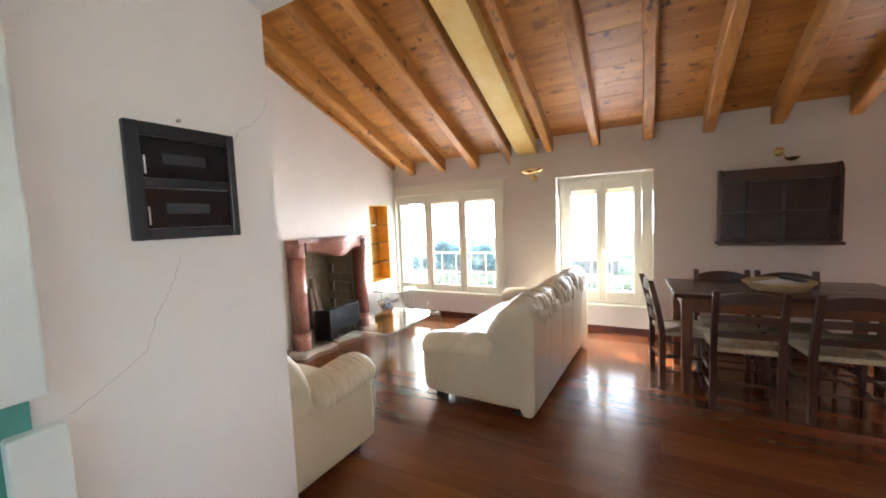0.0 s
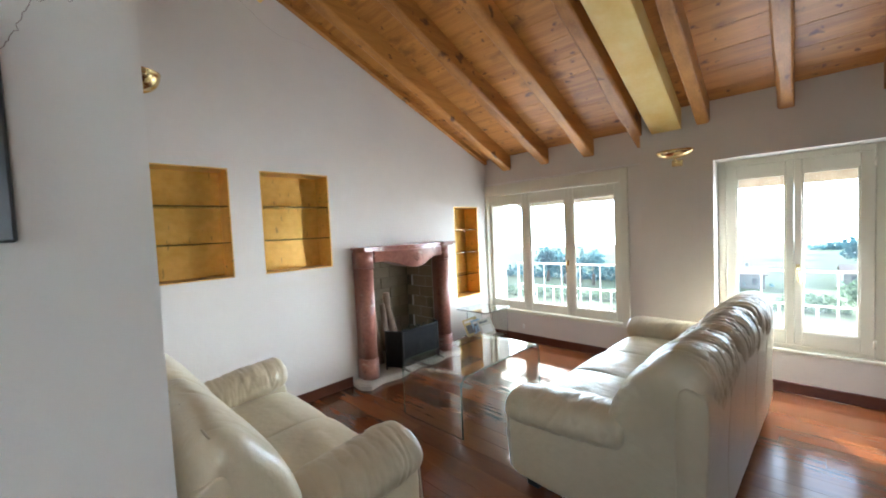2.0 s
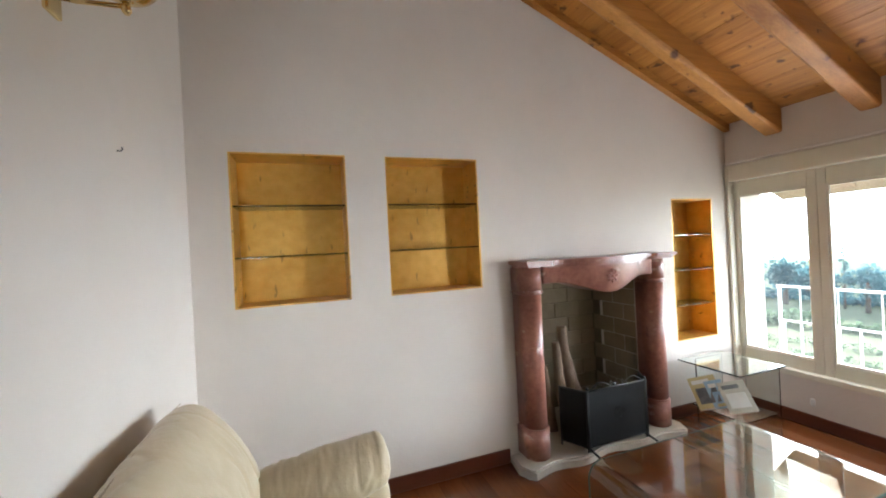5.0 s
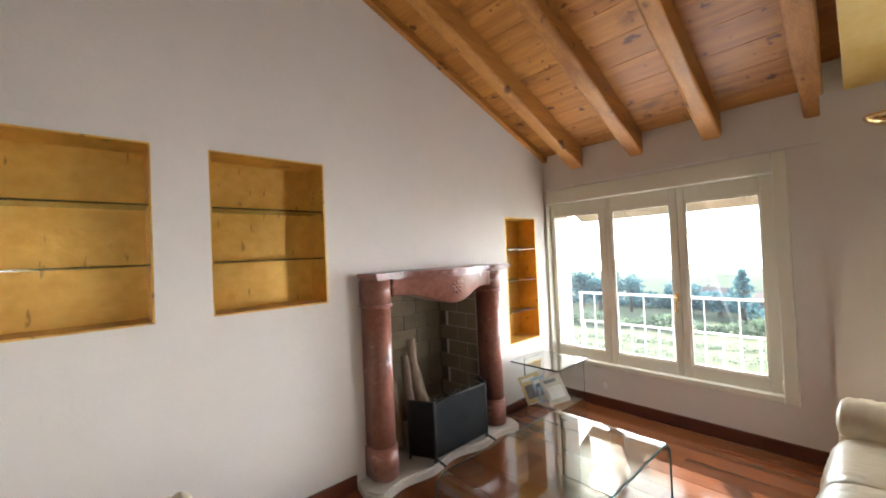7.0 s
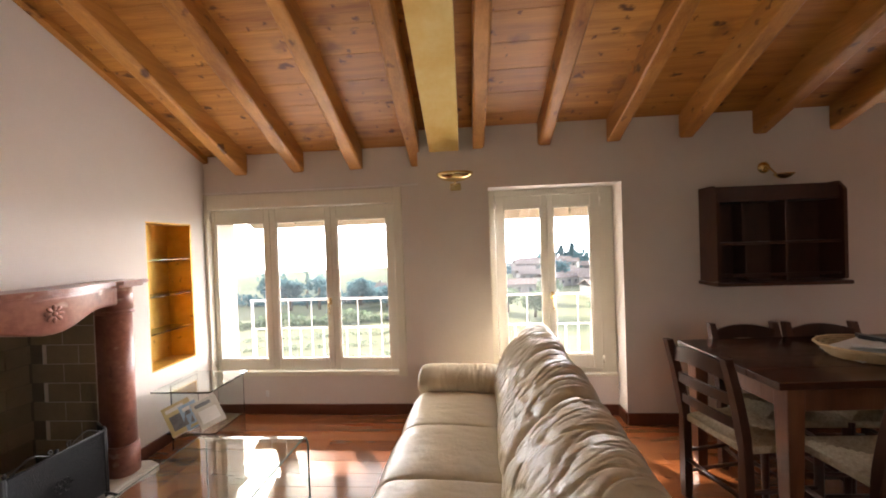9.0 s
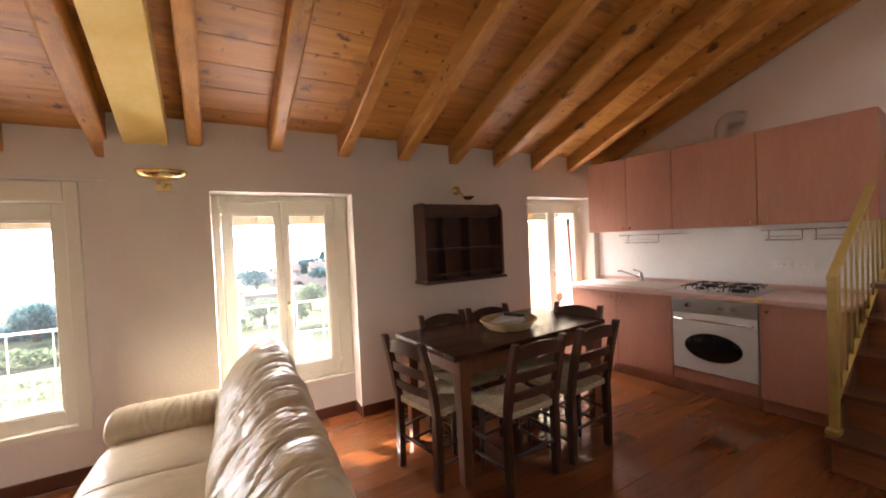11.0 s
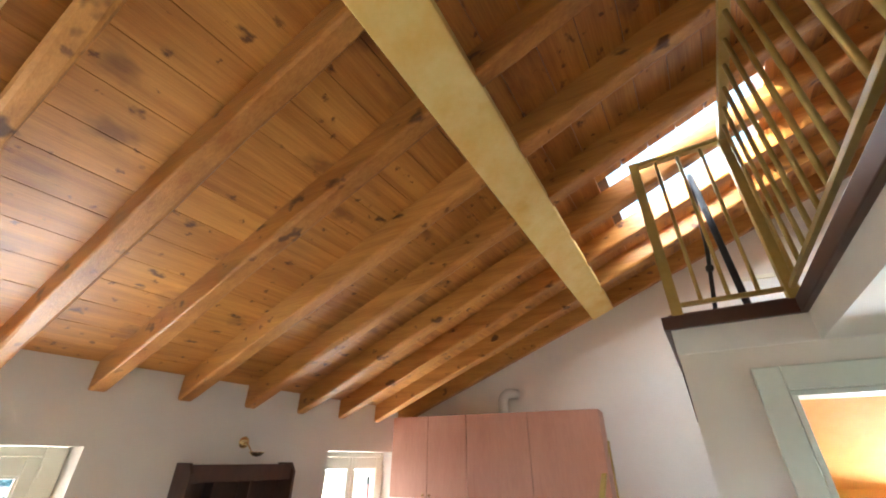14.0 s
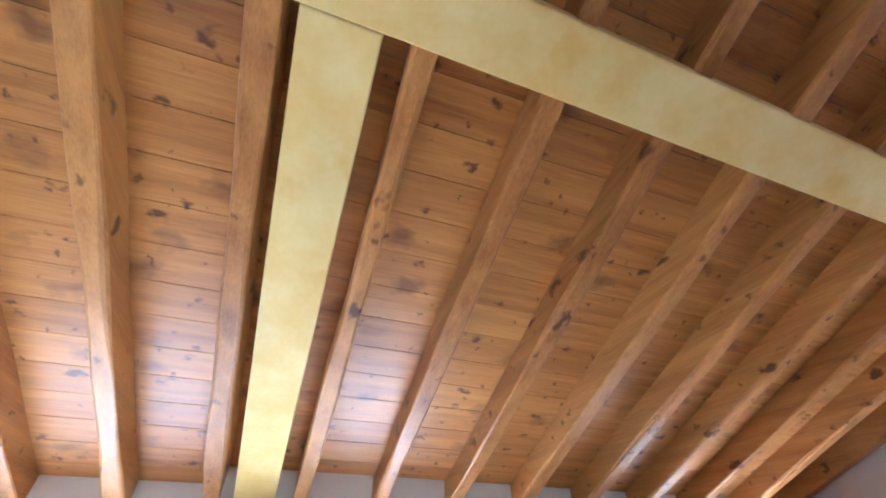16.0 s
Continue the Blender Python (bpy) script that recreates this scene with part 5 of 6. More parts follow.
def wall_unit(u0, u1, doors, label, knobs):
    w = u1 - u0
    b = thing("kitchen_wall_unit", kit(u0, 1.40), label, "kitchen cabinet", "kitchen wall units")
    part("body", bbox(0.001, -0.32, 0, w - 0.001, 0, 0.74, 0.002), SALMON, b)
    for i in range(doors):
        a, c = i * w / doors + 0.002, (i + 1) * w / doors - 0.002
        d = part("door", bbox(a, -0.341, 0.002, c, -0.3205, 0.738, 0.003), SALMON, b)
        knob(d, (c - 0.035) if knobs[i] > 0 else (a + 0.035), -0.341, 0.03)


wall_unit(0.10, 0.97, 2, "salmon-pink laminate wall unit with two doors", (1, -1))
wall_unit(0.972, 1.60, 1, "salmon-pink laminate wall unit over the hob", (1,))
wall_unit(1.602, 2.24, 1, "salmon-pink laminate wall unit by the stair", (-1,))


def duct():
    d = thing("extractor_duct", kit(1.30, 2.14, -0.12), "white plastic extractor pipe bending into the wall", "duct")
    bm = bmesh.new()
    pts = [(0, 0, 0), (0, 0, 0.12)] + [(0.07 * (1 - math.cos(a)), 0.045 * (1 - math.cos(a)), 0.12 + 0.09 * math.sin(a)) for a in (0.3, 0.6, 0.9, 1.2, 1.57)] + [(0.12, 0.12, 0.21)]
    tube(bm, pts, 0.05, 18)
    part("pipe", bm, ENAMEL, d)
    bm = bmesh.new()
    tube(bm, [(0, 0, 0.0), (0, 0, 0.02)], 0.058, 18)
    part("collar", bm, ENAMEL, d)


duct()


def hob():
    h = thing("gas_hob", kit(1.06, 0.8605), "steel gas hob with four burners and black grates", "hob")
    part("plate", bbox(0, -0.56, 0, 0.58, -0.06, 0.012, 0.005), STEEL, h)
    for x, y, r in ((0.15, -0.20, 0.045), (0.43, -0.20, 0.035), (0.15, -0.42, 0.03), (0.43, -0.42, 0.05)):
        bm = bmesh.new()
        lathe(bm, [(r + 0.015, 0.012), (r + 0.01, 0.02), (r, 0.022), (r, 0.03), (r * 0.5, 0.034)], 20, (x, y, 0))
        part("burner", bm, IRON, h)
    for x in (0.15, 0.43):
        bm = bmesh.new()
        for y in (-0.20, -0.42):
            for k in range(4):
                a = math.pi / 4 + k * math.pi / 2
                tube(bm, [(x + 0.12 * math.cos(a), y + 0.10 * math.sin(a), 0.012), (x + 0.11 * math.cos(a), y + 0.09 * math.sin(a), 0.048), (x + 0.02 * math.cos(a), y + 0.02 * math.sin(a), 0.05)], 0.006, 6)
        tube(bm, [(x - 0.10, -0.10, 0.045), (x - 0.10, -0.52, 0.045)], 0.005, 6)
        tube(bm, [(x + 0.10, -0.10, 0.045), (x + 0.10, -0.52, 0.045)], 0.005, 6)
        part("grate", bm, IRON, h, "black iron pan grate")
    for k in range(4):
        bm = bmesh.new()
        tube(bm, [(0.18 + k * 0.075, -0.535, 0.012), (0.18 + k * 0.075, -0.535, 0.035)], 0.014, 12)
        part("tap", bm, CHROME, h)


hob()


def sink():
    s = thing("sink", kit(0.12, 0.8605), "cream composite sink with a ribbed drainer", "sink")
    W, D = 0.86, 0.46
    bx0, bx1, by0, by1, dp = 0.05, 0.40, -0.50, -0.14, 0.15
    x0, x1, y0, y1 = 0, W, -0.55, -0.55 + D
    for a, b, c, d in ((x0, y0, bx0, y1), (bx1, y0, x1, y1), (bx0, y0, bx1, by0), (bx0, by1, bx1, y1)):
        part("rim", bbox(a, b, 0.0, c, d, 0.012, 0.003, 1), SINK, s)
    bm = bmesh.new()
    for r in range(7):
        x = 0.46 + r * 0.05
        tube(bm, [(x, -0.50, 0.012), (x, -0.17, 0.012)], 0.005, 6)
    part("drainer_rib", bm, SINK, s)
    # flat sheet in a darker tone imitates the shade of a sunken bowl
    part("bowl_shadow", bbox(bx0 + 0.001, by0 + 0.001, 0.0005, bx1 - 0.001, by1 - 0.001, 0.003, 0), SHADED_COMPOSITE, s, "flat darker sheet for the shaded bowl")
    m = thing("mixer_tap", kit(0.55, 0.872, -0.12), "chrome single-lever kitchen mixer tap", "tap")
    bm = bmesh.new()
    tube(bm, [(0, 0, 0), (0, 0, 0.02), (0, 0, 0.075), (0, 0, 0.085)], 0.022, 14, True, (0.026, 0.022, 0.020, 0.016))
    part("tap_body", bm, CHROME, m)
    bm = bmesh.new()
    tube(bm, [(0, 0, 0.03), (-0.09, -0.09, 0.085), (-0.145, -0.145, 0.115), (-0.16, -0.16, 0.112), (-0.162, -0.162, 0.10)], 0.009, 10)
    part("spout", bm, CHROME, m)
    bm = bmesh.new()
    tube(bm, [(0, 0, 0.085), (-0.005, -0.01, 0.10), (-0.05, -0.07, 0.125)], 0.008, 8)
    part("lever", bm, CHROME, m)


SHADED_COMPOSITE = material("shaded_composite", (0.40, 0.35, 0.30), (0.48, 0.43, 0.38), 20, 0.45)
sink()


def rail_rack(u0, u1, label, shelves):
    r = thing("rail_rack", kit(u0, 1.355, -0.008), label, "kitchen rail", "kitchen rails")
    w = u1 - u0
    part("rail", tube(bmesh.new(), [(0, -0.035, 0), (w, -0.035, 0)], 0.006, 8), CHROME, r)
    for x in (0.03, w - 0.03):
        part("bracket", tube(bmesh.new(), [(x, 0.003, 0), (x, -0.035, 0)], 0.006, 8), CHROME, r)
    for a, b in shelves:
        bm = bmesh.new()
        for x in (a, b):
            tube(bm, [(x, -0.038, 0.006), (x, -0.04, -0.075), (x, -0.12, -0.08)], 0.004, 6)
        for k in range(4):
            tube(bm, [(a, -0.05 - k * 0.022, -0.079), (b, -0.05 - k * 0.022, -0.079)], 0.003, 6)
        tube(bm, [(a, -0.12, -0.05), (b, -0.12, -0.05)], 0.003, 6)
        part("basket", bm, CHROME, r, "chrome wire basket")
        part("basket_tray", bbox(a, -0.118, -0.088, b, -0.045, -0.083, 0), STEEL, r)


rail_rack(0.28, 0.98, "chrome kitchen rail with a flat wire shelf", [(0.10, 0.42)])
rail_rack(1.54, 2.12, "chrome kitchen rail with two wire baskets", [(0.05, 0.26), (0.34, 0.52)])
s = socket_plate(kit(1.66, 1.07, -0.006), 2, "white double socket above the worktop")
s = socket_plate(kit(1.80, 1.07, -0.006), 2, "white double socket above the worktop")
bm = rounded((0.05, 0.03, 0.035), (0, 0, 0), 3, 8, wrinkle=0.004, freq=(30, 30, 30))
ob = mesh_object("cloth", bm, YELLOW_CLOTH)
ob.matrix_world = kit(1.67, 0.852, -0.628)
tagged(ob, "small yellow cloth hung over the worktop edge", "cloth")


def broom():
    b = thing("broom", (3.76, 6.80, 0.0), "red broom handle leaning in the window reveal", "broom")
    bm = bmesh.new()
    tube(bm, [(0.0, 0.0, 0.10), (-0.035, 0.03, 1.50)], 0.012, 10)
    part("stick", bm, RED_PAINT, b)
    bm = bmesh.new()
    tube(bm, [(-0.035, 0.03, 1.50), (-0.037, 0.0315, 1.57)], 0.015, 10)
    part("grip", bm, BLACK, b)
    part("brush", bbox(-0.03, -0.02, 0.0, 0.03, 0.02, 0.10, 0.008), RED_PAINT, b)


RED_PAINT = material("red_plastic", (0.42, 0.035, 0.04), (0.52, 0.06, 0.06), 5, 0.4)
broom()
bm = bmesh.new()
lathe(bm, [(0.002, 0), (0.048, 0), (0.052, 0.006), (0.048, 0.012), (0.002, 0.012)], 24)
bm.transform(Matrix.Rotation(math.pi / 2, 4, "X"))
ob = mesh_object("hanging_ornament", bm, SALMON)
ob.matrix_world = pose(3.58, 6.866, 0.68)
tagged(ob, "round pink ornament fixed to the window sash", "ornament")

# ---- the stair ----
TREAD = material("dark_stair_tread", (0.070, 0.023, 0.011), (0.125, 0.043, 0.020), 3, 0.3, 0.06, 20, stretch=(1, 0.4, 3), rough_var=0.08)
RISER = material("stair_riser_wood", (0.17, 0.055, 0.019), (0.36, 0.135, 0.046), 2.2, 0.34, 0.08, 24, stretch=(6, 0.5, 7), fine=0.4)
# lit copy of the riser wood: brighter light is put into its colour
LIT_RISER = material("lit_riser_wood", (0.30, 0.125, 0.055), (0.46, 0.225, 0.115), 2.2, 0.4, 0.08, 24, stretch=(6, 0.5, 7))
OLIVE_GOLD = material("gold_painted_metal", (0.36, 0.245, 0.060), (0.47, 0.335, 0.105), 6, 0.4, 0.05, 40, metal=0.25)
RISE = 0.195
NOSE = [3.13, 3.36, 3.57, 3.79, 4.02]


def stair():
    s = thing("staircase", (0, 0, 0), "wooden winder staircase with dark treads and lighter risers", "staircase")
    y0, y1 = YD + 0.003, 4.50
    for i, x in enumerate(NOSE):
        z = RISE * (i + 1)
        x2 = NOSE[i + 1] + 0.02 if i < 4 else east_x(4.1) - 0.03
        if i == 4:      # the top step of the flight fans out towards the wall
            bm = prism(bmesh.new(), [(x - 0.022, y1), (x - 0.225, y0), (x2, y0), (x2, y1)], "z", z - 0.032, z)
            part("tread", bevelled(bm, 0.006), TREAD, s)
            bm = prism(bmesh.new(), [(x, y1 - 0.01), (x - 0.203, y0), (x - 0.185, y0), (x + 0.018, y1 - 0.01)], "z", z - RISE + 0.0005, z - 0.033)
            part("riser", bm, LIT_RISER, s, "wooden riser in a lighter, lit tone")
            continue
        part("tread", bbox(x - 0.022, y0, z - 0.032, x2, y1, z, 0.006), TREAD, s)
        part("riser", bbox(x, y0, z - RISE + 0.0005, x + 0.018, y1 - 0.01, z - 0.033, 0), RISER, s)
    # winder and the upper flight behind the wall
    z = RISE * 6
    bm = prism(bmesh.new(), [(3.86, 3.685), (4.30, 4.12), (east_x(4.1) - 0.012, 4.12), (east_x(3.4) - 0.012, 3.45), (3.86, 3.45)], "z", z - 0.032, z)
    part("tread", bevelled(bm, 0.004), TREAD, s)
    bm = prism(bmesh.new(), [(3.885, 3.69), (4.30, 4.10), (4.315, 4.09), (3.90, 3.675)], "z", z - RISE, z - 0.033)
    part("riser", bm, LIT_RISER, s, "wooden riser in a lighter, lit tone")
    for k in range(6):
        z = min(RISE * (7 + k), LOFT)
        ya = 3.66 - k * 0.22
        part("tread", bbox(3.385, ya - 0.24, z - 0.032, east_x(3.66) - 0.02, ya + 0.02, z, 0.005), TREAD, s)
        part("riser", bbox(3.385, ya - 0.018, z - RISE, east_x(3.66) - 0.02, ya, z - 0.033, 0), RISER, s)
    part("stringer", prism(bmesh.new(), [(3.12, 0.0), (east_x(4.5) - 0.03, 0.0), (east_x(4.5) - 0.03, 0.95), (4.02, 0.94), (3.12, 0.16)], "y", 4.47, 4.495), TREAD, s)


stair()


def stair_rail():
    r = thing("stair_railing", (0, 0, 0), "gold-painted metal stair railing with thin balusters", "railing")
    y = 4.475
    xa, xb = 3.20, 4.28
    za, zb = 1.08, 1.86
    part("post", bbox(xa - 0.02, y - 0.02, RISE, xa + 0.02, y + 0.02, za, 0.004), OLIVE_GOLD, r)
    part("post", bbox(xb - 0.02, y - 0.02, 0.98, xb + 0.02, y + 0.02, zb, 0.004), OLIVE_GOLD, r)
    part("post_foot", bbox(xa - 0.06, y - 0.03, RISE + 0.001, xa + 0.021, y + 0.03, RISE + 0.03, 0.004), OLIVE_GOLD, r)
    bm = bmesh.new()
    v = box(bm, xa - 0.025, y - 0.022, 0, xb + 0.03, y + 0.022, 0.03)
    for q in v:
        q.co.z += za + (zb - za) * (q.co.x - xa) / (xb - xa)
    part("handrail", bevelled(bm, 0.006), OLIVE_GOLD, r)
    lo = lambda x: 0.36 + (zb - za) * (x - xa) / (xb - xa)
    bm = bmesh.new()
    v = box(bm, xa, y - 0.012, 0, xb, y + 0.012, 0.02)
    for q in v:
        q.co.z += lo(q.co.x) - 0.02
    part("lower_rail", bm, OLIVE_GOLD, r)
    for k in range(1, 10):
        x = xa + (xb - xa) * k / 10
        part("baluster", tube(bmesh.new(), [(x, y, lo(x) - 0.005), (x, y, za + (zb - za) * k / 10 + 0.005)], 0.007, 8), OLIVE_GOLD, r)


stair_rail()

# ---- the loft edge ----
def edge_trim(name, x0, y0, x1, y1):
    return setting(name, bbox(x0, y0, LOFT - 0.062, x1, y1, LOFT - 0.002, 0.004), TRIM, "dark wooden edge board of the loft", "trim")


edge_trim("trim_loft_side", XD - 0.032, YS + 0.001, XD - 0.005, YD + 0.03)
edge_trim("trim_loft_hall", XH, YS + 0.001, XD - 0.033, YS + 0.028)
edge_trim("trim_loft_stair", XD - 0.004, YD + 0.005, 3.25, YD + 0.03)
bm = prism(bmesh.new(), [(3.25, LOFT - 0.07), (3.25, LOFT - 0.002), (3.62, 2.06), (3.62, 1.98)], "y", YD + 0.005, YD + 0.028)
setting("trim_loft_string", bm, TRIM, "dark string board dropping along the stair wall", "trim")
bm = bmesh.new()
box(bm, XH - 0.15, 0.6, LOFT - 0.003, XD, YS - 0.001, LOFT + 0.012)
setting("loft_floor_hall", bm, TREAD)
bm = bmesh.new()
box(bm, XD + 0.001, 0.6, LOFT - 0.003, 3.38, YD - 0.001, LOFT + 0.012)
setting("loft_floor", bm, TREAD)


def loft_rail():
    r = thing("loft_railing", (0, 0, LOFT), "gold-painted metal loft railing with thin balusters", "railing")
    h = 0.90
    xa, ya, yb, xl = 2.165, 3.64, 3.215, XH + 0.03
    for x, y in ((xa, ya), (xa, yb), (xl, yb)):
        part("post", bbox(x - 0.024, y - 0.024, 0, x + 0.024, y + 0.024, h, 0.004), OLIVE_GOLD, r)
    part("top_rail", bbox(xa - 0.02, yb + 0.02, h - 0.03, xa + 0.02, ya - 0.02, h, 0.004), OLIVE_GOLD, r)
    part("top_rail", bbox(xl + 0.02, yb - 0.02, h - 0.03, xa - 0.02, yb + 0.02, h, 0.004), OLIVE_GOLD, r)
    part("bottom_rail", bbox(xa - 0.01, yb + 0.02, 0.045, xa + 0.01, ya - 0.02, 0.065, 0.002), OLIVE_GOLD, r)
    part("bottom_rail", bbox(xl + 0.02, yb - 0.01, 0.045, xa - 0.02, yb + 0.01, 0.065, 0.002), OLIVE_GOLD, r)
    for k in range(1, 4):
        y = yb + (ya - yb) * k / 4
        part("baluster", tube(bmesh.new(), [(xa, y, 0.05), (xa, y, h - 0.02)], 0.009, 8), OLIVE_GOLD, r)
    n = 17
    for k in range(1, n):
        x = xl + (xa - xl) * k / n
        part("baluster", tube(bmesh.new(), [(x, yb, 0.05), (x, yb, h - 0.02)], 0.009, 8), OLIVE_GOLD, r)


loft_rail()


def stand():
    s = thing("folding_stand", (2.60, 3.36, LOFT + 0.012), "black folding metal stand on the loft", "stand")
    bm = bmesh.new()
    tube(bm, [(0, -0.05, 0), (0, -0.01, 1.0)], 0.018, 10)
    part("leg", bm, IRON, s)
    bm = bmesh.new()
    tube(bm, [(0, 0.12, 0), (0, 0.045, 0.45), (0, 0.035, 0.52), (0, -0.0, 0.98)], 0.011, 10)
    part("brace", bm, IRON, s)
    part("joint", tube(bmesh.new(), [(0.02, 0.06, 0.36), (-0.02, 0.06, 0.36)], 0.02, 10), BLACK, s)


stand()
# glazed skylight in two lights
def skylight():
    w = tagged(new("window_4"), "roof window in two lights between the rafters", "window", "", "structure")
    for x0, x1 in ((2.5, 2.62), (2.70, 3.19), (3.27, 3.5)):
        bm = bmesh.new()
        for ya, yb in ((2.78, 3.82),):
            prism(bm, [(ya, board_z(ya) + 0.16), (yb, board_z(yb) + 0.16), (yb, board_z(yb) + 0.165), (ya, board_z(ya) + 0.165)], "x", x0, x1)
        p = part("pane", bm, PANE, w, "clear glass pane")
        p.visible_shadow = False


skylight()
# framed panel leaning on the loft's far wall
p = thing("picture_frame", (east_x(2.9) - 0.012, 2.82, LOFT + 0.35, 0, 0, -85), "pale framed panel on the loft wall", "picture frame")
part("panel", bbox(-0.25, 0.0, 0.0, 0.25, 0.006, 0.55, 0), WHITE_TILE, p)
for a, b, c, d in ((-0.27, -0.02, 0.27, 0.02), (-0.27, 0.53, 0.27, 0.57), (-0.27, 0.02, -0.235, 0.53), (0.235, 0.02, 0.27, 0.53)):
    part("moulding", bbox(a, -0.014, b, c, 0.008, d, 0.003), FRAME, p)

# ---- hall ----
def casing(name, x, facing, y0, y1, top, w, mat, label):
    """Door lining and casing in an x wall."""
    d = tagged(new(name), label, "door frame", "", "structure")
    xa, xb = (x - 0.022, x + 0.13) if facing < 0 else (x - 0.16, x + 0.022)
    fa, fb = (x - 0.022, x - 0.001) if facing < 0 else (x + 0.001, x + 0.022)
    part("lining", bbox(xa, y1 - 0.02, 0, xb, y1 - 0.001, top - 0.02, 0.002), mat, d)
    part("lining", bbox(xa, y0 + 0.001, 0, xb, y0 + 0.02, top - 0.02, 0.002), mat, d)
    part("lining", bbox(xa, y0 + 0.001, top - 0.02, xb, y1 - 0.001, top - 0.001, 0.002), mat, d)
    part("casing", bbox(fa, y1, 0, fb, y1 + w, top + w, 0.005), mat, d)
    part("casing", bbox(fa, y0 - w, 0, fb, y0, top + w, 0.005), mat, d)
    part("casing", bbox(fa, y0, top, fb, y1, top + w, 0.005), mat, d)
    return d


casing("door_2", XD, -1, 2.54, 3.36, 1.977, 0.09, CASING, "pale grey-green door frame of the bathroom, door open")

TEAL = material("teal_door_paint", (0.05, 0.22, 0.18), (0.08, 0.28, 0.23), 4, 0.45)
d = tagged(new("door_1"), "white front door frame with a teal-edged door", "door", "", "structure")
part("leaf", bbox(XH - 0.13, 1.63, 0.004, XH - 0.07, 2.455, 2.04, 0.004), TEAL, d, "teal painted door leaf")
part("frame_upper", bbox(XH + 0.001, 2.33, 1.03, XH + 0.05, 2.515, 2.13, 0.006), CASING, d)
part("frame_lower", bbox(XH + 0.001, 2.44, 0.0, XH + 0.045, 2.54, 0.955, 0.006), CASING, d)
part("strike_edge", bbox(XH + 0.001, 2.34, 0.0, XH + 0.012, 2.49, 1.03, 0.002), TEAL, d)
part("frame_rear", bbox(XH + 0.001, 1.54, 0.0, XH + 0.03, 1.62, 2.13, 0.006), CASING, d)
part("frame_head", bbox(XH + 0.001, 1.62, 2.05, XH + 0.03, 2.33, 2.13, 0.006), CASING, d)


def breaker_panel():
    b = thing("breaker_panel", (XH, 2.8635, 1.357, 0, 0, 90), "black built-in breaker panel with two smoked covers", "electrical panel")
    # local x along the wall, -y out of it
    W, H = 0.299, 0.321
    for a, c, e, g in ((-W / 2, 0, -W / 2 + 0.036, H), (W / 2 - 0.024, 0, W / 2, H), (-W / 2 + 0.036, 0, W / 2 - 0.024, 0.03), (-W / 2 + 0.036, H - 0.034, W / 2 - 0.024, H), (-W / 2 + 0.036, 0.145, W / 2 - 0.024, 0.17)):
        part("frame", bbox(a, -0.024, c, e, -0.001, g, 0.004), BLACK, b)
    for z0, z1 in ((0.032, 0.143), (0.172, H - 0.036)):
        part("cover", bbox(-W / 2 + 0.038, -0.012, z0, W / 2 - 0.026, -0.008, z1, 0.002, 1), DARK_GLASS, b, "smoked dark cover")
        part("breaker_strip", bbox(-0.06, -0.013, z0 + 0.04, 0.06, -0.0122, z0 + 0.07, 0), GREY_PLASTIC, b)
        part("hinge_pin", bbox(-W / 2 + 0.042, -0.016, z0 + 0.01, -W / 2 + 0.046, -0.0125, z0 + 0.06, 0), PLATE, b)


GREY_PLASTIC = material("dim_grey_plastic", (0.018, 0.018, 0.021), (0.03, 0.03, 0.034), 30, 0.4)
breaker_panel()
CRACK = material("crack_line", (0.30, 0.22, 0.19), (0.42, 0.33, 0.29), 20, 0.9)


def crack(name, plane, pts, seed, r=0.0006):
    """A thin plaster crack on an x wall through (y, z) points."""
    rr = random.Random(seed)
    fine = []
    for (a, b), (c, e) in zip(pts, pts[1:]):
        for k in range(8):
            t = k / 8
            fine.append((plane, a + (c - a) * t + rr.uniform(-0.004, 0.004), b + (e - b) * t + rr.uniform(-0.004, 0.004)))
    return setting(name, tube(bmesh.new(), fine, r, 5), CRACK, "hairline crack in the plaster", "crack")


crack("crack_entry", XH, [(2.833, 1.303), (2.80, 1.22), (2.755, 1.14), (2.72, 1.05), (2.64, 1.0), (2.541, 0.946)], 1)
crack("crack_entry_upper", XH, [(3.008, 1.62), (3.03, 1.66), (3.05, 1.71), (3.10, 1.73), (3.14, 1.78), (3.174, 1.848)], 2)
crack("crack_west", XW, [(4.10, 3.07), (4.25, 2.96), (4.374, 2.895), (4.5, 2.90), (4.692, 2.884)], 3)
bm = bmesh.new()
tube(bm, [(XH, 2.86, 1.70), (XH + 0.012, 2.86, 1.70)], 0.005, 8)
tagged(mesh_object("wall_plug", bm, CRACK), "small brown plug hole above the breaker panel", "plug")

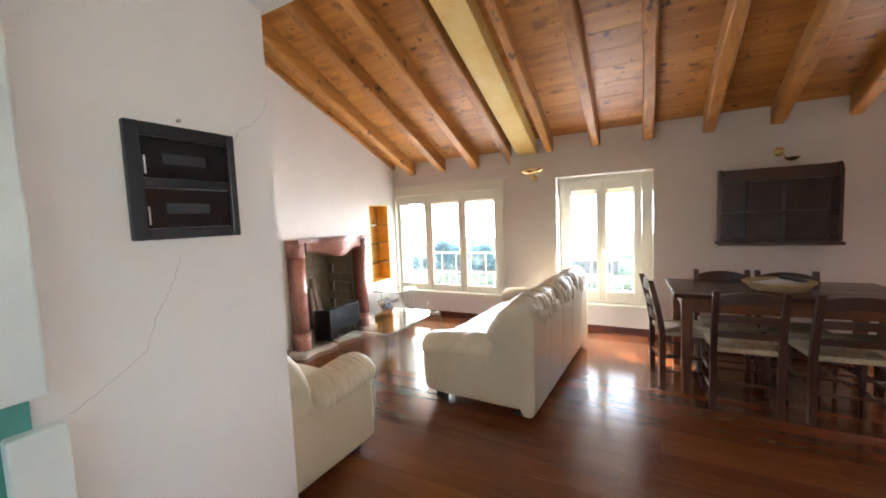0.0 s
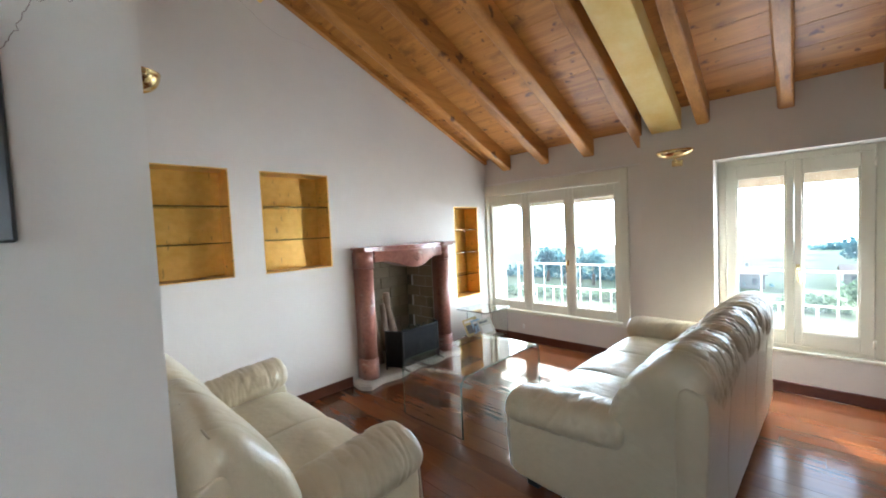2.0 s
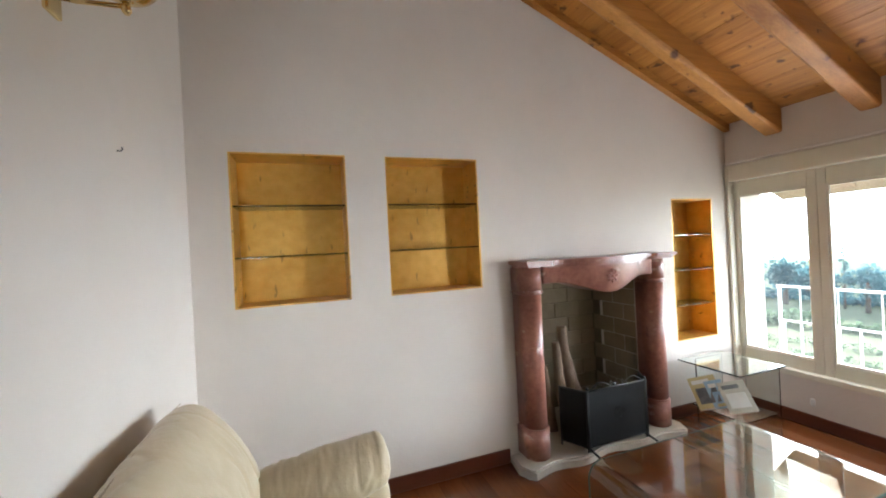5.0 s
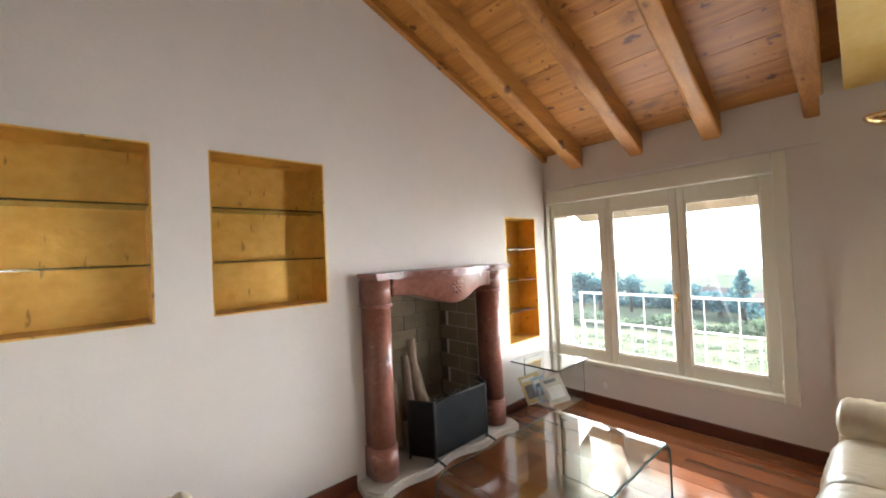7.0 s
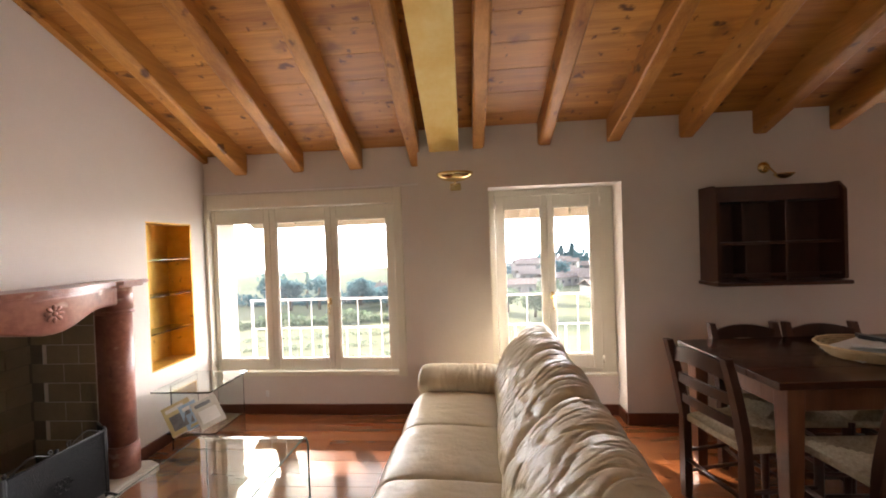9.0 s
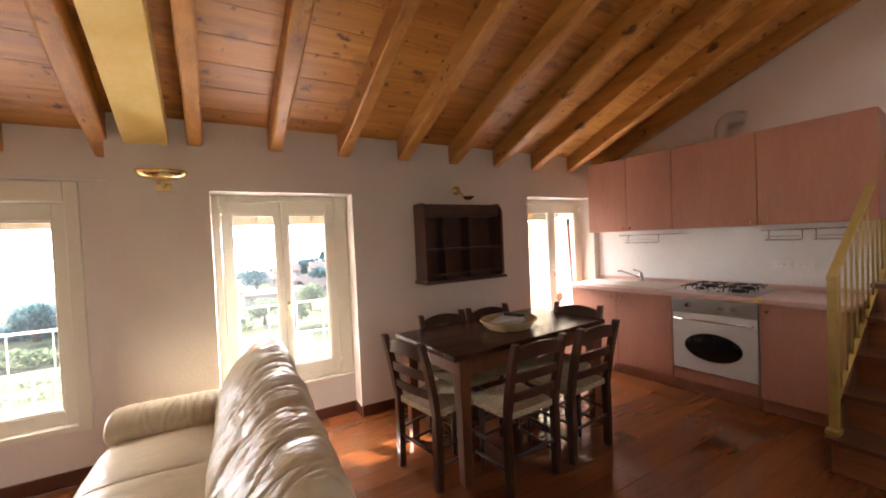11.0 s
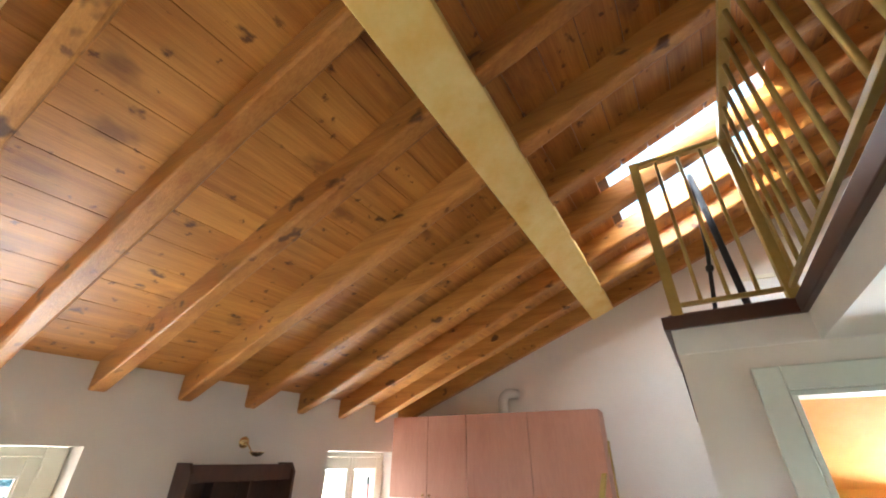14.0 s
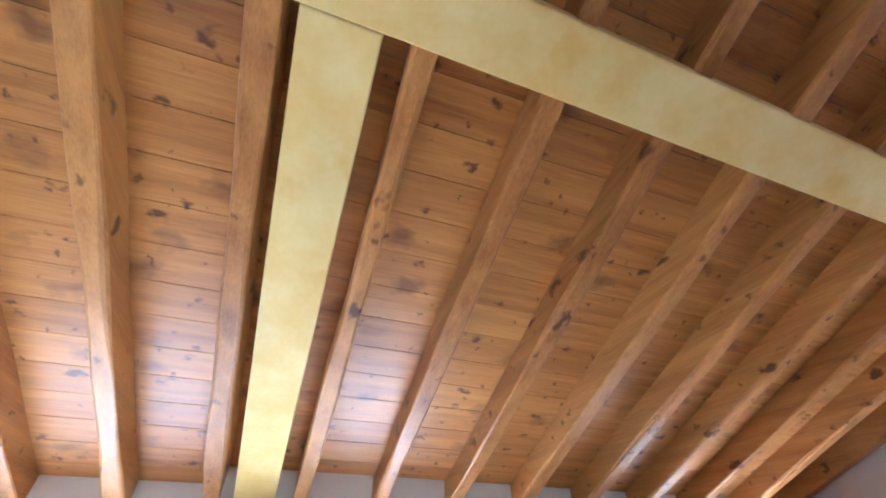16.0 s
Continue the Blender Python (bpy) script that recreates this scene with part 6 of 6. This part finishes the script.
# entry phone
def intercom():
    p = thing("entry_phone", (XD - 0.001, 3.684, 1.34, 0, 0, -90), "white wall intercom handset with a hanging cord", "intercom")
    part("base", bbox(-0.028, -0.03, 0.0, 0.04, 0, 0.20, 0.006), PLATE, p)
    bm = bmesh.new()
    secs = [(0.005, -0.066, 0.020), (0.03, -0.068, 0.024), (0.05, -0.058, 0.014), (0.10, -0.056, 0.013), (0.15, -0.058, 0.014), (0.175, -0.068, 0.024), (0.205, -0.066, 0.020)]
    rings = [[bm.verts.new((a * 0.024 - 0.015, y + b * t, z)) for a, b in ((-1, -1), (1, -1), (1, 1), (-1, 1))] for z, y, t in secs]
    for a, b in zip(rings, rings[1:]):
        for k in range(4):
            bm.faces.new((a[k], a[(k + 1) % 4], b[(k + 1) % 4], b[k]))
    bm.faces.new(rings[0])
    bm.faces.new(rings[-1][::-1])
    part("handset", bevelled(bm, 0.005), PLATE, p)
    for z in (0.022, 0.185):
        part("cradle", bbox(-0.035, -0.05, z - 0.014, 0.005, -0.03, z + 0.014, 0.003), PLATE, p)
    bm = bmesh.new()
    tube(bm, [(-0.015, -0.066, 0.005), (-0.022, -0.066, -0.05), (-0.018, -0.064, -0.10), (0.0, -0.06, -0.115), (0.016, -0.05, -0.10), (0.02, -0.03, -0.05), (0.02, -0.02, 0.003)], 0.006, 8)
    part("cord", bm, PLATE, p)


intercom()
s = thing("light_switch", pose(XD - 0.001, 3.52, 0.925, 0, 0, -90), "white wall switch plate with a round button and a rocker", "switch")
part("plate", bbox(-0.066, -0.009, -0.04, 0.066, 0, 0.04, 0.004), PLATE, s)
part("insert", bbox(-0.045, -0.011, -0.024, 0.002, -0.0085, 0.024, 0.002, 1), PLATE, s)
part("button", tube(bmesh.new(), [(-0.022, -0.0105, 0), (-0.022, -0.017, 0)], 0.010, 14), CASING, s, "small round button")
part("rocker", bbox(0.005, -0.014, -0.024, 0.046, -0.0085, 0.024, 0.003, 1), PLATE, s)

# bathroom glimpsed through the open door
bm = bmesh.new()
box(bm, 3.235, 2.0, 1.28, 3.258, 3.555, LOFT - 0.175)
box(bm, XD + 0.125, 3.535, 1.28, 3.234, 3.558, LOFT - 0.175)
box(bm, XD + 0.125, 2.0, 1.28, 3.234, 2.02, LOFT - 0.175)
setting("bathroom_wall", bm, ORANGE, "ochre painted bathroom wall")
bm = bmesh.new()
box(bm, 3.235, 2.0, 0, 3.258, 3.555, 1.279)
box(bm, XD + 0.125, 3.535, 0, 3.234, 3.558, 1.279)
box(bm, XD + 0.125, 2.0, 0, 3.234, 2.02, 1.279)
setting("bathroom_mosaic", bm, MOSAIC, "ochre mosaic tiles on the lower bathroom wall")
bm = prism(bmesh.new(), [(XD + 0.125, LOFT - 0.20), (3.234, 1.62), (3.234, LOFT - 0.176), (XD + 0.125, LOFT - 0.176)], "y", 2.021, 3.534)
setting("bathroom_ceiling", bm, ORANGE)
w = tagged(new("window_5"), "small yellow-framed frosted bathroom window", "window", "", "structure")
# the pane itself glows in place of daylight; only wall lies behind
sky_glow = bpy.data.materials.new("glowing_frosted_pane")
sky_glow.use_nodes = True
g = sky_glow.node_tree.nodes["Principled BSDF"]
g.inputs["Base Color"].default_value = (0.8, 0.82, 0.84, 1)
g.inputs["Emission Color"].default_value = (0.9, 0.95, 1.0, 1)
g.inputs["Emission Strength"].default_value = 9.0
part("pane", bbox(3.228, 2.44, 1.12, 3.2345, 2.92, 1.52, 0), sky_glow, w, "bright frosted pane")
for a, b, c, e in ((2.37, 1.05, 2.44, 1.59), (2.92, 1.05, 2.99, 1.59), (2.44, 1.05, 2.92, 1.12), (2.44, 1.52, 2.92, 1.59)):
    part("window_frame", bbox(3.20, a, b, 3.2345, c, e, 0.004), YELLOW, w)

# ---- outside ----


def leafy(m, share):
    """Let part of the light through the leaves."""
    t = m.node_tree
    bsdf = t.nodes["Principled BSDF"]
    tr = t.nodes.new("ShaderNodeBsdfTranslucent")
    t.links.new(bsdf.inputs["Base Color"].links[0].from_socket, tr.inputs["Color"])
    mx = t.nodes.new("ShaderNodeMixShader")
    mx.inputs[0].default_value = share
    t.links.new(bsdf.outputs[0], mx.inputs[1])
    t.links.new(tr.outputs[0], mx.inputs[2])
    t.links.new(mx.outputs[0], t.nodes["Material Output"].inputs["Surface"])
    return m


CREAM_RENDER = material("cream_render", (0.62, 0.55, 0.40), (0.70, 0.63, 0.48), 3, 0.85, 0.2, 40)
BALCONY = material("balcony_tile", (0.26, 0.21, 0.18), (0.34, 0.29, 0.25), 6, 0.7)
WHITE_METAL = material("white_painted_iron", (0.74, 0.74, 0.72), (0.80, 0.80, 0.78), 6, 0.4)
FIELD = material("dry_field", (0.085, 0.108, 0.052), (0.150, 0.158, 0.088), 0.05, 0.95, fine=0.35, spec=0.12)
spots(FIELD, (0.035, 0.055, 0.026), 0.05, 0.25, 0.2, 0.8, keep=0.4)
# haze blue of the distance is mixed into this leaf colour
LEAF_HAZY = leafy(material("haze_blue_foliage", (0.055, 0.130, 0.145), (0.095, 0.190, 0.205), 0.8, 0.8, rand=0.3, spec=0.1), 0.6)
LEAF_B = leafy(material("light_foliage", (0.085, 0.125, 0.08), (0.13, 0.18, 0.11), 0.8, 0.8, rand=0.3, spec=0.1), 0.6)
BARK = material("bark", (0.06, 0.045, 0.03), (0.12, 0.09, 0.06), 3, 0.9)
ROOF_TILE = material("terracotta_roof", (0.16, 0.125, 0.108), (0.24, 0.19, 0.165), 1.5, 0.85, rand=0.2, spec=0.1)
HOUSE_WALL = material("pale_house_render", (0.17, 0.158, 0.142), (0.26, 0.24, 0.21), 0.6, 0.9, rand=0.4)
SHUTTER = material("dark_window_opening", (0.05, 0.055, 0.06), (0.10, 0.09, 0.08), 2, 0.5)

bm = bmesh.new()
box(bm, -2.9, 7.26, -0.30, 4.9, 8.20, -0.12)
setting("balcony_floor", bm, BALCONY, "tiled balcony floor outside the windows")
bm = bmesh.new()
box(bm, -2.62, 7.26, -0.119, -2.32, 7.345, 1.9)
setting("balcony_wall_west", bm, CREAM_RENDER, "cream rendered balcony end wall")
bm = bmesh.new()
box(bm, 4.08, 7.26, -0.119, 4.38, 8.1, 1.6)
setting("balcony_wall_east", bm, CREAM_RENDER, "cream rendered balcony end wall")


def balcony_railing():
    r = thing("balcony_railing", (0, 8.12, -0.119), "white painted iron balcony railing with upright bars", "railing")
    part("top_rail", tube(bmesh.new(), [(-2.6, 0, 0.905), (4.4, 0, 0.905)], 0.012, 10), WHITE_METAL, r)
    part("mid_rail", tube(bmesh.new(), [(-2.6, 0, 0.572), (4.4, 0, 0.572)], 0.010, 8), WHITE_METAL, r)
    part("low_rail", tube(bmesh.new(), [(-2.6, 0, 0.08), (4.4, 0, 0.08)], 0.010, 8), WHITE_METAL, r)
    k = 0
    x = -2.55
    bar = tube(bmesh.new(), [(0, 0, 0.085), (0, 0, 0.572)], 0.010, 6)
    me = bpy.data.meshes.new("bar")
    bar.to_mesh(me)
    bar.free()
    me.materials.append(WHITE_METAL)
    while x < 4.38:
        ob = new("bar", me)
        ob.parent = r
        ob.location.x = x
        x += 0.138
        if k % 2 == 0:
            part("upright", tube(bmesh.new(), [(x, 0, 0.572), (x, 0, 0.905)], 0.006, 6), WHITE_METAL, r)
        k += 1
    for x in (-2.58, -0.6, 1.5, 3.2, 4.36):
        part("post", bbox(x - 0.012, -0.012, 0, x + 0.012, 0.012, 0.905, 0.003), WHITE_METAL, r)


balcony_railing()

GROUND = -14.0
bm = bmesh.new()
n = 60
grid = [[bm.verts.new((-1500 + 3000 * i / n, -600 + 2400 * j / n, GROUND)) for i in range(n + 1)] for j in range(n + 1)]
for j in range(n):
    for i in range(n):
        bm.faces.new((grid[j][i], grid[j][i + 1], grid[j + 1][i + 1], grid[j + 1][i]))
setting("ground", bm, FIELD, "pale dry fields in the valley", "ground")
# lower storeys of the house
bm = bmesh.new()
box(bm, -2.56, 0.45, GROUND, 4.9, 7.25, -0.31)
setting("house_base", bm, CREAM_RENDER)

# glowing band in place of far haze; its emission also lights the room
haze = bpy.data.materials.new("haze_glow")
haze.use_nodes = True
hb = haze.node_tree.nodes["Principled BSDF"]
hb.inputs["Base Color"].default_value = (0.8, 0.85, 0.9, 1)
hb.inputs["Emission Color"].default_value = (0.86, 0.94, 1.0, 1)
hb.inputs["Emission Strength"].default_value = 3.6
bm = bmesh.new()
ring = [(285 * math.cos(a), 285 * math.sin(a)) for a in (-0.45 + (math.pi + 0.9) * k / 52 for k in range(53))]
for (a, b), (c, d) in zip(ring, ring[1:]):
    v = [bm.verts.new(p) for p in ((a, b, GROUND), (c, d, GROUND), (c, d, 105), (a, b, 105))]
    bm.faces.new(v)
setting("backdrop", bm, haze, "glowing band standing for the hazy distance beyond the valley", "backdrop")


def tree(x, y, height, width, mat, seed, kind="round"):
    r = random.Random(seed)
    t = thing("tree", (x, y, GROUND), "leafy tree with a dense uneven crown in the valley" if kind == "round" else "dark conifer with a ragged pointed crown", "tree", "trees in the valley")
    bm = bmesh.new()
    tube(bm, [(0, 0, 0), (0.1, 0, height * 0.3), (0.05, 0.1, height * 0.8)], 0.2, 7, True, (width * 0.06, width * 0.045, 0.03))
    for k in range(4):
        a = r.uniform(0, 6.28)
        z = height * r.uniform(0.25, 0.5)
        tube(bm, [(0.08, 0, z), (math.cos(a) * width * 0.3, math.sin(a) * width * 0.3, z + height * 0.18)], 0.08, 5, True, (width * 0.025, 0.02))
    part("trunk", bm, BARK, t)
    verts, faces = [], []
    clumps = []
    for k in range(16):
        if kind == "round":
            a, u = r.uniform(0, 6.28), r.uniform(-0.7, 1)
            rad = width * 0.32 * math.sqrt(max(0.05, 1 - u * u)) * r.uniform(0.5, 1.1)
            clumps.append((rad * math.cos(a), rad * math.sin(a), height * (0.6 + 0.28 * u), width * r.uniform(0.15, 0.24)))
        else:
            u = k / 15
            a = r.uniform(0, 6.28)
            rad = width * 0.3 * (1 - u)
            clumps.append((rad * math.cos(a), rad * math.sin(a), height * (0.14 + 0.8 * u), width * (0.25 * (1 - u) + 0.06)))
    for cx, cy, cz, cr in clumps:
        for k in range(55):
            d = Vector((r.gauss(0, 1), r.gauss(0, 1), r.gauss(0, 1))).normalized() * cr * r.uniform(0.6, 1.1)
            p = Vector((cx, cy, cz)) + Vector((d.x, d.y, d.z * 0.8))
            s = width * r.uniform(0.025, 0.05)
            a = Vector((r.gauss(0, 1), r.gauss(0, 1), r.gauss(0, 1))).normalized()
            b = a.orthogonal().normalized()
            c = a.cross(b)
            i = len(verts)
            verts += [tuple(p + b * s), tuple(p + c * s * 1.2), tuple(p - b * s + a * s * 0.6), tuple(p - c * s)]
            faces += [(i, i + 1, i + 2), (i, i + 2, i + 3)]
    me = bpy.data.meshes.new("crown")
    me.from_pydata(verts, [], faces)
    me.materials.append(mat)
    ob = new("crown", me)
    ob.parent = t


TREES = [(-74, 92, 7.5, 8, 0), (-52, 98, 9.0, 9, 0), (-46, 96, 7.0, 8, 0), (-43, 99, 11.5, 3.2, 2), (-39, 97, 8.2, 7, 0), (-30, 102, 6.0, 9, 0), (-17.5, 96, 9.0, 7.5, 2),
         (-22, 99, 4.5, 8, 0), (48, 196, 14, 12, 2), (38, 205, 9, 14, 0), (54, 206, 10, 14, 0), (12, 82, 5.0, 6, 1), (7, 88, 5.5, 7, 1), (24, 78, 5.0, 6, 1), (36, 80, 5.5, 7, 1), (18, 100, 6.0, 7, 1), (48, 102, 7, 8, 1), (60, 120, 8, 9, 1), (30, 140, 8, 9, 0), (10, 150, 8, 9, 0), (70, 170, 9, 10, 0), (44, 200, 13, 12, 2), (90, 150, 9, 9, 0)]
for i, (x, y, h, w, k) in enumerate(TREES):
    if x < -10:
        h, w = h * 1.12, w * 1.0
    tree(x, y, h, w, LEAF_B if k == 1 else LEAF_HAZY, 100 + i, "cone" if k == 2 else "round")


def bushes(name, x0, y0, x1, y1, count, size, seed, label):
    """A hedge line of many small leaf clumps."""
    r = random.Random(seed)
    verts, faces = [], []
    for k in range(count):
        t = r.random()
        cx, cy = x0 + (x1 - x0) * t + r.gauss(0, size * 0.5), y0 + (y1 - y0) * t + r.gauss(0, size * 0.5)
        h = size * (0.5 + 0.5 * math.sin(t * 40 + seed)) + size * 0.4
        p = Vector((cx, cy, GROUND + r.uniform(0.0, h)))
        s = size * r.uniform(0.12, 0.25)
        a = Vector((r.gauss(0, 1), r.gauss(0, 1), r.gauss(0, 1))).normalized()
        b = a.orthogonal().normalized()
        c = a.cross(b)
        i = len(verts)
        verts += [tuple(p + b * s), tuple(p + c * s), tuple(p - b * s + a * s * 0.6), tuple(p - c * s)]
        faces += [(i, i + 1, i + 2), (i, i + 2, i + 3)]
    me = bpy.data.meshes.new(name)
    me.from_pydata(verts, [], faces)
    me.materials.append(LEAF_B if seed % 2 else LEAF_HAZY)
    tagged(new(name, me), label, "bushes", "", "stuff")


bushes("hedge", -80, 70, 4, 86, 3200, 1.9, 1, "rows of green vines and bushes on the slope")
bushes("hedge", -90, 104, -8, 108, 2200, 2.6, 2, "dark hedge at the edge of the field")
bushes("hedge", 0, 226, 120, 236, 2000, 3.6, 4, "dark hedge beyond the village")
for k in range(4):
    bushes("vine_row", -48 + 3 * k, 44 + 7 * k, -4 - 2 * k, 50 + 7 * k, 700, 0.8, 11 + 2 * k, "row of green vines on the slope below")
bushes("hedge", 6, 36, 34, 40, 900, 1.2, 3, "green garden shrubs below the balcony")


def house(x, y, w, d, h, turn, seed):
    r = random.Random(seed)
    t = thing("house", (x, y, GROUND, 0, 0, turn), "pale rendered village house with a low terracotta roof", "house", "houses in the valley")
    part("wall", bbox(-w / 2, -d / 2, 0, w / 2, d / 2, h, 0), HOUSE_WALL, t)
    o = 0.5
    rise = d * 0.2
    bm = prism(bmesh.new(), [(-d / 2 - o, h - 0.1), (0, h + rise), (d / 2 + o, h - 0.1), (d / 2 + o, h + 0.12), (0, h + rise + 0.25), (-d / 2 - o, h + 0.12)], "x", -w / 2 - o, w / 2 + o)
    roof = part("roof", bm, ROOF_TILE, t)
    part("chimney", bbox(w * 0.2 - 0.3, d * 0.1 - 0.3, h + rise * 0.5, w * 0.2 + 0.3, d * 0.1 + 0.3, h + rise + 0.9, 0), HOUSE_WALL, roof)
    for s in range(int(h // 2.7)):
        n = max(2, int(w // 2.6))
        for k in range(n):
            cx = -w / 2 + (k + 0.5) * w / n
            win = part("window", bbox(cx - 0.45, -d / 2 - 0.03, 0.9 + s * 2.7, cx + 0.45, -d / 2 - 0.002, 2.2 + s * 2.7, 0), SHUTTER, t)


rng = random.Random(21)
for i in range(34):
    y = 98 + i * 3.8 + rng.uniform(-3, 3)
    x = y * rng.uniform(0.02, 0.66) + 2
    w, d, h, turn = rng.uniform(8, 14), rng.uniform(6, 9), rng.choice((2.9, 5.4, 5.4)), rng.uniform(-25, 25)
    house(x, y, w, d, 2.9 if y < 165 else h, turn, i)
for i, (x, y, w, d, h, a) in enumerate([(-12, 108, 10, 6, 3.0, 5), (-30, 114, 12, 7, 3.0, 0)]):
    house(x, y, w, d, h, a, 50 + i)

# ---- floor planks ----
floor_ob = bpy.data.objects["floor"]
plank_cache = {}


def plank(x0, x1, y0, y1):
    w, l = round(y1 - y0, 3), round(x1 - x0, 3)
    if (l, w) not in plank_cache:
        bm = bmesh.new()
        g, b = 0.0004, 0.0006
        lo = [bm.verts.new(p) for p in ((g, g, -0.006), (l - g, g, -0.006), (l - g, w - g, -0.006), (g, w - g, -0.006))]
        md = [bm.verts.new((v.co.x, v.co.y, -b * 0.7)) for v in lo]
        hi = [bm.verts.new(p) for p in ((g + b, g + b, 0), (l - g - b, g + b, 0), (l - g - b, w - g - b, 0), (g + b, w - g - b, 0))]
        bm.faces.new(hi)
        for i in range(4):
            j = (i + 1) % 4
            bm.faces.new((lo[i], lo[j], md[j], md[i]))
            bm.faces.new((md[i], md[j], hi[j], hi[i]))
        me = bpy.data.meshes.new("plank")
        bm.to_mesh(me)
        bm.free()
        me.materials.append(FLOOR)
        plank_cache[(l, w)] = me
    ob = new("plank", plank_cache[(l, w)])
    ob.parent = floor_ob
    ob.location = (x0, y0, 0)


rng = random.Random(9)
LENGTHS = (1.2, 1.5, 1.8, 2.2)
y = 0.6
while y < 7.2:
    y1 = y + 0.13
    xa, xb = (XW, 4.45) if y1 > YS + 0.05 else (XH, XD)
    if y > YN2:
        break
    y1 = min(y1, 6.90)
    x = xa - rng.choice((0.0, 0.2, 0.4, 0.6))
    while x < xb:
        l = rng.choice(LENGTHS)
        a, b = max(x, xa), min(x + l, xb)
        if b - a > 0.08:
            plank(round(a, 2), round(b, 2), y, y1)
        x += l
    y += 0.13
